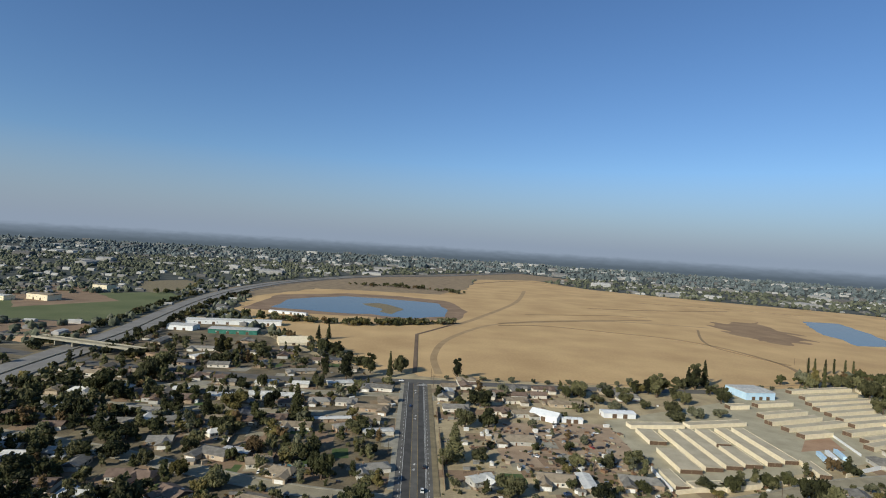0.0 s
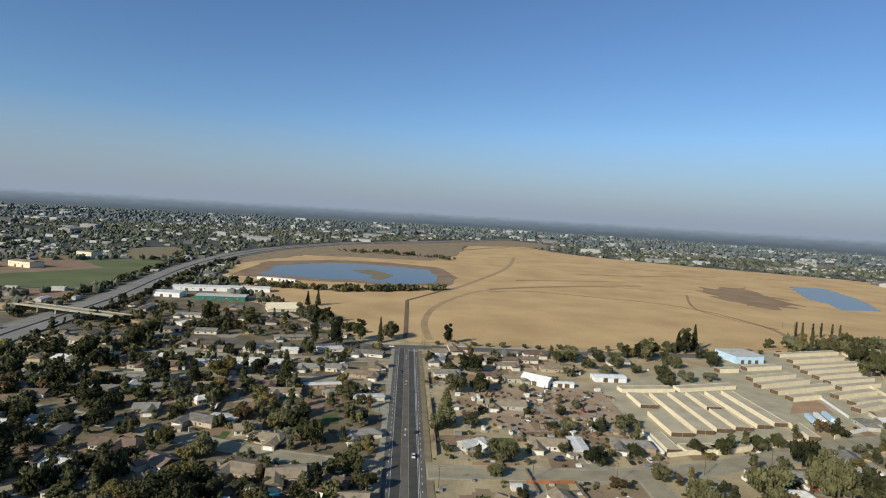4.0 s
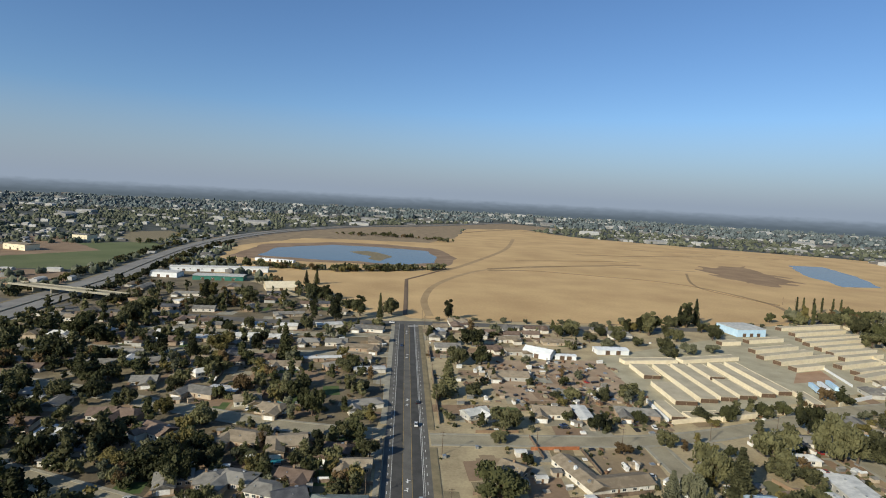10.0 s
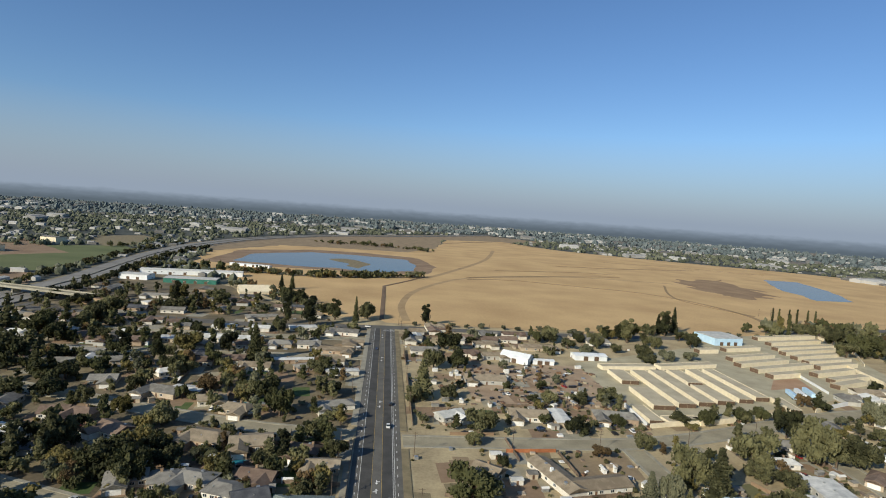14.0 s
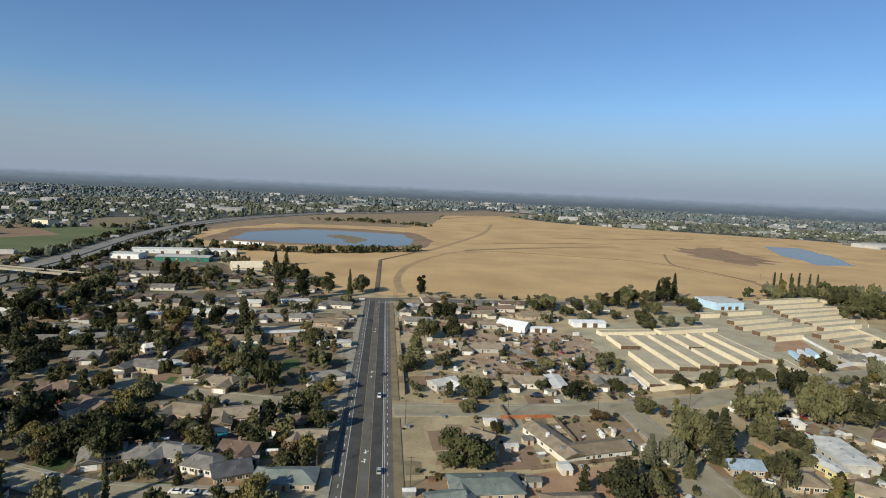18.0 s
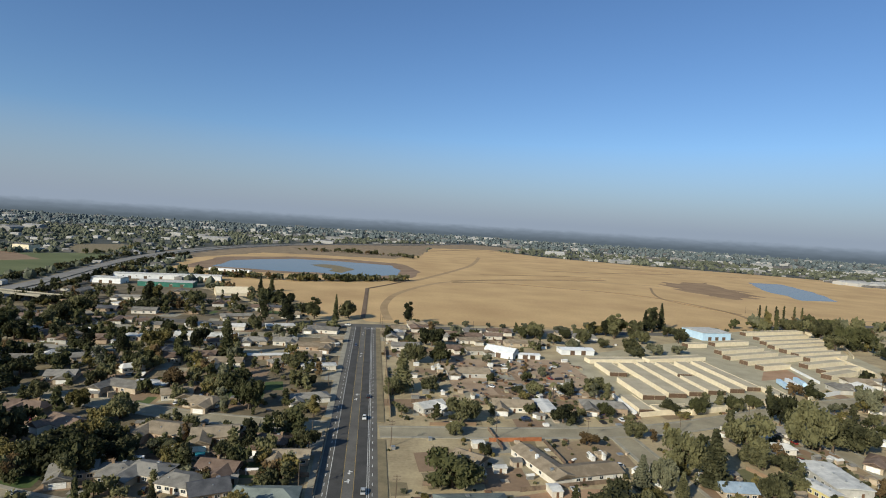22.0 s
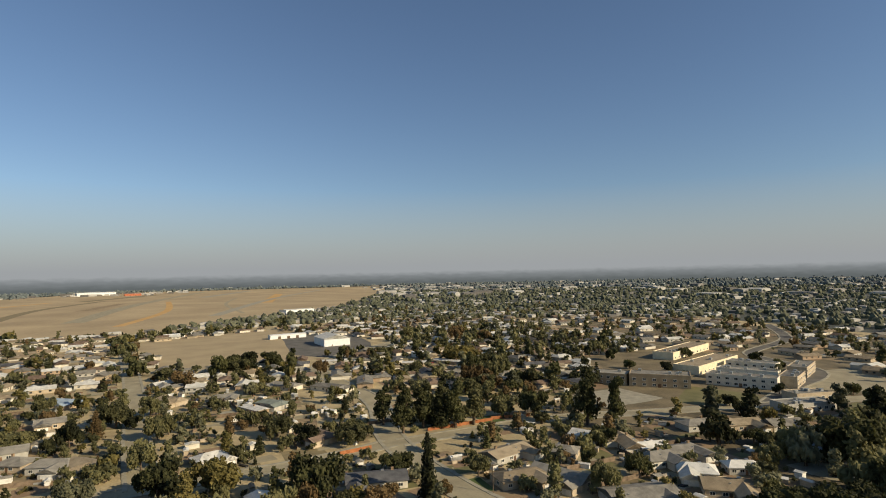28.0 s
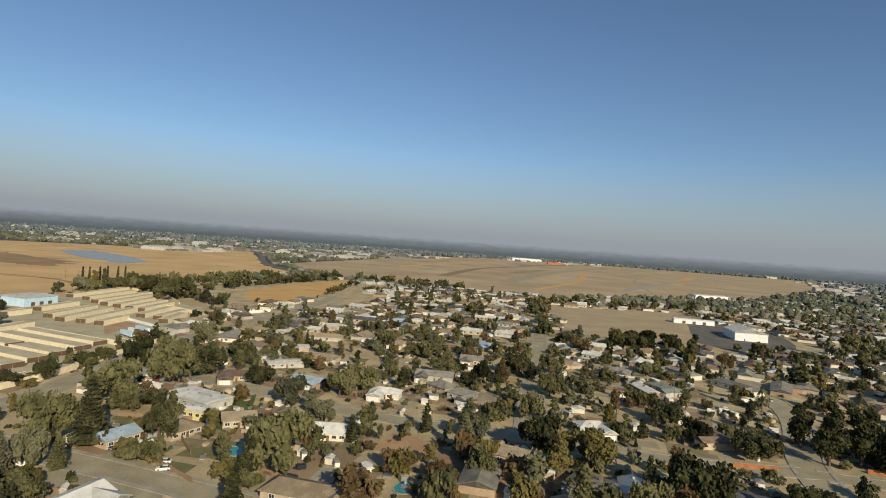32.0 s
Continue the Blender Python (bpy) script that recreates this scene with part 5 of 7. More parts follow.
# garden trees, block 10
GARDEN_TREES += [
    (352.2, 92.2, 6.4, 12.8, 1, ""), (474.4, 95.5, 8.4, 10.7, 1, ""), (169.4, 96.5, 5.2, 4.2, 3, ""), (320, 96.6, 4.8, 7.2, 0, ""), (195.2, 97.2, 5.9, 14.9, 4, ""), (214.2, 99.1, 6.3, 10, 4, ""),
    (332.5, 106.2, 8.5, 14.5, 1, ""), (375.5, 109.8, 5.2, 13.5, 1, ""), (309.7, 111.2, 5.1, 13.8, 3, ""), (171.1, 111.6, 6.2, 4.2, 3, ""), (563.5, 119.3, 5.9, 7.7, 0, ""), (298.6, 119.6, 6.2, 14.3, 0, ""),
    (176.6, 130, 2.7, 3, 0, ""), (169.3, 136.6, 2.6, 3.2, 1, ""), (312.1, 138.6, 5.9, 7.9, 0, ""), (210.7, 143.1, 4.1, 6, 1, ""),
]
# garden trees, block 11
GARDEN_TREES += [
    (305.5, 143.4, 8.1, 10, 1, ""), (151.1, 143.5, 10.3, 20.8, 1, ""), (132.5, 144, 4.3, 5, 1, ""), (144.5, 148.8, 4.5, 14.8, 1, ""), (379.8, 150.8, 6.2, 11.4, 1, ""), (201.9, 158.8, 5.7, 9, 4, ""),
    (279.4, 164.8, 4.3, 9.6, 1, ""), (345, 167.1, 6.2, 12.5, 1, ""), (252.8, 167.7, 8, 13.8, 1, ""), (237.7, 171.6, 7.1, 13.2, 1, ""), (139.7, 181, 3.1, 3.4, 2, ""), (211.8, 181.7, 6.7, 14.1, 4, ""),
    (132.4, 188.7, 5, 5.1, 1, ""), (153.3, 193.3, 6, 14.6, 1, ""), (111.1, 196, 4.4, 5.9, 2, ""), (123.2, 200.2, 3.8, 10.1, 1, ""),
]
# garden trees, block 12
GARDEN_TREES += [
    (351.7, 202.4, 8.1, 14.9, 1, ""), (173.1, 207.7, 4.7, 7, 1, ""), (111.6, 207.7, 5.1, 12.9, 4, ""), (120.5, 208.1, 5.2, 11.9, 4, ""), (140.5, 209.2, 7.8, 22.1, 1, ""),
    (232.9, 212.4, 6.4, 9.7, 0, ""), (127.9, 220.2, 4.1, 5.5, 2, ""), (131.9, 224.3, 9, 17.9, 1, ""), (182, 225.9, 5.8, 6.5, 1, ""), (173.4, 232.6, 5.6, 6.6, 1, ""),
    (178.3, 243.2, 9.8, 18.2, 1, ""), (221, 244, 5.7, 17.4, 1, ""), (236, 246.5, 9.8, 15, 1, ""),
]
# garden trees, block 13
GARDEN_TREES += [
    (214.7, 248.7, 10.7, 23.8, 1, ""), (291.9, 249.4, 4.7, 6.1, 1, ""), (272.3, 254.3, 8, 8.3, 1, ""), (128.3, 259.8, 5.1, 8.7, 1, ""), 
    (222.4, 279.3, 7.6, 18.2, 0, ""), (130.9, 285.7, 4.6, 7.8, 0, ""), (185.7, 293.7, 4.7, 9.4, 0, ""), (170.1, 294.1, 5.3, 7.8, 1, ""), (212.6, 302.8, 5, 8.5, 0, ""),
    (226.6, 306, 4.8, 8.1, 0, ""), (122.4, 321.7, 5, 6.2, 1, ""), (141, 324.9, 6.8, 11, 1, ""), 
]
# garden trees, block 14
GARDEN_TREES += [
    (220.1, 444.5, 7.2, 11.1, 1, ""), (200.9, 455.3, 4.8, 7.9, 1, ""), (179.6, 487.9, 5.5, 8.3, 0, ""), (195.4, 492.2, 6.7, 9.8, 1, ""),
]
TREES = []
# further trees, block 1
TREES += [
    (-201, 594, 12.5, 25.7), (-85, 625, 8.3, 17.2), (-169, 608, 9.8, 17.2), (-268, 549, 10.8, 16.7), (58, 437, 9.6, 21.9), (41, 438, 5.8, 11.9),
    (153, 489, 7.8, 18.4), (161, 461, 6.4, 13.2), (24, 457, 4, 14.4), (172, 445, 6.2, 12.9), (53, 520, 4.6, 9.4), (183, 507, 8.2, 12.1),
    (295, 556, 8.3, 31.4), (233, 503, 13.4, 27.7), (268, 536, 7.9, 16.3), (216, 511, 7.3, 15.1), (296, 507, 9.1, 16), (213, 424, 8.3, 12.9),
    (235, 436, 7.6, 13.5), (421, 562, 6.2, 28.7), (434, 565, 3.9, 29.2), (448, 569, 6.4, 19.8), (467, 573, 8.2, 20.2), (453, 521, 12.2, 34.5),
]
# further trees, block 2
TREES += [
    (453, 489, 11.8, 30.3), (427, 474, 11.2, 23.2), (464, 481, 13.3, 33.4), (223, 549, 3.9, 8.1), (259, 441, 6.7, 11.6), (295, 303, 7.4, 21.1),
    (470, 42, 12.9, 22.1), (500, 16, 9.1, 21.2), (332, -95, 9.2, 15.6), (339, -112, 8.7, 16.1), (452, -136, 13.5, 25.4), (459, -149, 10.3, 21.3),
    (419, -151, 8.5, 17.6), (419, -89, 6.1, 14.7), (348, -107, 8.1, 22.4), (327, -111, 6.9, 16), (532, -93, 12.8, 15.8), (628, -146, 15.1, 28.1),
    (599, -196, 13.4, 27.7), (583, -224, 11.9, 21.4), (801, -252, 21.5, 32.2), (356, -71, 7.1, 11),
]
# plots whose houses and trees are all known
KNOWN_PLOTS = [
    [(-212, 349), (-9, 389), (5, 156), (-84, 156)],
    [(25, 404), (199, 439), (90, 183), (20, 181)],
    [(134, 285), (309, 303), (192, 186), (90, 183)],
    [(476, 200), (208, -343), (92, -136), (204, 118)],
    [(210, 366), (387, 157), (159, 86), (101, 192)],
]
for x, y, w, d, rz, col in HOMES:
    if not near_street(x, y, 1.0):
        house(x, y, max(11.5, w + 4), 0, col, rz, math.hypot(x, y - 40) < 260, depth=d * 1.1)
for x, y, w, rot, col in HOUSES:
    # streets run a little off the grid further east
    turn = 4 if x < 160 else (10 if y > 60 else -12)
    if math.hypot(x, y - 40) < 20 or any(math.hypot(x - a, y - b) < (c + max(w, 9) * 0.5) * 0.55 for a, b, c in TAKEN):
        continue
    house(x, y, w, rot, col, turn, math.hypot(x, y - 40) < 285)

# ---- storage yard ----
STOR = [(150, 292), (280, 336), (350, 366), (412, 410), (472, 566), (392, 560), (278, 485), (152, 415)]
sheet("storage_yard_paving", STOR, 0.09, M_PAVE, "pale asphalt paving of the storage yard", "paving")
ROLL = mesh("roller_door", *ribbed_data(1.3, 2.4, 8, 0.03), M_ROLLDOOR)


def storage_unit(x, y, length, width, rz, h=2.6, ends=True, face=1):
    """A long low block of lock-ups: cream walls with roller doors and a gravel roof inside a parapet."""
    ob = thing("storage_block", x, y, 0.09, rz, "long low cream storage block with brown roller doors", "storage block", "storage blocks")
    part("wall", box("wall", M_CREAM, -width / 2, 0, 0, width / 2, length, h), ob)
    part("roof", box("roof", M_STORROOF, -width / 2 + 0.25, 0.25, h, width / 2 - 0.25, length - 0.25, h + 0.12), ob)
    for a, b in ((-width / 2 - 0.02, -width / 2 + 0.25), (width / 2 - 0.25, width / 2 + 0.02)):
        part("parapet", box("parapet", M_CREAM, a, -0.02, h - 0.1, b, length + 0.02, h + 0.35), ob)
    n = int(length / 7) if face > 0 else 0
    for k in range(n):
        part("roller_door", ROLL, ob, pose(face * width / 2, (k + 0.5) * length / n, 0.05, 0, 0, 90 * face))
    if ends:
        for u in (-0.25, 0.25):
            part("end_door", ROLL, ob, pose(u * width, -0.01, 0.05) @ Matrix.Diagonal((width / 5.3, 1, h / 2.45, 1)), "dark brown end door")
    return ob


for x, y, ln, wd in ((173.5, 317, 36, 14), (174, 366, 27, 12), (190.5, 322, 72, 11.2), (205.5, 326, 71, 11), (220.3, 330, 33, 11.4), (221, 367, 32, 10.5), (237, 335, 68, 9.6), (251.5, 340, 66, 9)):
    storage_unit(x, y, ln, wd, -1)
for (ax, ay), (bx, by) in (((167, 403), (211, 409)), ((215, 410), (268, 424))):
    storage_unit(bx, by, math.dist((ax, ay), (bx, by)), 8, 90 + math.degrees(math.atan2(by - ay, bx - ax)))
storage_unit(156, 292, 25, 8, 0)
storage_unit(184, 298, 22, 9, 98)
for x, y, ln in ((206, 303, 26), (234, 312, 24)):
    storage_unit(x, y, ln, 7, 106)
storage_unit(258, 318, 24, 7, -8)
UPPER = [((281, 467), (301, 471)), ((312, 477), (353, 489)), ((296, 443), (347, 461)), ((291, 424), (348, 445)), ((295, 409), (360, 432)), ((297, 394), (326, 403)), ((383, 536), (465, 560)), ((381, 513), (452, 536)), ((372, 491), (453, 515)), ((367, 474), (439, 498)), ((366, 458), (435, 481)), ((365, 443), (418, 459)), ((363, 428), (410, 443)), ((341, 404), (388, 421)), ((342, 388), (384, 403)), ((333, 373), (368, 388))]
for (ax, ay), (bx, by) in UPPER:
    storage_unit(ax, ay + 3, math.dist((ax, ay), (bx, by)), 7.0, -90 + math.degrees(math.atan2(by - ay, bx - ax)), 3.2, True, -1)
perim = thing("yard_wall", 0, 0, 0, 0, "cream block wall round the storage yard", "wall", "yard walls")
for a, b in (((472, 563), (456, 497)), ((456, 497), (420, 446)), ((398, 441), (386, 391)), ((386, 391), (369, 362)), ((292, 331), (342, 352)), ((349, 355), (392, 373)), ((394, 373), (446, 364)), ((274, 322), (288, 329)), ((327, 404), (316, 362)), ((150, 287), (172, 293)), ((149, 289), (150, 320)), ((182, 295), (246, 314))):
    ln = math.dist(a, b)
    part("wall_run", box("wall_run", M_WHITE if a[0] in (292, 349, 394, 327, 149) else M_CREAM, 0, -0.2, 0, ln, 0.2, 2.6), perim, pose(a[0], a[1], 0.05, 0, 0, math.degrees(math.atan2(b[1] - a[1], b[0] - a[0]))) @ Matrix.Diagonal((1, 1, 0.7 if a[0] == 327 else 1, 1)))
sheet("trailer_yard", [(276, 366), (298, 372), (313, 372), (322, 400), (296, 391)], 0.11, M_REDDIRT, "bare brown dirt of the trailer yard", "paving")


def trailer(x, y, rz, m):
    ob = thing("trailer", x, y, 0.12, rz, "long white and blue box trailer parked on dirt", "trailer", "trailers")
    part("body", mesh("body", *merged(box_data(-1.25, -8, 1.0, 1.25, 8, 3.6), box_data(-1.28, -8.05, 3.45, 1.28, 8.05, 3.65)), m), ob)
    part("chassis", box("chassis", M_BLACK, -0.5, -7.8, 0.75, 0.5, 7.8, 1.0), ob)
    for sx in (-0.95, 0.95):
        for sy in (-4.6, -3.6):
            w = part("wheel", WHEEL, ob, pose(sx, sy, 0.48) @ Matrix.Scale(1.45, 4))
            part("rim", RIM, w)
    part("landing_leg", box("landing_leg", M_METAL, -0.7, 3.4, 0, 0.7, 3.6, 0.8), ob)


for k, (x, y) in enumerate(((280, 351), (288.5, 354), (297, 357))):
    trailer(x, y, -18, M_WHITE if k % 2 else M_BLUEWHITE)


# ---- large single buildings ----
def shed(name, x, y, w, d, h, rise, rz, wall, roof, label, doors=2, windows=0):
    ob = thing(name, x, y, 0.05, rz, label, "building", "large buildings")
    part("wall", mesh("wall", *gable_data(w, d, h, rise), wall), ob)
    part("roof", mesh("roof", *roof_data(w, d, h - 0.02, rise, 0.4), roof), ob)
    for k in range(doors):
        part("big_door", ROLL, ob, pose((k + 0.5 - doors / 2) * w / (doors + 1), -d / 2, 0) @ Matrix.Diagonal((1.4, 1, 1.4, 1)), "brown roller door")
    for k in range(windows):
        win = part("window", WIN_FRAME, ob, pose((k + 0.5 - windows / 2) * w / (windows + 0.5), -d / 2 - 0.01, h * 0.55))
        part("pane", WIN_PANE, win)
    for s in (-1, 1):
        part("end_door", DOOR, ob, pose(s * w / 2, 0.2 * d, 0, 0, 0, 90 * s))
    for k in range(3):
        part("ridge_vent", VENT, ob, pose((k - 1) * w * 0.28, 0, h + rise - 0.1) @ Matrix.Diagonal((1.8, 1.8, 1, 1)))
    return ob


shed("warehouse", 331, 520, 31, 30, 7.0, 0.8, 8, M_BLUEWHITE, ROOFS["w"], "pale blue metal warehouse with a flat white roof", 3)
shed("barn", 106, 413, 22, 11, 4.5, 2.6, -35, M_WHITE, M_WHITE, "white metal barn with a bright roof", 1)
shed("barn", 125, 409, 16, 6, 3.0, 0.6, -4, M_WHITE, M_WHITE, "long low white shed beside the barn", 2)
shed("barn", 168, 430, 26, 11, 3.6, 1.0, 2, M_WHITE, M_WHITE, "white shed with a low metal roof", 2)
shed("school_hall", -250, 786, 126, 17, 6.0, 0.8, 10, M_WHITE, ROOFS["w"], "long white flat-roofed industrial hall", 6, 8)
shed("school_hall", -228, 716, 60, 22, 5.5, 0.8, 4, M_GREENTRIM, ROOFS["w"], "white-roofed hall with green siding", 4, 4)
shed("industrial_shed", -296, 724, 34, 20, 6.0, 0.8, -4, M_WHITE, ROOFS["w"], "white flat industrial shed", 2)
sheet("pale_lot", [(-231, 494), (-191, 504), (-209, 537), (-236, 529)], 0.06, M_CONCRETE, "pale bare lot among the houses", "paving", wobble=3, step=8)
shed("tent_roofed_hall", -143, 664, 34, 24, 3.0, 6.0, 20, M_CREAM, M_CREAM, "cream hall with a steep bright roof", 1)
shed("beige_hall", -604, 930, 46, 24, 9, 1.2, -20, M_CREAM, ROOFS["t"], "beige flat-roofed hall behind the green crop", 2, 5)
shed("beige_hall", -655, 905, 40, 18, 7, 1.0, -20, M_CREAM, ROOFS["w"], "beige flat-roofed hall with a white roof", 2, 5)
shed("beige_hall", -600, 1100, 30, 26, 12, 1.5, -10, M_CREAM, ROOFS["g"], "tall beige hall with a grey roof", 1, 4)
shed("long_shed", -206, 917, 66, 9, 3.6, 0.6, -14, M_WHITE, M_WHITE, "long low white shed beside the pond", 4)
shed("hangar", 648, -61, 40, 30, 8, 4.5, 8, M_WHITE, ROOFS["w"], "white metal hangar with a low gable", 2)
shed("long_shed", 745, -20, 46, 12, 5, 0.6, -80, M_WHITE, M_WHITE, "long low white shed beyond the mown field", 3)
shed("shed", 838, 120, 26, 10, 4, 1.0, -75, M_WHITE, M_WHITE, "white shed at the edge of the airfield", 1)
shed("shed", 500, -120, 16, 12, 4.5, 1.0, 12, M_WHITE, M_WHITE, "small white metal shed", 1)
shed("far_hangar", 3700, 760, 190, 80, 17, 3, -72, M_WHITE, M_WHITE, "very large white hangar across the airfield", 4)
shed("far_hangar", 3450, 540, 80, 40, 10, 2, -75, M_REDROOF, M_REDROOF, "red-roofed hangar across the airfield", 2)
shed("far_hangar", 1280, -90, 70, 30, 8, 1, -65, M_WHITE, ROOFS["w"], "pale terminal shed at the airfield edge", 3)
shed("yellow_house", 179.5, 203, 13, 6.5, 3.6, 0.5, 276, M_YELLOWWALL, ROOFS["w"], "low yellow-walled outbuilding with a white flat roof", 0, 4)
shed("flat_house", 194.5, 214, 25, 14, 3.4, 0.4, 262, WALLS[2][1], ROOFS["w"], "low house with a wide pale flat roof", 0, 5)
shed("metal_shed", 189, 40, 13, 8.5, 3.0, 1.4, 8, M_WHITE, M_METAL, "grey corrugated metal shed in a yard", 1)


def block(name, x, y, w, d, h, rz, wall, label, floors=2, bays=6, roof=None):
    """A flat-roofed block with rows of windows, a parapet and roof units."""
    ob = thing(name, x, y, 0.05, rz, label, "building", "large buildings")
    part("wall", box("wall", wall, -w / 2, -d / 2, 0, w / 2, d / 2, h), ob)
    part("roof", box("roof", roof or ROOFS["g"], -w / 2 + 0.4, -d / 2 + 0.4, h, w / 2 - 0.4, d / 2 - 0.4, h + 0.15), ob)
    for a in ((-w / 2 - 0.05, -d / 2 - 0.05, w / 2 + 0.05, -d / 2 + 0.4), (-w / 2 - 0.05, d / 2 - 0.4, w / 2 + 0.05, d / 2 + 0.05), (-w / 2 - 0.05, -d / 2 + 0.4, -w / 2 + 0.4, d / 2 - 0.4), (w / 2 - 0.4, -d / 2 + 0.4, w / 2 + 0.05, d / 2 - 0.4)):
        part("parapet", box("parapet", wall, a[0], a[1], h - 0.2, a[2], a[3], h + 0.6), ob)
    for f in range(floors):
        for k in range(bays):
            for s in (-1, 1):
                win = part("window", WIN_FRAME, ob, pose((k + 0.5 - bays / 2) * w / bays, s * d / 2 * 1.001, 1.7 + f * 3.3, 0, 0, 0 if s < 0 else 180) @ Matrix.Scale(1.3, 4))
                part("pane", WIN_PANE, win)
    rnd = random.Random(int(x))
    for k in range(4):
        part("roof_unit", AC, ob, pose(rnd.uniform(-0.4, 0.4) * w, rnd.uniform(-0.3, 0.3) * d, h + 0.15) @ Matrix.Scale(1.6, 4), "metal roof unit")
    part("door", DOOR, ob, pose(0, -d / 2, 0) @ Matrix.Diagonal((2, 1, 1.2, 1)))
    return ob


M_TANBRICK = surface("tan_brick", (0.30, 0.225, 0.145), (0.42, 0.33, 0.22), 0.3, 0.85, 10, 0.1)
block("school_block", 295, -221, 38, 18, 8, 227, M_TANBRICK, "two-storey tan brick school block with corner columns", 2, 6)
block("school_block", 322, -196, 34, 17, 7, 220, M_TANBRICK, "two-storey tan brick school block with a flat roof", 2, 7)
block("school_block", 333, -301, 74, 19, 6, -68, M_CREAM, "long cream school wing with a wide tan roof", 1, 10, ROOFS["t"])
block("school_block", 399, -339, 84, 18, 6, -65, M_CREAM, "long cream school wing behind the first", 1, 10, ROOFS["t"])
block("apartment_block", 270, -267, 42, 13, 7, 211, WALLS[0][1], "white two-storey apartment block with a grey roof", 2, 8)
block("apartment_block", 284, -288, 38, 12, 7, 211, WALLS[0][1], "white two-storey apartment block behind another", 2, 7)
block("apartment_block", 306, -318, 34, 12, 7, 205, WALLS[0][1], "white two-storey apartment block near the school", 2, 6)
block("apartment_block", 258, -297, 28, 11, 7, 298, WALLS[1][1], "beige two-storey apartment block beside the road", 2, 5)
block("apartment_block", 282, -338, 36, 12, 7, 298, WALLS[1][1], "beige apartment block further along the road", 2, 7)
block("office", 210, -243, 30, 13, 4, 259, WALLS[2][1], "long low grey flat-roofed office", 1, 7)
block("office", 226, -268, 24, 12, 4, 259, WALLS[1][1], "low beige flat-roofed office", 1, 5)
sheet("school_lawn", [(250, -195), (283, -236), (246, -252), (216, -228)], 0.08, M_DULLLAWN, "mown dull green school lawn", wobble=3, step=8)
sheet("sports_court", [(246, -288), (286, -362), (275, -440), (212, -332)], 0.08, M_STREET, "pale hard sports court", "paving")
sheet("dirt_lot", [(258, -150), (262, -196), (300, -190), (296, -150)], 0.08, M_CONCRETE, "pale concrete ramp and bare lot by the school", "paving", wobble=3, step=8)
sheet("salvage_yard", [(60, 400), (150, 405), (158, 360), (150, 320), (100, 312), (60, 318)], 0.06, M_SALVAGE, "bare brown yard full of stored junk", "ground", wobble=4, step=8)
sheet("dirt_yard", [(62, 150), (124, 160), (124, 205), (100, 209), (62, 204)], 0.06, M_REDDIRT, "bare red-brown dirt yard", "ground", wobble=4, step=8)
sheet("dirt_yard", [(24, 168), (60, 168), (60, 200), (24, 200)], 0.06, M_BARE, "dusty verge by the street corner", "ground", wobble=3, step=8)
for x, y, w, d in ((-52, 308, 22, 12), (-22, 262, 9, 9), (104, 281, 20, 8), (-30, 222, 9, 14), (62, 300, 14, 12), (140, 452, 22, 14), (-60, 196, 10, 6), (-38, 193, 8, 6), (190, 214, 14, 16), (262, -80, 16, 12), (180, -35, 14, 8)):
    sheet("lawn", [(x - w / 2, y - d / 2), (x + w / 2, y - d / 2), (x + w / 2, y + d / 2), (x - w / 2, y + d / 2)], 0.07, M_LAWN, "small watered green lawn", "lawn", wobble=1.5, step=4)

# The L-shaped house with white walls and its red board fence
lh = thing("l_shaped_house", 83, 224, 0.02, 12, "L-shaped house with white walls and a wide tan shingle roof", "house", "neighbourhood houses")
for nm, w, d, m in (("wing", 30, 9.5, pose(-3, 2, 0, 0, 0, 96)), ("wing", 27, 10, pose(10, -7.5, 0.01))):
    wing = part(nm, mesh("wing", *gable_data(w, d, 2.7, 1.7), WALLS[0][1]), lh, m)
    part("roof", mesh("roof", *roof_data(w, d, 2.68, 1.7, 0.6), ROOFS["t"]), wing)
for u in (-1, 4, 9, 14, 20):
    win = part("window", WIN_FRAME, lh, pose(u, -12.5, 1.5))
    part("pane", WIN_PANE, win)
for u in (-6, 0, 6, 11):
    win = part("window", WIN_FRAME, lh, pose(-7.8 - u * 0.105, 2 + u, 1.5, 0, 0, -84))
    part("pane", WIN_PANE, win)
part("door", DOOR, lh, pose(6.6, -12.5, 0), "brown front door")
part("garage_door", GARAGE, lh, pose(18.2, -12.5, 0.05) @ Matrix.Scale(0.9, 4), "white panelled garage door")
part("chimney", box("chimney", M_WHITE, -0.6, -0.5, 2.5, 0.6, 0.5, 5.4), lh, pose(-5, 3, 0), "white chimney")
for u in (-8, 3, 9):
    part("cooler", AC, lh, pose(-4.5 + u * 0.02, u, 3.7), "metal roof cooler")
TAKEN.append((83, 224, 15))
sheet("forecourt", [(90, 226), (120, 228), (122, 254), (92, 252)], 0.0905, M_TRACK, "dusty forecourt with a parked car", "ground", wobble=2, step=8)
fence(64, 251.5, 24, 4, M_REDFENCE, "red-stained wooden")
fence(88.5, 252, 24, -86, M_FENCE)
fence(66, 206, 42, 11, M_FENCE)
fence(235.5, 6, 16, -77, M_REDFENCE, "low orange-red block", 1.7)
fence(255.5, -42, 38, -83, M_REDFENCE, "low orange-red block", 1.7)
fence(262, -80, 22, -95, M_REDFENCE, "low orange-red block", 1.7)
fence(-5.5, 262, 60, 180 - 90 - 180, M_FENCE)
fence(-95, 250, 88, 3, M_FENCE)
fence(-88, 222, 80, -4, M_FENCE)
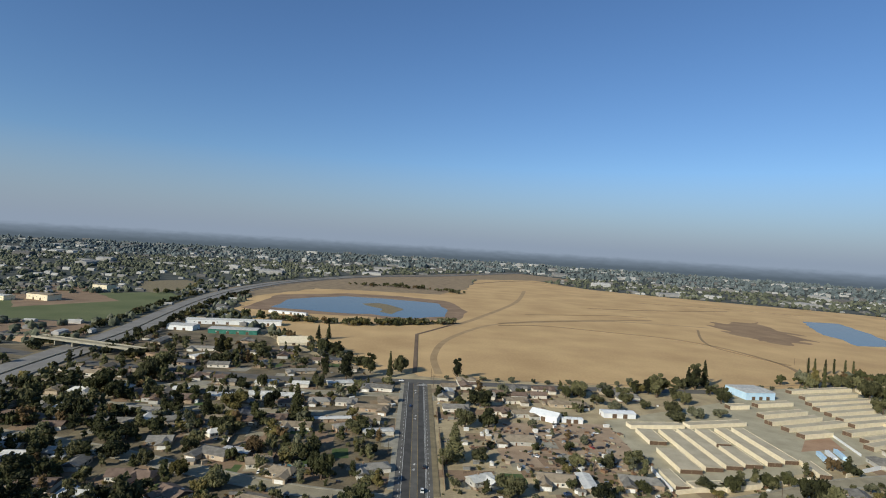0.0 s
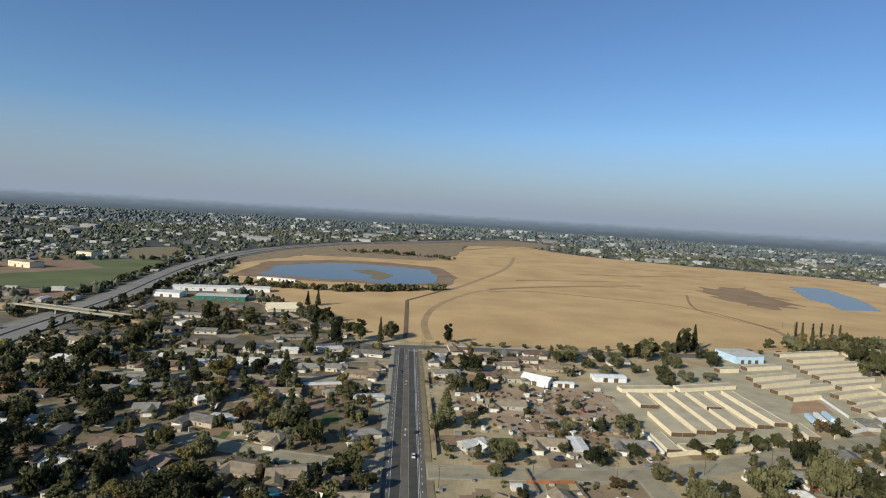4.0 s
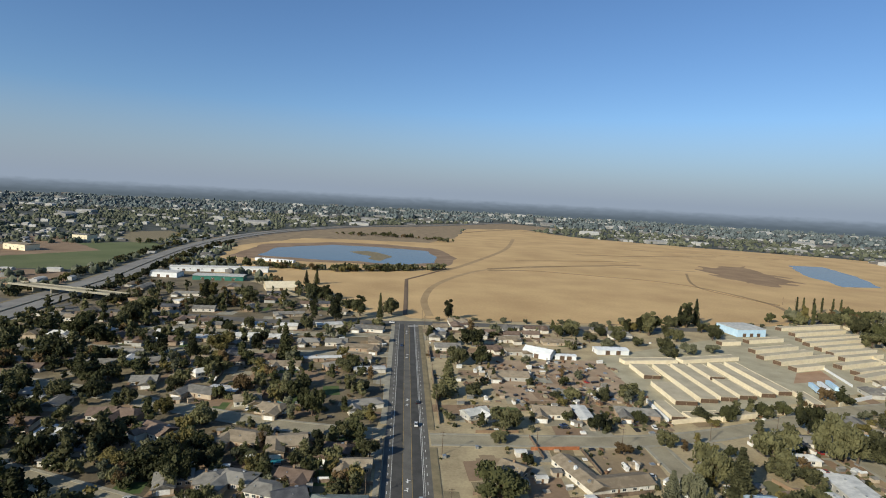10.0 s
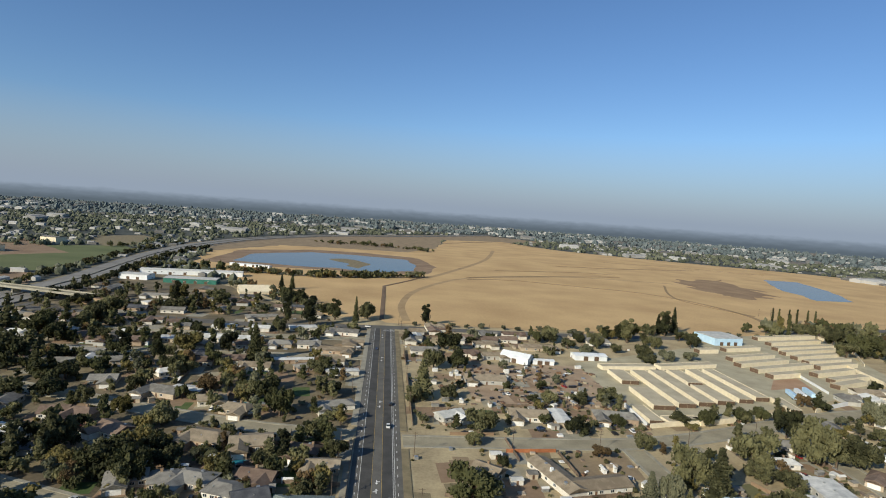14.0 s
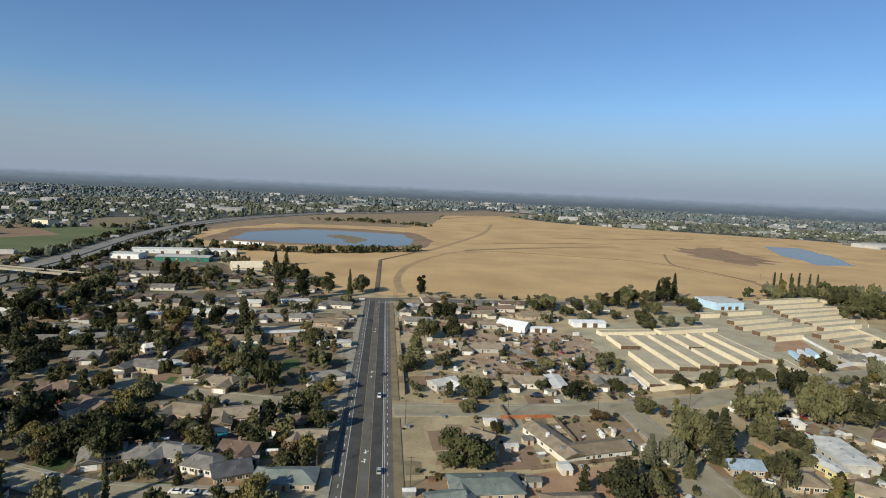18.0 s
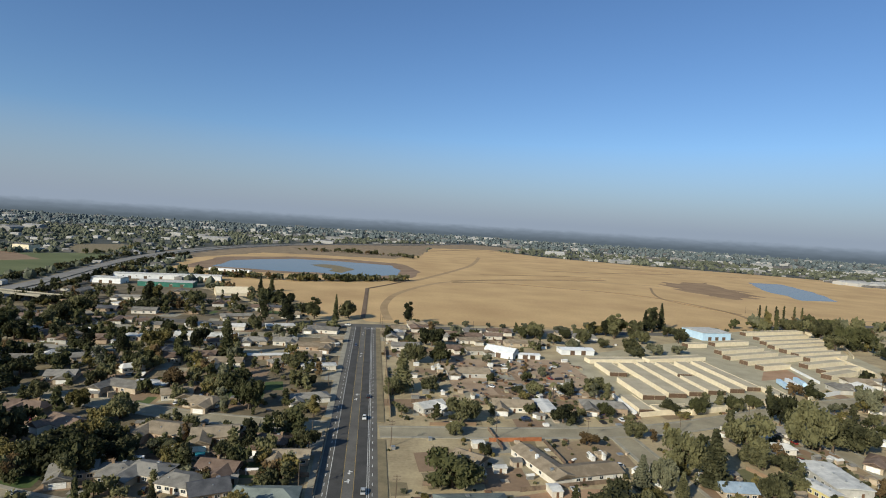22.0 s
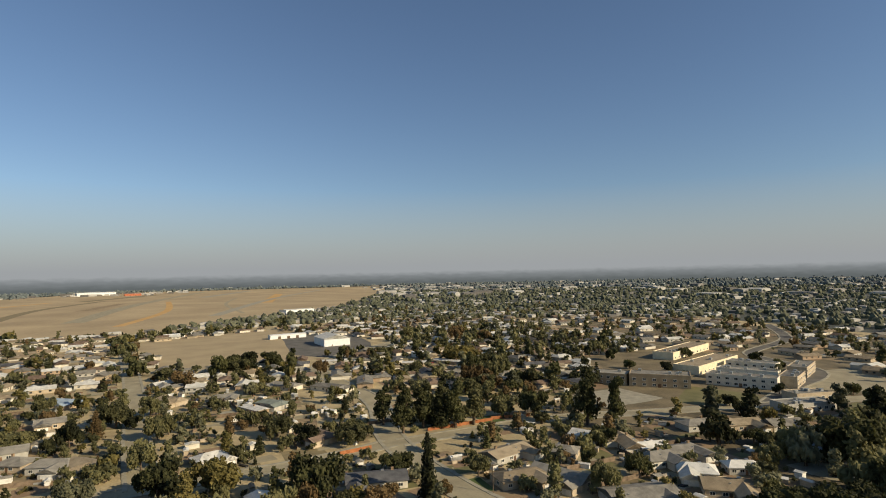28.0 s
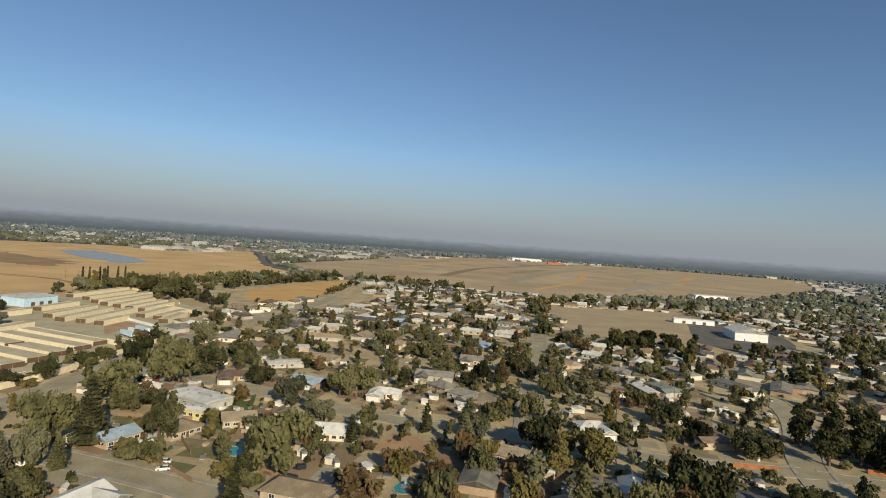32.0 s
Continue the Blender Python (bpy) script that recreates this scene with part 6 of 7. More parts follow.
for y in (390, 330, 280):
    fence(22.5, y, 40, 90, M_FENCE)

# ---- yard clutter ----
def garden_shed(x, y, w, d, rz, wall, roof, label):
    ob = thing("garden_shed", x, y, 0.02, rz, label, "shed", "garden sheds")
    part("wall", mesh("wall", *gable_data(w, d, 2.1, 0.6), wall), ob)
    part("roof", mesh("roof", *roof_data(w, d, 2.09, 0.6, 0.2), roof), ob)
    part("door", DOOR, ob, pose(0, -d / 2, 0) @ Matrix.Scale(0.95, 4))


for x, y, w, d, rz, k in ((166, 134, 2.6, 2.4, 8, 0), (189, 246, 4, 3, 10, 1), (187, 270, 5, 4, 10, 2), (285, 21, 6, 3, 8, 0), (275, 66, 3, 6, 8, 0), (262, 40, 4, 3, 8, 0), (250, 45, 3, 3, 8, 0), (-82, 262, 4, 3, 4, 3), (-33, 212, 3, 3, 4, 1), (62, 222, 5, 3, 4, 0), (70, 228, 4, 4, 4, 1), (78, 205, 4, 6, 4, 0), (64, 196, 5, 4, 4, 2), (58, 246, 5, 4, 4, 0), (154, 218, 4, 4, 8, 1), (198, 175, 6, 4, 8, 1), (-118, 300, 5, 4, 4, 1), (-150, 330, 4, 4, 4, 0), (96, 262 + 20, 4, 3, 4, 2), (172, 150, 4, 4, 8, 1)):
    word, wm = WALLS[k]
    garden_shed(x, y, w, d, rz, wm, ROOFS["w" if k == 0 else "g"], f"small {word} garden shed in a dry yard")


def pool(x, y, r, rz, label):
    ob = thing("swimming_pool", x, y, 0.03, rz, label, "pool", "pools")
    ring = [(r * math.cos(a), r * 0.75 * math.sin(a)) for a in np.linspace(0, 2 * math.pi, 25)[:-1]]
    part("water", mesh("water", [(a, b, 0.10) for a, b in ring], [tuple(range(24))], M_POOL), ob)
    v = [(a * q, b * q, z) for q, z in ((1.0, 0.02), (1.0, 0.18), (1.18, 0.18), (1.18, 0.0)) for a, b in ring]
    f = [(24 * k + i, 24 * k + 24 + i, 24 * k + 24 + (i + 1) % 24, 24 * k + (i + 1) % 24) for k in range(3) for i in range(24)]
    part("coping", mesh("coping", v, f, M_CONCRETE), ob, None, "pale concrete coping")


pool(161, 105, 4.2, 0, "round blue swimming pool with pale coping")
pool(159, 167, 4.5, 70, "dark blue swimming pool with pale coping")
pool(-68, 302, 5.0, 10, "turquoise swimming pool behind a house")
pool(-50, 235, 3.2, 0, "small blue pool in a back yard")


def junk(x, y, seed):
    rj = random.Random(seed)
    ob = thing("junk_pile", x, y, 0.04, rj.uniform(0, 90), "heap of scrap, boxes and boards on bare dirt", "junk", "junk piles")
    for k in range(6):
        s = rj.uniform(0.5, 1.5)
        m = rj.choice((M_STREET, M_METAL, M_DOOR, M_BLACK, M_FENCE, M_BARE, M_FENCE))
        part(rj.choice(("crate", "board", "scrap_box")), box("scrap", m, -s, -s * 0.5, 0, s, s * 0.5, s * rj.uniform(0.4, 1.0)), ob, pose(rj.uniform(-4, 4), rj.uniform(-3, 3), 0, 0, 0, rj.uniform(0, 180)))


for k, (x, y) in enumerate(((82, 357), (92, 350), (98, 362), (108, 352), (82, 339), (116, 378), (128, 372), (140, 366), (100, 338), (118, 342), (132, 346), (66, 350), (58, 360), (140, 262 + 30), (150, 262 + 25), (200, 252), (160, 232), (30, 352), (44, 345), (86, 232), (250, 212), (185, 130), (215, 120))):
    junk(x, y, k)
for x, y, rz, p in ((101, 384, 80, 0), (116, 386, 70, 3), (136, 384, 95, 0), (82, 334, 60, 5), (124, 354, 20, 4), (151, 196, 60, 0), (142, 199, 50, 2), (141, 178, 30, 0), (137, 174, 40, 5), (214, 262, 20, 0), (263, 24, 80, 0), (360, -30, 80, 0), (420, -14, 80, 1), (112, 228, 75, 0), (88, 262 + 16, 90, 2), (128, 285, 0, 2), (131, 290, 10, 3)):
    car(x, y, rz, p, False, 0.08)
ywall = thing("garden_wall", 0, 0, 0, 0, "low pink-tan block wall along a driveway", "wall", "yard walls")
for a, b in (((148, 218), (143, 184)), ((141, 183), (134, 160)), ((150, 176), (160, 190)), ((109, 204), (118, 160)), ((40, 270), (62, 271)), ((166, 226), (176, 200)), ((150, 150), (146, 112))):
    part("wall_run", box("wall_run", M_BARE, 0, -0.12, 0, math.dist(a, b), 0.12, 1.5), ywall, pose(a[0], a[1], 0.03, 0, 0, math.degrees(math.atan2(b[1] - a[1], b[0] - a[0]))))
sheet("paved_lot", [(108, 156), (134, 164), (142, 196), (124, 210), (112, 190)], 0.0935, M_STREET, "pale grey paved lot beside the street", "paving", wobble=2, step=6)
sheet("bare_yard", [(146, 118), (176, 112), (182, 150), (152, 156)], 0.065, M_TRACK, "bare tan back yard", "ground", wobble=2, step=6)
sheet("bare_yard", [(184, 107), (202, 106), (204, 127), (185, 130)], 0.065, M_REDDIRT, "bare red-brown back yard", "ground", wobble=2, step=6)
sheet("bare_yard", [(284, 8), (312, 4), (320, 48), (296, 52)], 0.065, M_TRACK, "bare tan back yard", "ground", wobble=2, step=6)
sheet("lawn", [(173, 182), (190, 186), (218, 203), (208, 206), (190, 197), (174, 191)], 0.092, M_LAWN, "long green lawn along a fence", "lawn", wobble=1.5, step=4)
fence(381, 52, 78, 190, M_DOOR, "dark wooden")

# ---- known trees ----
for x, y, r, h, tone, kd in GARDEN_TREES:
    if near_street(x, y, -2.4):
        x += 6 if x > 5.5 else -6
    tree(x, y, r * 1.05, max(h * 1.12, 1.45 * r), "tall" if kd == "conifer" and r > 5 and y > 400 else {"tall": "tall2"}.get(kd, kd) or None, tone)
for x, y, r, h in TREES:
    if near_street(x, y, -1.0) or math.hypot(x, y - 30) < 45:
        x += 5
    tree(x, y, min(r, 10) * 1.05, max(3.0, min(26, h - 0.45 * r)))
for x, y, r, h, kd in ((-107, 706, 5, 22, "conifer"), (-119, 702, 5, 20, "conifer"), (300, 548, 6, 30, "conifer"), (282, 545, 6, 22, "conifer")):
    tree(x, y, r, h, kd, 0)
for x, y, r, h in ((215, -203, 4, 8), (232, -214, 4.5, 8), (300, -246, 5, 9), (330, -258, 5, 10), (357, -246, 5, 9), (241, -264, 4, 8), (380, -325, 6, 11), (302, -340, 5, 10), (332, -352, 6, 11), (221, -300, 5, 9), (400, -262, 6, 12), (505, 34, 8, 17)):
    tree(x, y, r, h, None, 0)
for x, y, h in ((-13, 283, 9), (112, 312, 10), (-60, 230, 8), (270, -300, 12), (330, -20, 12)):
    palm(x, y, h)
for x in range(30, 420, 17):
    tree(x + (x * 13) % 7, 525 + (x > 150) * (x - 150) * 0.1, 2.6 + (x % 5) * 0.35, 4.6 + (x % 3), "broad2", 4)

# ---- vehicles and poles ----
for x, y, rz, p, big in ((11.6, 309, 0, 2, False), (10.2, 277, 0, 0, True), (11, 205, 0, 1, False), (-60, 288, 80, 0, True), (-53, 192.5, 85, 5, False), (-47.5, 192, 85, 0, False), (-42, 191.5, 85, 1, False), (-97, 203, 60, 1, False), (-8, 508, 90, 0, True), (1.5, 430, 180, 3, False)):
    car(x, y, rz, p, big, 0.12)
for y in (150, 195, 245, 300, 350, 400, 450, 495):
    pole(21.5, y, 11)
for x in (68, 110, 160, 205):
    pole(x, 256 + max(0, x - 126) * 0.3, 10, 0)
for x, y in ((497, 697), (510, 692), (-10.5, 205), (-10.5, 246), (-10.5, 330), (171, -37), (100, 497), (180, 500), (260, 507), (20, 523)):
    pole(x, y, 10, 90)

# ---- the rest of the neighbourhood: rows of houses and yard trees along the streets ----
rnd = random.Random(11)
SCHOOL = [(210, -196), (262, -150), (305, -180), (425, -250), (430, -345), (300, -420), (200, -320)]
FRONT = [(430, 345), (640, 325), (730, 430), (505, 380)]
HALLS = [(-335, 665), (-165, 660), (-165, 830), (-335, 800)]
TENT = [(-170, 640), (-118, 620), (-112, 690), (-165, 695)]
LOT = [(560, -20), (556, -105), (620, -130), (690, -110), (770, -60), (760, 0), (640, -10)]
SALVAGE = [(60, 312), (158, 312), (158, 405), (60, 400)]
KEEP_OUT = [LOT, HALLS, TENT, FRONT, STOR, FIELD, AIRFIELD, ORANGE, GREYFIELD, GREEN, SCHOOL]


def free_spot(x, y, margin, houses=True):
    if near_street(x, y, margin) or any(inside(x, y, p) for p in KEEP_OUT):
        return False
    return not houses or all((x - a) ** 2 + (y - b) ** 2 > (r + margin) ** 2 for a, b, r in TAKEN)


def known_plot(x, y):
    return any(inside(x, y, p) for p in KNOWN_PLOTS)


lots = 0


def plain_house(x, y, w, rz, col):
    """A house of the rows further back: walls, roof, a wing, windows and a door."""
    rh = random.Random(int(x * 7919 + y * 104729))
    d, h, rise, hip = rh.uniform(8.5, 11), rh.uniform(2.6, 3.1), rh.uniform(1.4, 2.2), rh.choice((0, 0, 0.7))
    word, wall = WALLS[rh.choice((0, 0, 0, 1, 2, 3))]
    ob = thing("house", x, y, 0.02, rz + rh.uniform(-3, 3), f"low house with {ROOF_WORDS[col]} roof and {word} walls", "house", "neighbourhood houses")
    part("wall", mesh("wall", *(box_data(-w / 2, -d / 2, 0, w / 2, d / 2, h) if hip else gable_data(w, d, h, rise)), wall), ob)
    part("roof", mesh("roof", *roof_data(w, d, h - 0.02, rise, 0.55, hip), ROOFS[col]), ob)
    if w > 14:
        wing = part("wing", mesh("wing", *gable_data(d, 6.5, h, rise * 0.8), wall), ob, pose(w / 2 - 3.6, -d * 0.6, -0.01, 0, 0, 90))
        part("wing_roof", mesh("wing_roof", *roof_data(d, 6.5, h - 0.03, rise * 0.8, 0.5), ROOFS[col]), wing)
    for u, s in ((-0.3, -1), (0.3, 1)):
        win = part("window", WIN_FRAME, ob, pose(u * w, s * d / 2, 1.55, 0, 0, 0 if s < 0 else 180))
        part("pane", WIN_PANE, win)
    part("door", DOOR, ob, pose(-0.05 * w, -d / 2, 0), "brown front door")
    TAKEN.append((x, y, max(w, d) * 0.62))


ZONES = [(-330, -10, 60, 500, 200), (22, 145, 110, 500, 26), (240, 900, -330, 400, 430), (-320, -60, 525, 690, 16), (130, 240, -330, 130, 26), (10, 108, -300, -60, 40), (-650, -340, 60, 520, 90), (520, 1150, -640, -180, 150), (140, 520, -640, -330, 90)]
for x0, x1, y0, y1, n in ZONES:
    done = 0
    for _ in range(n * 14):
        x, y = rnd.uniform(x0, x1), rnd.uniform(y0, y1)
        if done < n and not known_plot(x, y) and inside(x, y, NEARLAND) and free_spot(x, y, 7):
            if inside(x, y, SALVAGE):
                continue
            wd, rz, col = rnd.uniform(12, 20), rnd.choice((0, 0, 90)) + (4 if x < 160 else rnd.choice((10, -8))), rnd.choice("tttbbgggwwwwd" if x > 240 else "ttbbgggwwd")
            if math.hypot(x, y - 40) < 520 and lots < (110 if x < 0 else 215):
                lots += 1
                plain_house(x, y, wd, rz, col)
            else:
                stuff_house(x, y, wd, rz, col)
            done += 1
hm = mesh("neighbourhood_houses", HOUSE_STUFF["v"], HOUSE_STUFF["f"], *STUFF_MATS)
hm.polygons.foreach_set("material_index", HOUSE_STUFF["m"])
tagged(new("neighbourhood_houses", hm), "many low shingle-roofed houses further off along the streets", "houses", kind="stuff")

# the salvage yard's scrap
SCRAP = {"v": [], "f": [], "m": []}
for k in range(120):
    x, y = rnd.uniform(62, 154), rnd.uniform(314, 402)
    if all((x - a) ** 2 + (y - b) ** 2 > (c * 0.8) ** 2 for a, b, c in TAKEN):
        w, d, h = rnd.uniform(0.5, 2.6), rnd.uniform(0.4, 1.4), rnd.uniform(0.3, 1.6)
        add_stuff(SCRAP, box_data(-w, -d, 0, w, d, h), pose(x, y, 0.06, 0, 0, rnd.uniform(0, 180)), rnd.choice((0, 1, 2, 3, 3, 3, 4, 4, 2)))
scm = mesh("scrap", SCRAP["v"], SCRAP["f"], M_STREET, M_METAL, M_DOOR, M_FENCE, M_BLACK, M_CONCRETE)
scm.polygons.foreach_set("material_index", SCRAP["m"])
tagged(new("scrap", scm), "scattered scrap, boards and boxes on the bare salvage yard", "scrap", kind="stuff")

# yard patches: dry lawns, dirt, drives and slabs round the houses
PATCH = {"v": [], "f": [], "m": []}
PATCH_MATS = [M_DRYLAWN, M_BARE, M_CONCRETE, M_LAWN, M_TRACK, M_STREET, M_DULLLAWN]
level = 0
for a, b, c in TAKEN:
    for k in range(7 if known_plot(a, b) else 3):
        x, y = a + rnd.uniform(-1.9, 1.9) * c, b + rnd.uniform(-1.9, 1.9) * c
        if free_spot(x, y, -2.0, False):
            w, d = rnd.uniform(3, 9), rnd.uniform(3, 10)
            level += 1
            z = 0.0303 + 0.0007 * (level % 83)
            v = [(-w, -d, z), (w * rnd.uniform(0.7, 1), -d, z), (w, d * rnd.uniform(0.7, 1), z), (-w * rnd.uniform(0.7, 1), d, z)]
            add_stuff(PATCH, (v, [(0, 1, 2, 3)]), pose(x, y, 0, 0, 0, 4 + rnd.uniform(-6, 6)), rnd.choice((0, 0, 0, 1, 1, 1, 2, 1 if x > 20 else 3, 4, 5)))
rq = random.Random(77)
EAST_YARDS = [p for p in ((rq.uniform(95, 470), rq.uniform(-330, 290)) for _ in range(900)) if known_plot(*p) and free_spot(*p, 2.0, False)]
for x, y in EAST_YARDS:
    w, d = rq.uniform(2.5, 7), rq.uniform(3, 8)
    level += 1
    z = 0.0303 + 0.0007 * (level % 83)
    v = [(-w, -d, z), (w * rq.uniform(0.7, 1), -d, z), (w, d * rq.uniform(0.7, 1), z), (-w * rq.uniform(0.7, 1), d, z)]
    add_stuff(PATCH, (v, [(0, 1, 2, 3)]), pose(x, y, 0, 0, 0, 10 + rq.uniform(-8, 8)), rq.choice((0, 1, 1, 4, 5, 5, 6, 6, 6)))
pm = mesh("yard_ground", PATCH["v"], PATCH["f"], *PATCH_MATS)
pm.polygons.foreach_set("material_index", PATCH["m"])
tagged(new("yard_ground", pm), "dry lawns, dirt and concrete slabs round the houses", "ground", kind="stuff")

GROVES = [(-330, -14, 70, 505, 700), (-120, -14, 160, 330, 50), (-330, -70, 330, 520, 50), (132, 430, -20, 335, 400), (132, 430, -130, -20, 150), (-150, -14, 150, 262, 60), (60, 150, 110, 205, 12), (24, 150, 262, 505, 60), (235, 905, -330, 420, 950), (-330, -60, 525, 860, 140), (-330, -150, 380, 560, 50), (140, 240, -330, 130, 60), (0, 135, -320, -50, 110), (480, 900, 530, 640, 110), (480, 640, 560, 640, 30), (-680, -340, 60, 560, 200), (520, 1200, -640, -150, 480), (120, 560, -640, -300, 320), (420, 640, -330, -140, 110), (262, 330, -180, -120, 14)]
for x0, x1, y0, y1, n in GROVES:
    spots = []
    for _ in range(n * 8):
        x, y = rnd.uniform(x0, x1), rnd.uniform(y0, y1)
        r = rnd.choice((2.0, 2.8, 3.4, 4.0, 4.6, 5.4, 6.0))
        if known_plot(x, y):
            if rnd.random() > 0.9:
                continue
            r *= 0.72 if x > 130 else 0.78 if x < 0 else 0.62
        elif x > 300 or x < -20:
            r *= 0.82
        if len(spots) < n and free_spot(x, y, 0.5, False) and all((x - a) ** 2 + (y - b) ** 2 > (c * 0.52 + r * 0.35) ** 2 for a, b, c in TAKEN):
            spots.append((x, y, r, r * rnd.choice((1.5, 1.8, 2.1, 2.4, 2.9, 3.3))))
    tones = (0, 1, 1, 1, 1, 1, 4, 4, 2, 3) if x0 > 100 else (0, 0, 0, 0, 1, 1, 1, 1, 1, 4, 2, 3)
    grove("yard_trees", spots, "mixed green and russet yard trees further off among the roofs", tones)
DENSE = [(-190, -96, 110, 262, 60), (-330, -170, 120, 430, 150), (-90, -30, 110, 156, 20), (95, 160, -260, -115, 45), (160, 215, -260, -150, 14), (250, 420, -160, -105, 10), (380, 640, -170, 10, 30), (420, 700, -330, -170, 60), (290, 345, -130, -60, 5)]
for x0, x1, y0, y1, n in DENSE:
    spots = []
    for _ in range(n * 6):
        x, y, r = rnd.uniform(x0, x1), rnd.uniform(y0, y1), rnd.uniform(3.6, 7.0)
        if len(spots) < n and (x < -118 or y < -140 or not known_plot(x, y)) and free_spot(x, y, 0.0, False) and all((x - a) ** 2 + (y - b) ** 2 > (c * 0.45 + r * 0.3) ** 2 for a, b, c in TAKEN):
            spots.append((x, y, r, r * rnd.uniform(2.0, 3.2)))
    grove("dark_trees", spots, "dense dark green trees standing close between the houses", (0, 0, 0, 0, 1, 1) if x0 < 0 else (0, 0, 1, 1, 1, 4))
# Dark sheets that paint tree shade onto the ground of the densest gardens.
for pts, m, lab in (([(-300, 100), (-95, 120), (-92, 235), (-190, 262), (-330, 300)], M_SHADESOIL, "garden soil with the shade of dense trees painted dark"), ([(95, -105), (215, -110), (230, -180), (205, -300), (80, -300)], M_SHADESOIL, "garden soil with garden shade painted into its colour")):
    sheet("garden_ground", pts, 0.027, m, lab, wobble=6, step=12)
# rows of trees along the pond, the freeway and the edges of the fields
LINES = [
    ([(452, 425), (455, 470), (470, 520), (510, 600)], 36, 6, 12),
    ([(-190, 842), (-115, 838), (-61, 846), (60, 905)], 120, 5.5, 9),
    ([(-175, 1560), (-51, 1575), (130, 1480)], 60, 6, 20),
    ([(-175, 705), (-110, 640), (-45, 560)], 30, 6, 12),
    ([(-312, 560), (-318, 700), (-340, 870), (-355, 980), (-358, 1200)], 120, 5, 8),
    ([(-376, 560), (-388, 690), (-405, 820), (-430, 1050), (-440, 1300)], 110, 4.5, 6),
    ([(-330, 860), (-250, 850), (-180, 845)], 40, 6, 10),
    ([(430, 575), (520, 600), (700, 600), (890, 560)], 80, 7, 22),
    ([(520, 520), (640, 535), (870, 535)], 60, 6, 8),
    ([(640, 415), (720, 445), (860, 490)], 14, 5, 8),
    ([(760, 175), (830, 140), (930, 0), (1000, -40)], 50, 6, 10),
    ([(905, 330), (905, 420), (880, 500)], 40, 7, 12),
    ([(505, 118), (640, 148), (760, 176)], 30, 6, 6),
    ([(-500, 1105), (-475, 1180), (-515, 1360)], 50, 5, 5),
    ([(-760, 900), (-640, 1020), (-600, 1100)], 24, 4, 4),
]
for pts, n, r, side in LINES:
    line = smooth_line(pts, 6)
    spots = []
    for _ in range(n):
        x, y = line[rnd.randrange(len(line))]
        q = r * rnd.uniform(0.55, 1.2)
        spots.append((x + rnd.gauss(0, side / 2), y + rnd.gauss(0, side / 2), q, q * rnd.uniform(1.5, 2.5)))
    grove("tree_belt", spots, "belt of dark green trees along the edge of open land")
for k, (a, b, c) in enumerate(list(TAKEN)[:190]):
    if k % 2 == 0 and free_spot(a, b + c + 4, 2, False):
        fence(a - c, b + c + rnd.uniform(2, 5), rnd.choice((12, 18, 24)), rnd.choice((4, 94)), M_FENCE)
    if k % 4 == 0 and free_spot(a + 3, b - c - 2, -1.5, False):
        car(a + 3, b - c - 2, rnd.choice((4, 94, 184)), rnd.randrange(6), False, 0.04)

for x, y in ((482, 650), (488, 647), (499, 644), (515, 651), (526, 647), (533, 643)):
    tree(x, y, 2.6, 20, "cypress", 0)

# shrubs, low sheds, patio roofs and stored things in the yards
SHRUB = [(np.array(d[0]), np.array(d[1])) for d in (crown_data(random.Random(s_), 1.2, 1, 0, 16, [(0, 0, 0.45, 0.5), (0.4, 0.2, 0.35, 0.4), (-0.3, 0.3, 0.35, 0.42)], 0.8, (0.2, 0.36)) for s_ in (61, 62, 63))]
sv, sf, sm, base = [], [], [], 0
CLUTTER = {"v": [], "f": [], "m": []}
CLUTTER_MATS = [M_FRAME, M_METAL, M_DOOR, M_FENCE, ROOFS["g"], ROOFS["t"], ROOFS["w"], WALLS[1][1], M_BLACK]
for a, b, c in list(TAKEN) + [(rnd.uniform(20, 250), rnd.uniform(95, 420), 7) for _ in range(110)] + [(x, y, 6) for x, y in EAST_YARDS[::2]]:
    if math.hypot(a, b - 40) > 520:
        continue
    for k in range(4):
        x, y, r = a + rnd.uniform(-1.7, 1.7) * c, b + rnd.uniform(-1.7, 1.7) * c, rnd.uniform(0.7, 1.9)
        if free_spot(x, y, 0, False) and all((x - p) ** 2 + (y - q) ** 2 > (w * 0.8) ** 2 for p, q, w in TAKEN):
            v, f = SHRUB[rnd.randrange(3)]
            sv.append(v * (r, r, r * rnd.uniform(0.8, 1.5)) + (x, y, 0))
            sf.append(f + base)
            sm += [rnd.choice((0, 0, 1, 1, 1, 2, 3, 4))] * len(f)
            base += len(v)
    for k in range(3):
        x, y = a + rnd.uniform(-1.6, 1.6) * c, b + rnd.uniform(-1.6, 1.6) * c
        if not free_spot(x, y, 0, False) or any((x - p) ** 2 + (y - q) ** 2 < (w * 0.8) ** 2 for p, q, w in TAKEN):
            continue
        w, d, h = rnd.uniform(1.2, 4.5), rnd.uniform(1.0, 3.0), rnd.uniform(0.6, 2.2)
        at = pose(x, y, 0.02, 0, 0, rnd.choice((4, 94, 10, 40)))
        if w > 2.4 and h > 1.4:
            add_stuff(CLUTTER, gable_data(w, d, h, 0.5), at, rnd.choice((0, 0, 1, 7)))
            add_stuff(CLUTTER, roof_data(w, d, h - 0.01, 0.5, 0.2), at, rnd.choice((4, 5, 6, 6)))
        else:
            add_stuff(CLUTTER, box_data(-w / 2, -d / 2, 0, w / 2, d / 2, h * 0.6), at, rnd.choice((0, 1, 1, 2, 3, 3, 8, 7, 7)))
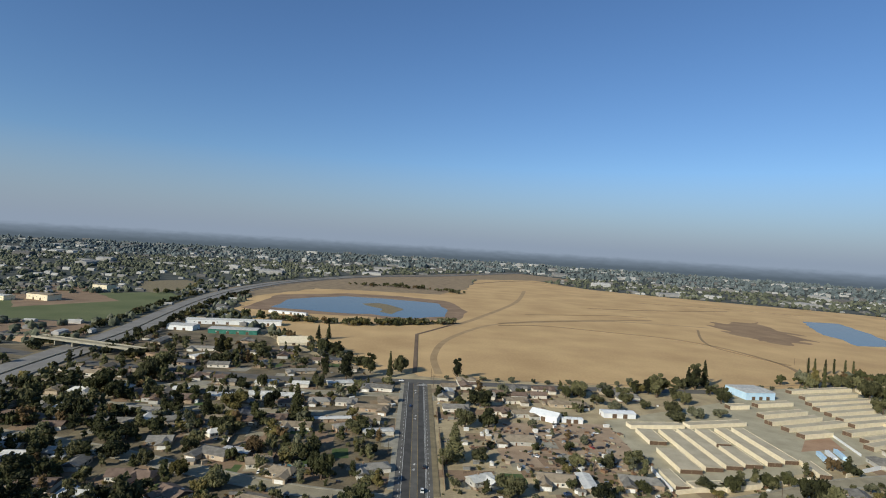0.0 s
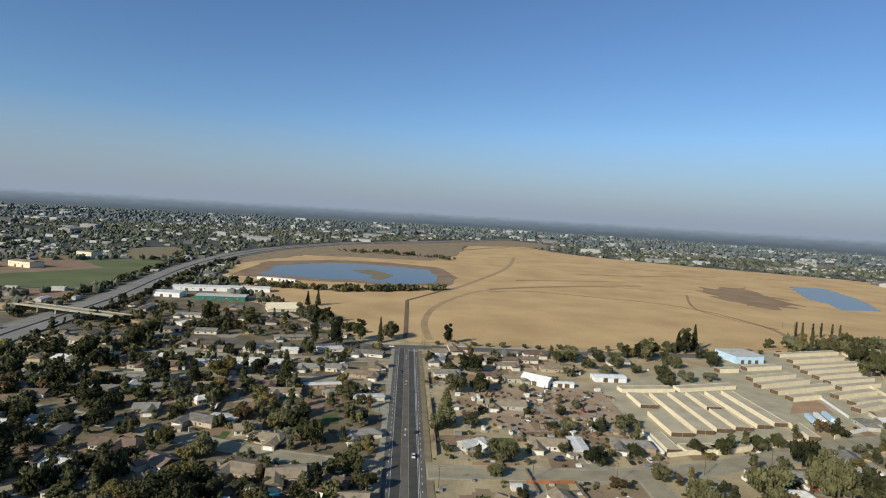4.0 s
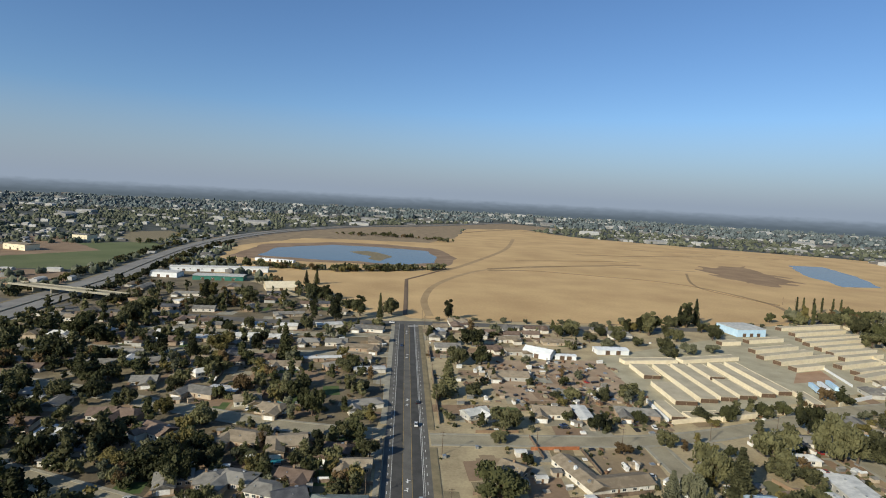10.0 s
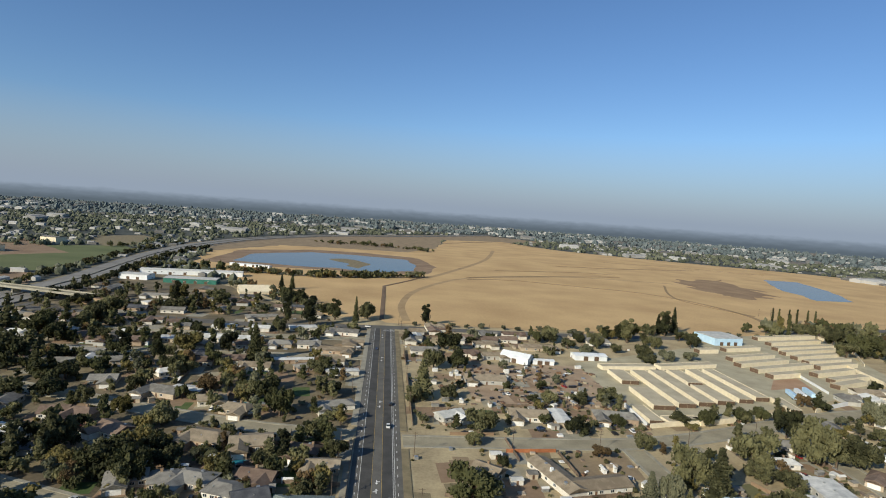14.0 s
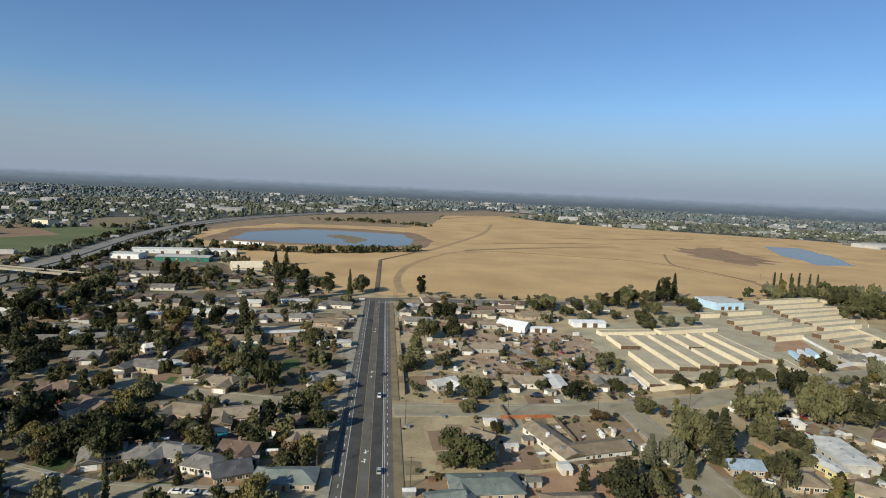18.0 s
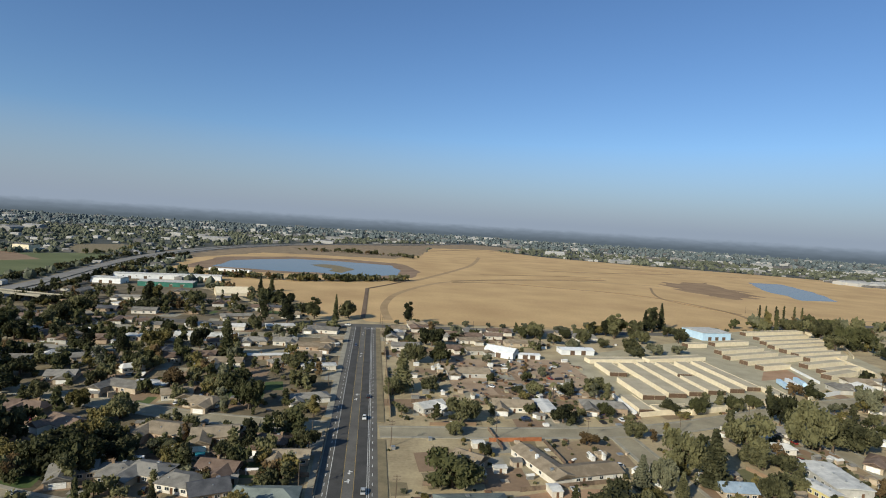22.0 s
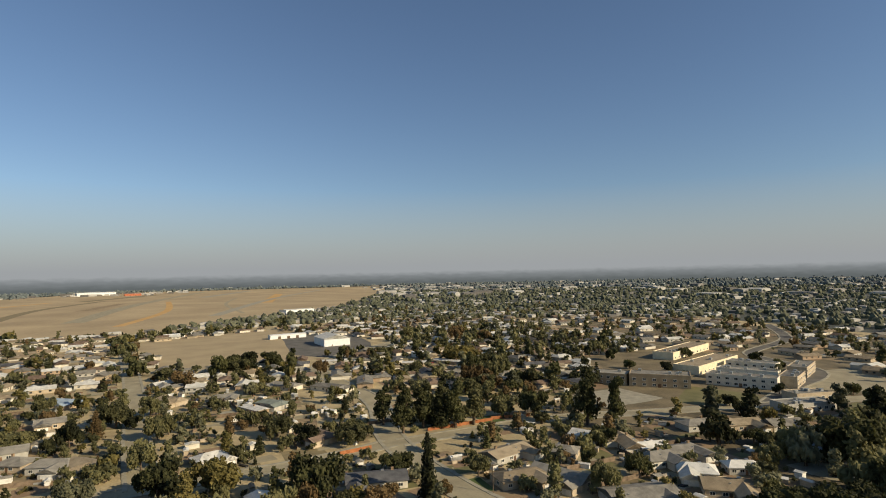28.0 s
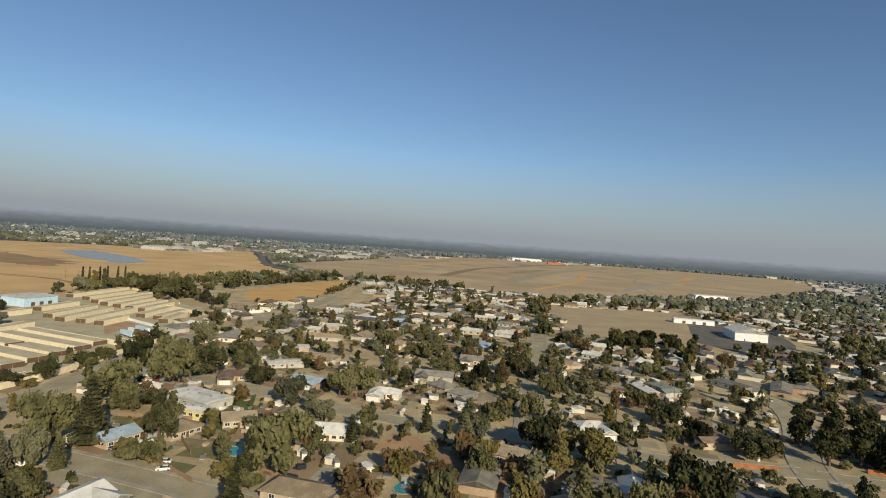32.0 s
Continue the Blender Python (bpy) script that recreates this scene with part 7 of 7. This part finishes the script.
me = mesh("yard_shrubs", np.concatenate(sv).tolist(), np.concatenate(sf).tolist(), *[m for _, m in LEAVES])
me.polygons.foreach_set("material_index", sm)
tagged(new("yard_shrubs", me), "small rounded shrubs and hedges round the houses", "shrubs", kind="stuff")
me = mesh("yard_clutter", CLUTTER["v"], CLUTTER["f"], *CLUTTER_MATS)
me.polygons.foreach_set("material_index", CLUTTER["m"])
tagged(new("yard_clutter", me), "small sheds, boxes and stored things in the back yards", "clutter", kind="stuff")

# ---- distance: suburbs of trees and roofs out to the horizon ----
ICO = [(0, 0, 1), (0.89, 0, 0.45), (0.28, 0.85, 0.45), (-0.72, 0.53, 0.45), (-0.72, -0.53, 0.45), (0.28, -0.85, 0.45), (0.72, 0.53, -0.35), (-0.28, 0.85, -0.35), (-0.89, 0, -0.35), (-0.28, -0.85, -0.35), (0.72, -0.53, -0.35)]
ICO_F = [(0, 1, 2), (0, 2, 3), (0, 3, 4), (0, 4, 5), (0, 5, 1), (1, 6, 2), (2, 7, 3), (3, 8, 4), (4, 9, 5), (5, 10, 1), (6, 7, 2), (7, 8, 3), (8, 9, 4), (9, 10, 5), (10, 6, 1)]
WET = [OVAL, VERGE, FIELD, AIRFIELD, ORANGE, GREYFIELD, GREEN, POND, STOR]
fr = np.random.RandomState(5)


def far_spots(n, r0, r1, near_too=False):
    out = []
    while len(out) < n:
        a, q = fr.uniform(0, 2 * math.pi), math.sqrt(fr.uniform(r0 * r0, r1 * r1))
        x, y = q * math.cos(a), q * math.sin(a)
        if math.atan2(x, y) < -1.2 or math.atan2(x, y) > 2.75 and q > 900:
            if fr.rand() < 0.85:
                continue
        if any(inside(x, y, p) for p in WET) or inside(x, y, NEARLAND) and q < 950:
            continue
        if near_street(x, y, 10):
            continue
        out.append((x, y))
    return out


def far_canopy(name, spots, size, blobs, m=None):
    base, tri = np.array(ICO), np.array(ICO_F)
    vs, fs, k = [], [], 0
    for x, y in spots:
        s = fr.uniform(*size)
        for _ in range(blobs):
            o = fr.normal(0, 0.5, 3) * s * (1, 1, 0.3)
            q = base * (s * fr.uniform(0.6, 1.0) * (1 + fr.uniform(-0.3, 0.3, (11, 1)))) * (1, 1, fr.uniform(0.7, 1.4)) + (x + o[0], y + o[1], s * 0.33 + abs(o[2]))
            vs.append(q)
            fs.append(tri + k)
            k += 11
    return tagged(new(name, mesh(name, np.concatenate(vs).tolist(), np.concatenate(fs).tolist(), m or M_FARWOOD)), "green tree canopy of the far suburbs, paled in colour for haze", "trees", kind="stuff")


def far_roofs(name, spots, size, tall):
    vs, fs = [], []
    for x, y in spots:
        w, d, h = fr.uniform(*size), fr.uniform(*size) * 0.6, fr.uniform(2.8, tall)
        a = fr.choice((0.05, 1.62))
        c, s = math.cos(a), math.sin(a)
        v, f = merged(gable_data(w, d, h, h * 0.35))
        b = len(vs)
        vs += [(x + p[0] * c - p[1] * s, y + p[0] * s + p[1] * c, p[2]) for p in v]
        fs += [tuple(i + b for i in q) for q in f]
    return tagged(new(name, mesh(name, vs, fs, M_FARROOF)), "pale and grey roofs of the far suburbs", "buildings", kind="stuff")


far_canopy("far_woods", far_spots(3800, 560, 1500), (3.4, 6.8), 2)
far_canopy("far_woods", far_spots(6500, 1500, 2700), (4, 8.5), 2)
far_canopy("far_woods", far_spots(9000, 2700, 4620), (7, 15), 1, M_HAZETINTWOOD)
far_roofs("far_houses", far_spots(1500, 560, 1500), (10, 18), 4)
far_roofs("far_houses", far_spots(1500, 1500, 3000), (12, 26), 6)
far_roofs("far_sheds", far_spots(760, 1800, 4600), (22, 80), 13)


def band(n, x0, x1, y0, y1):
    return [(fr.uniform(x0, x1), fr.uniform(y0, y1)) for _ in range(n)]


far_canopy("far_woods", band(420, 4300, 4560, -1500, 1100) + band(160, 3300, 4200, 1020, 1500), (7, 15), 1, M_HAZETINTWOOD)
far_roofs("airport_halls", band(90, 2700, 3900, -1650, -800), (25, 80), 12)
far_roofs("works_sheds", band(110, 1550, 2900, 1000, 1420) + band(40, 1250, 1500, 1290, 1420), (22, 70), 9)
far_roofs("airfield_sheds", band(40, 3400, 4200, 300, 1100) + band(25, 2000, 2500, -700, -560) + band(50, 2000, 3200, -1200, -700), (20, 70), 9)
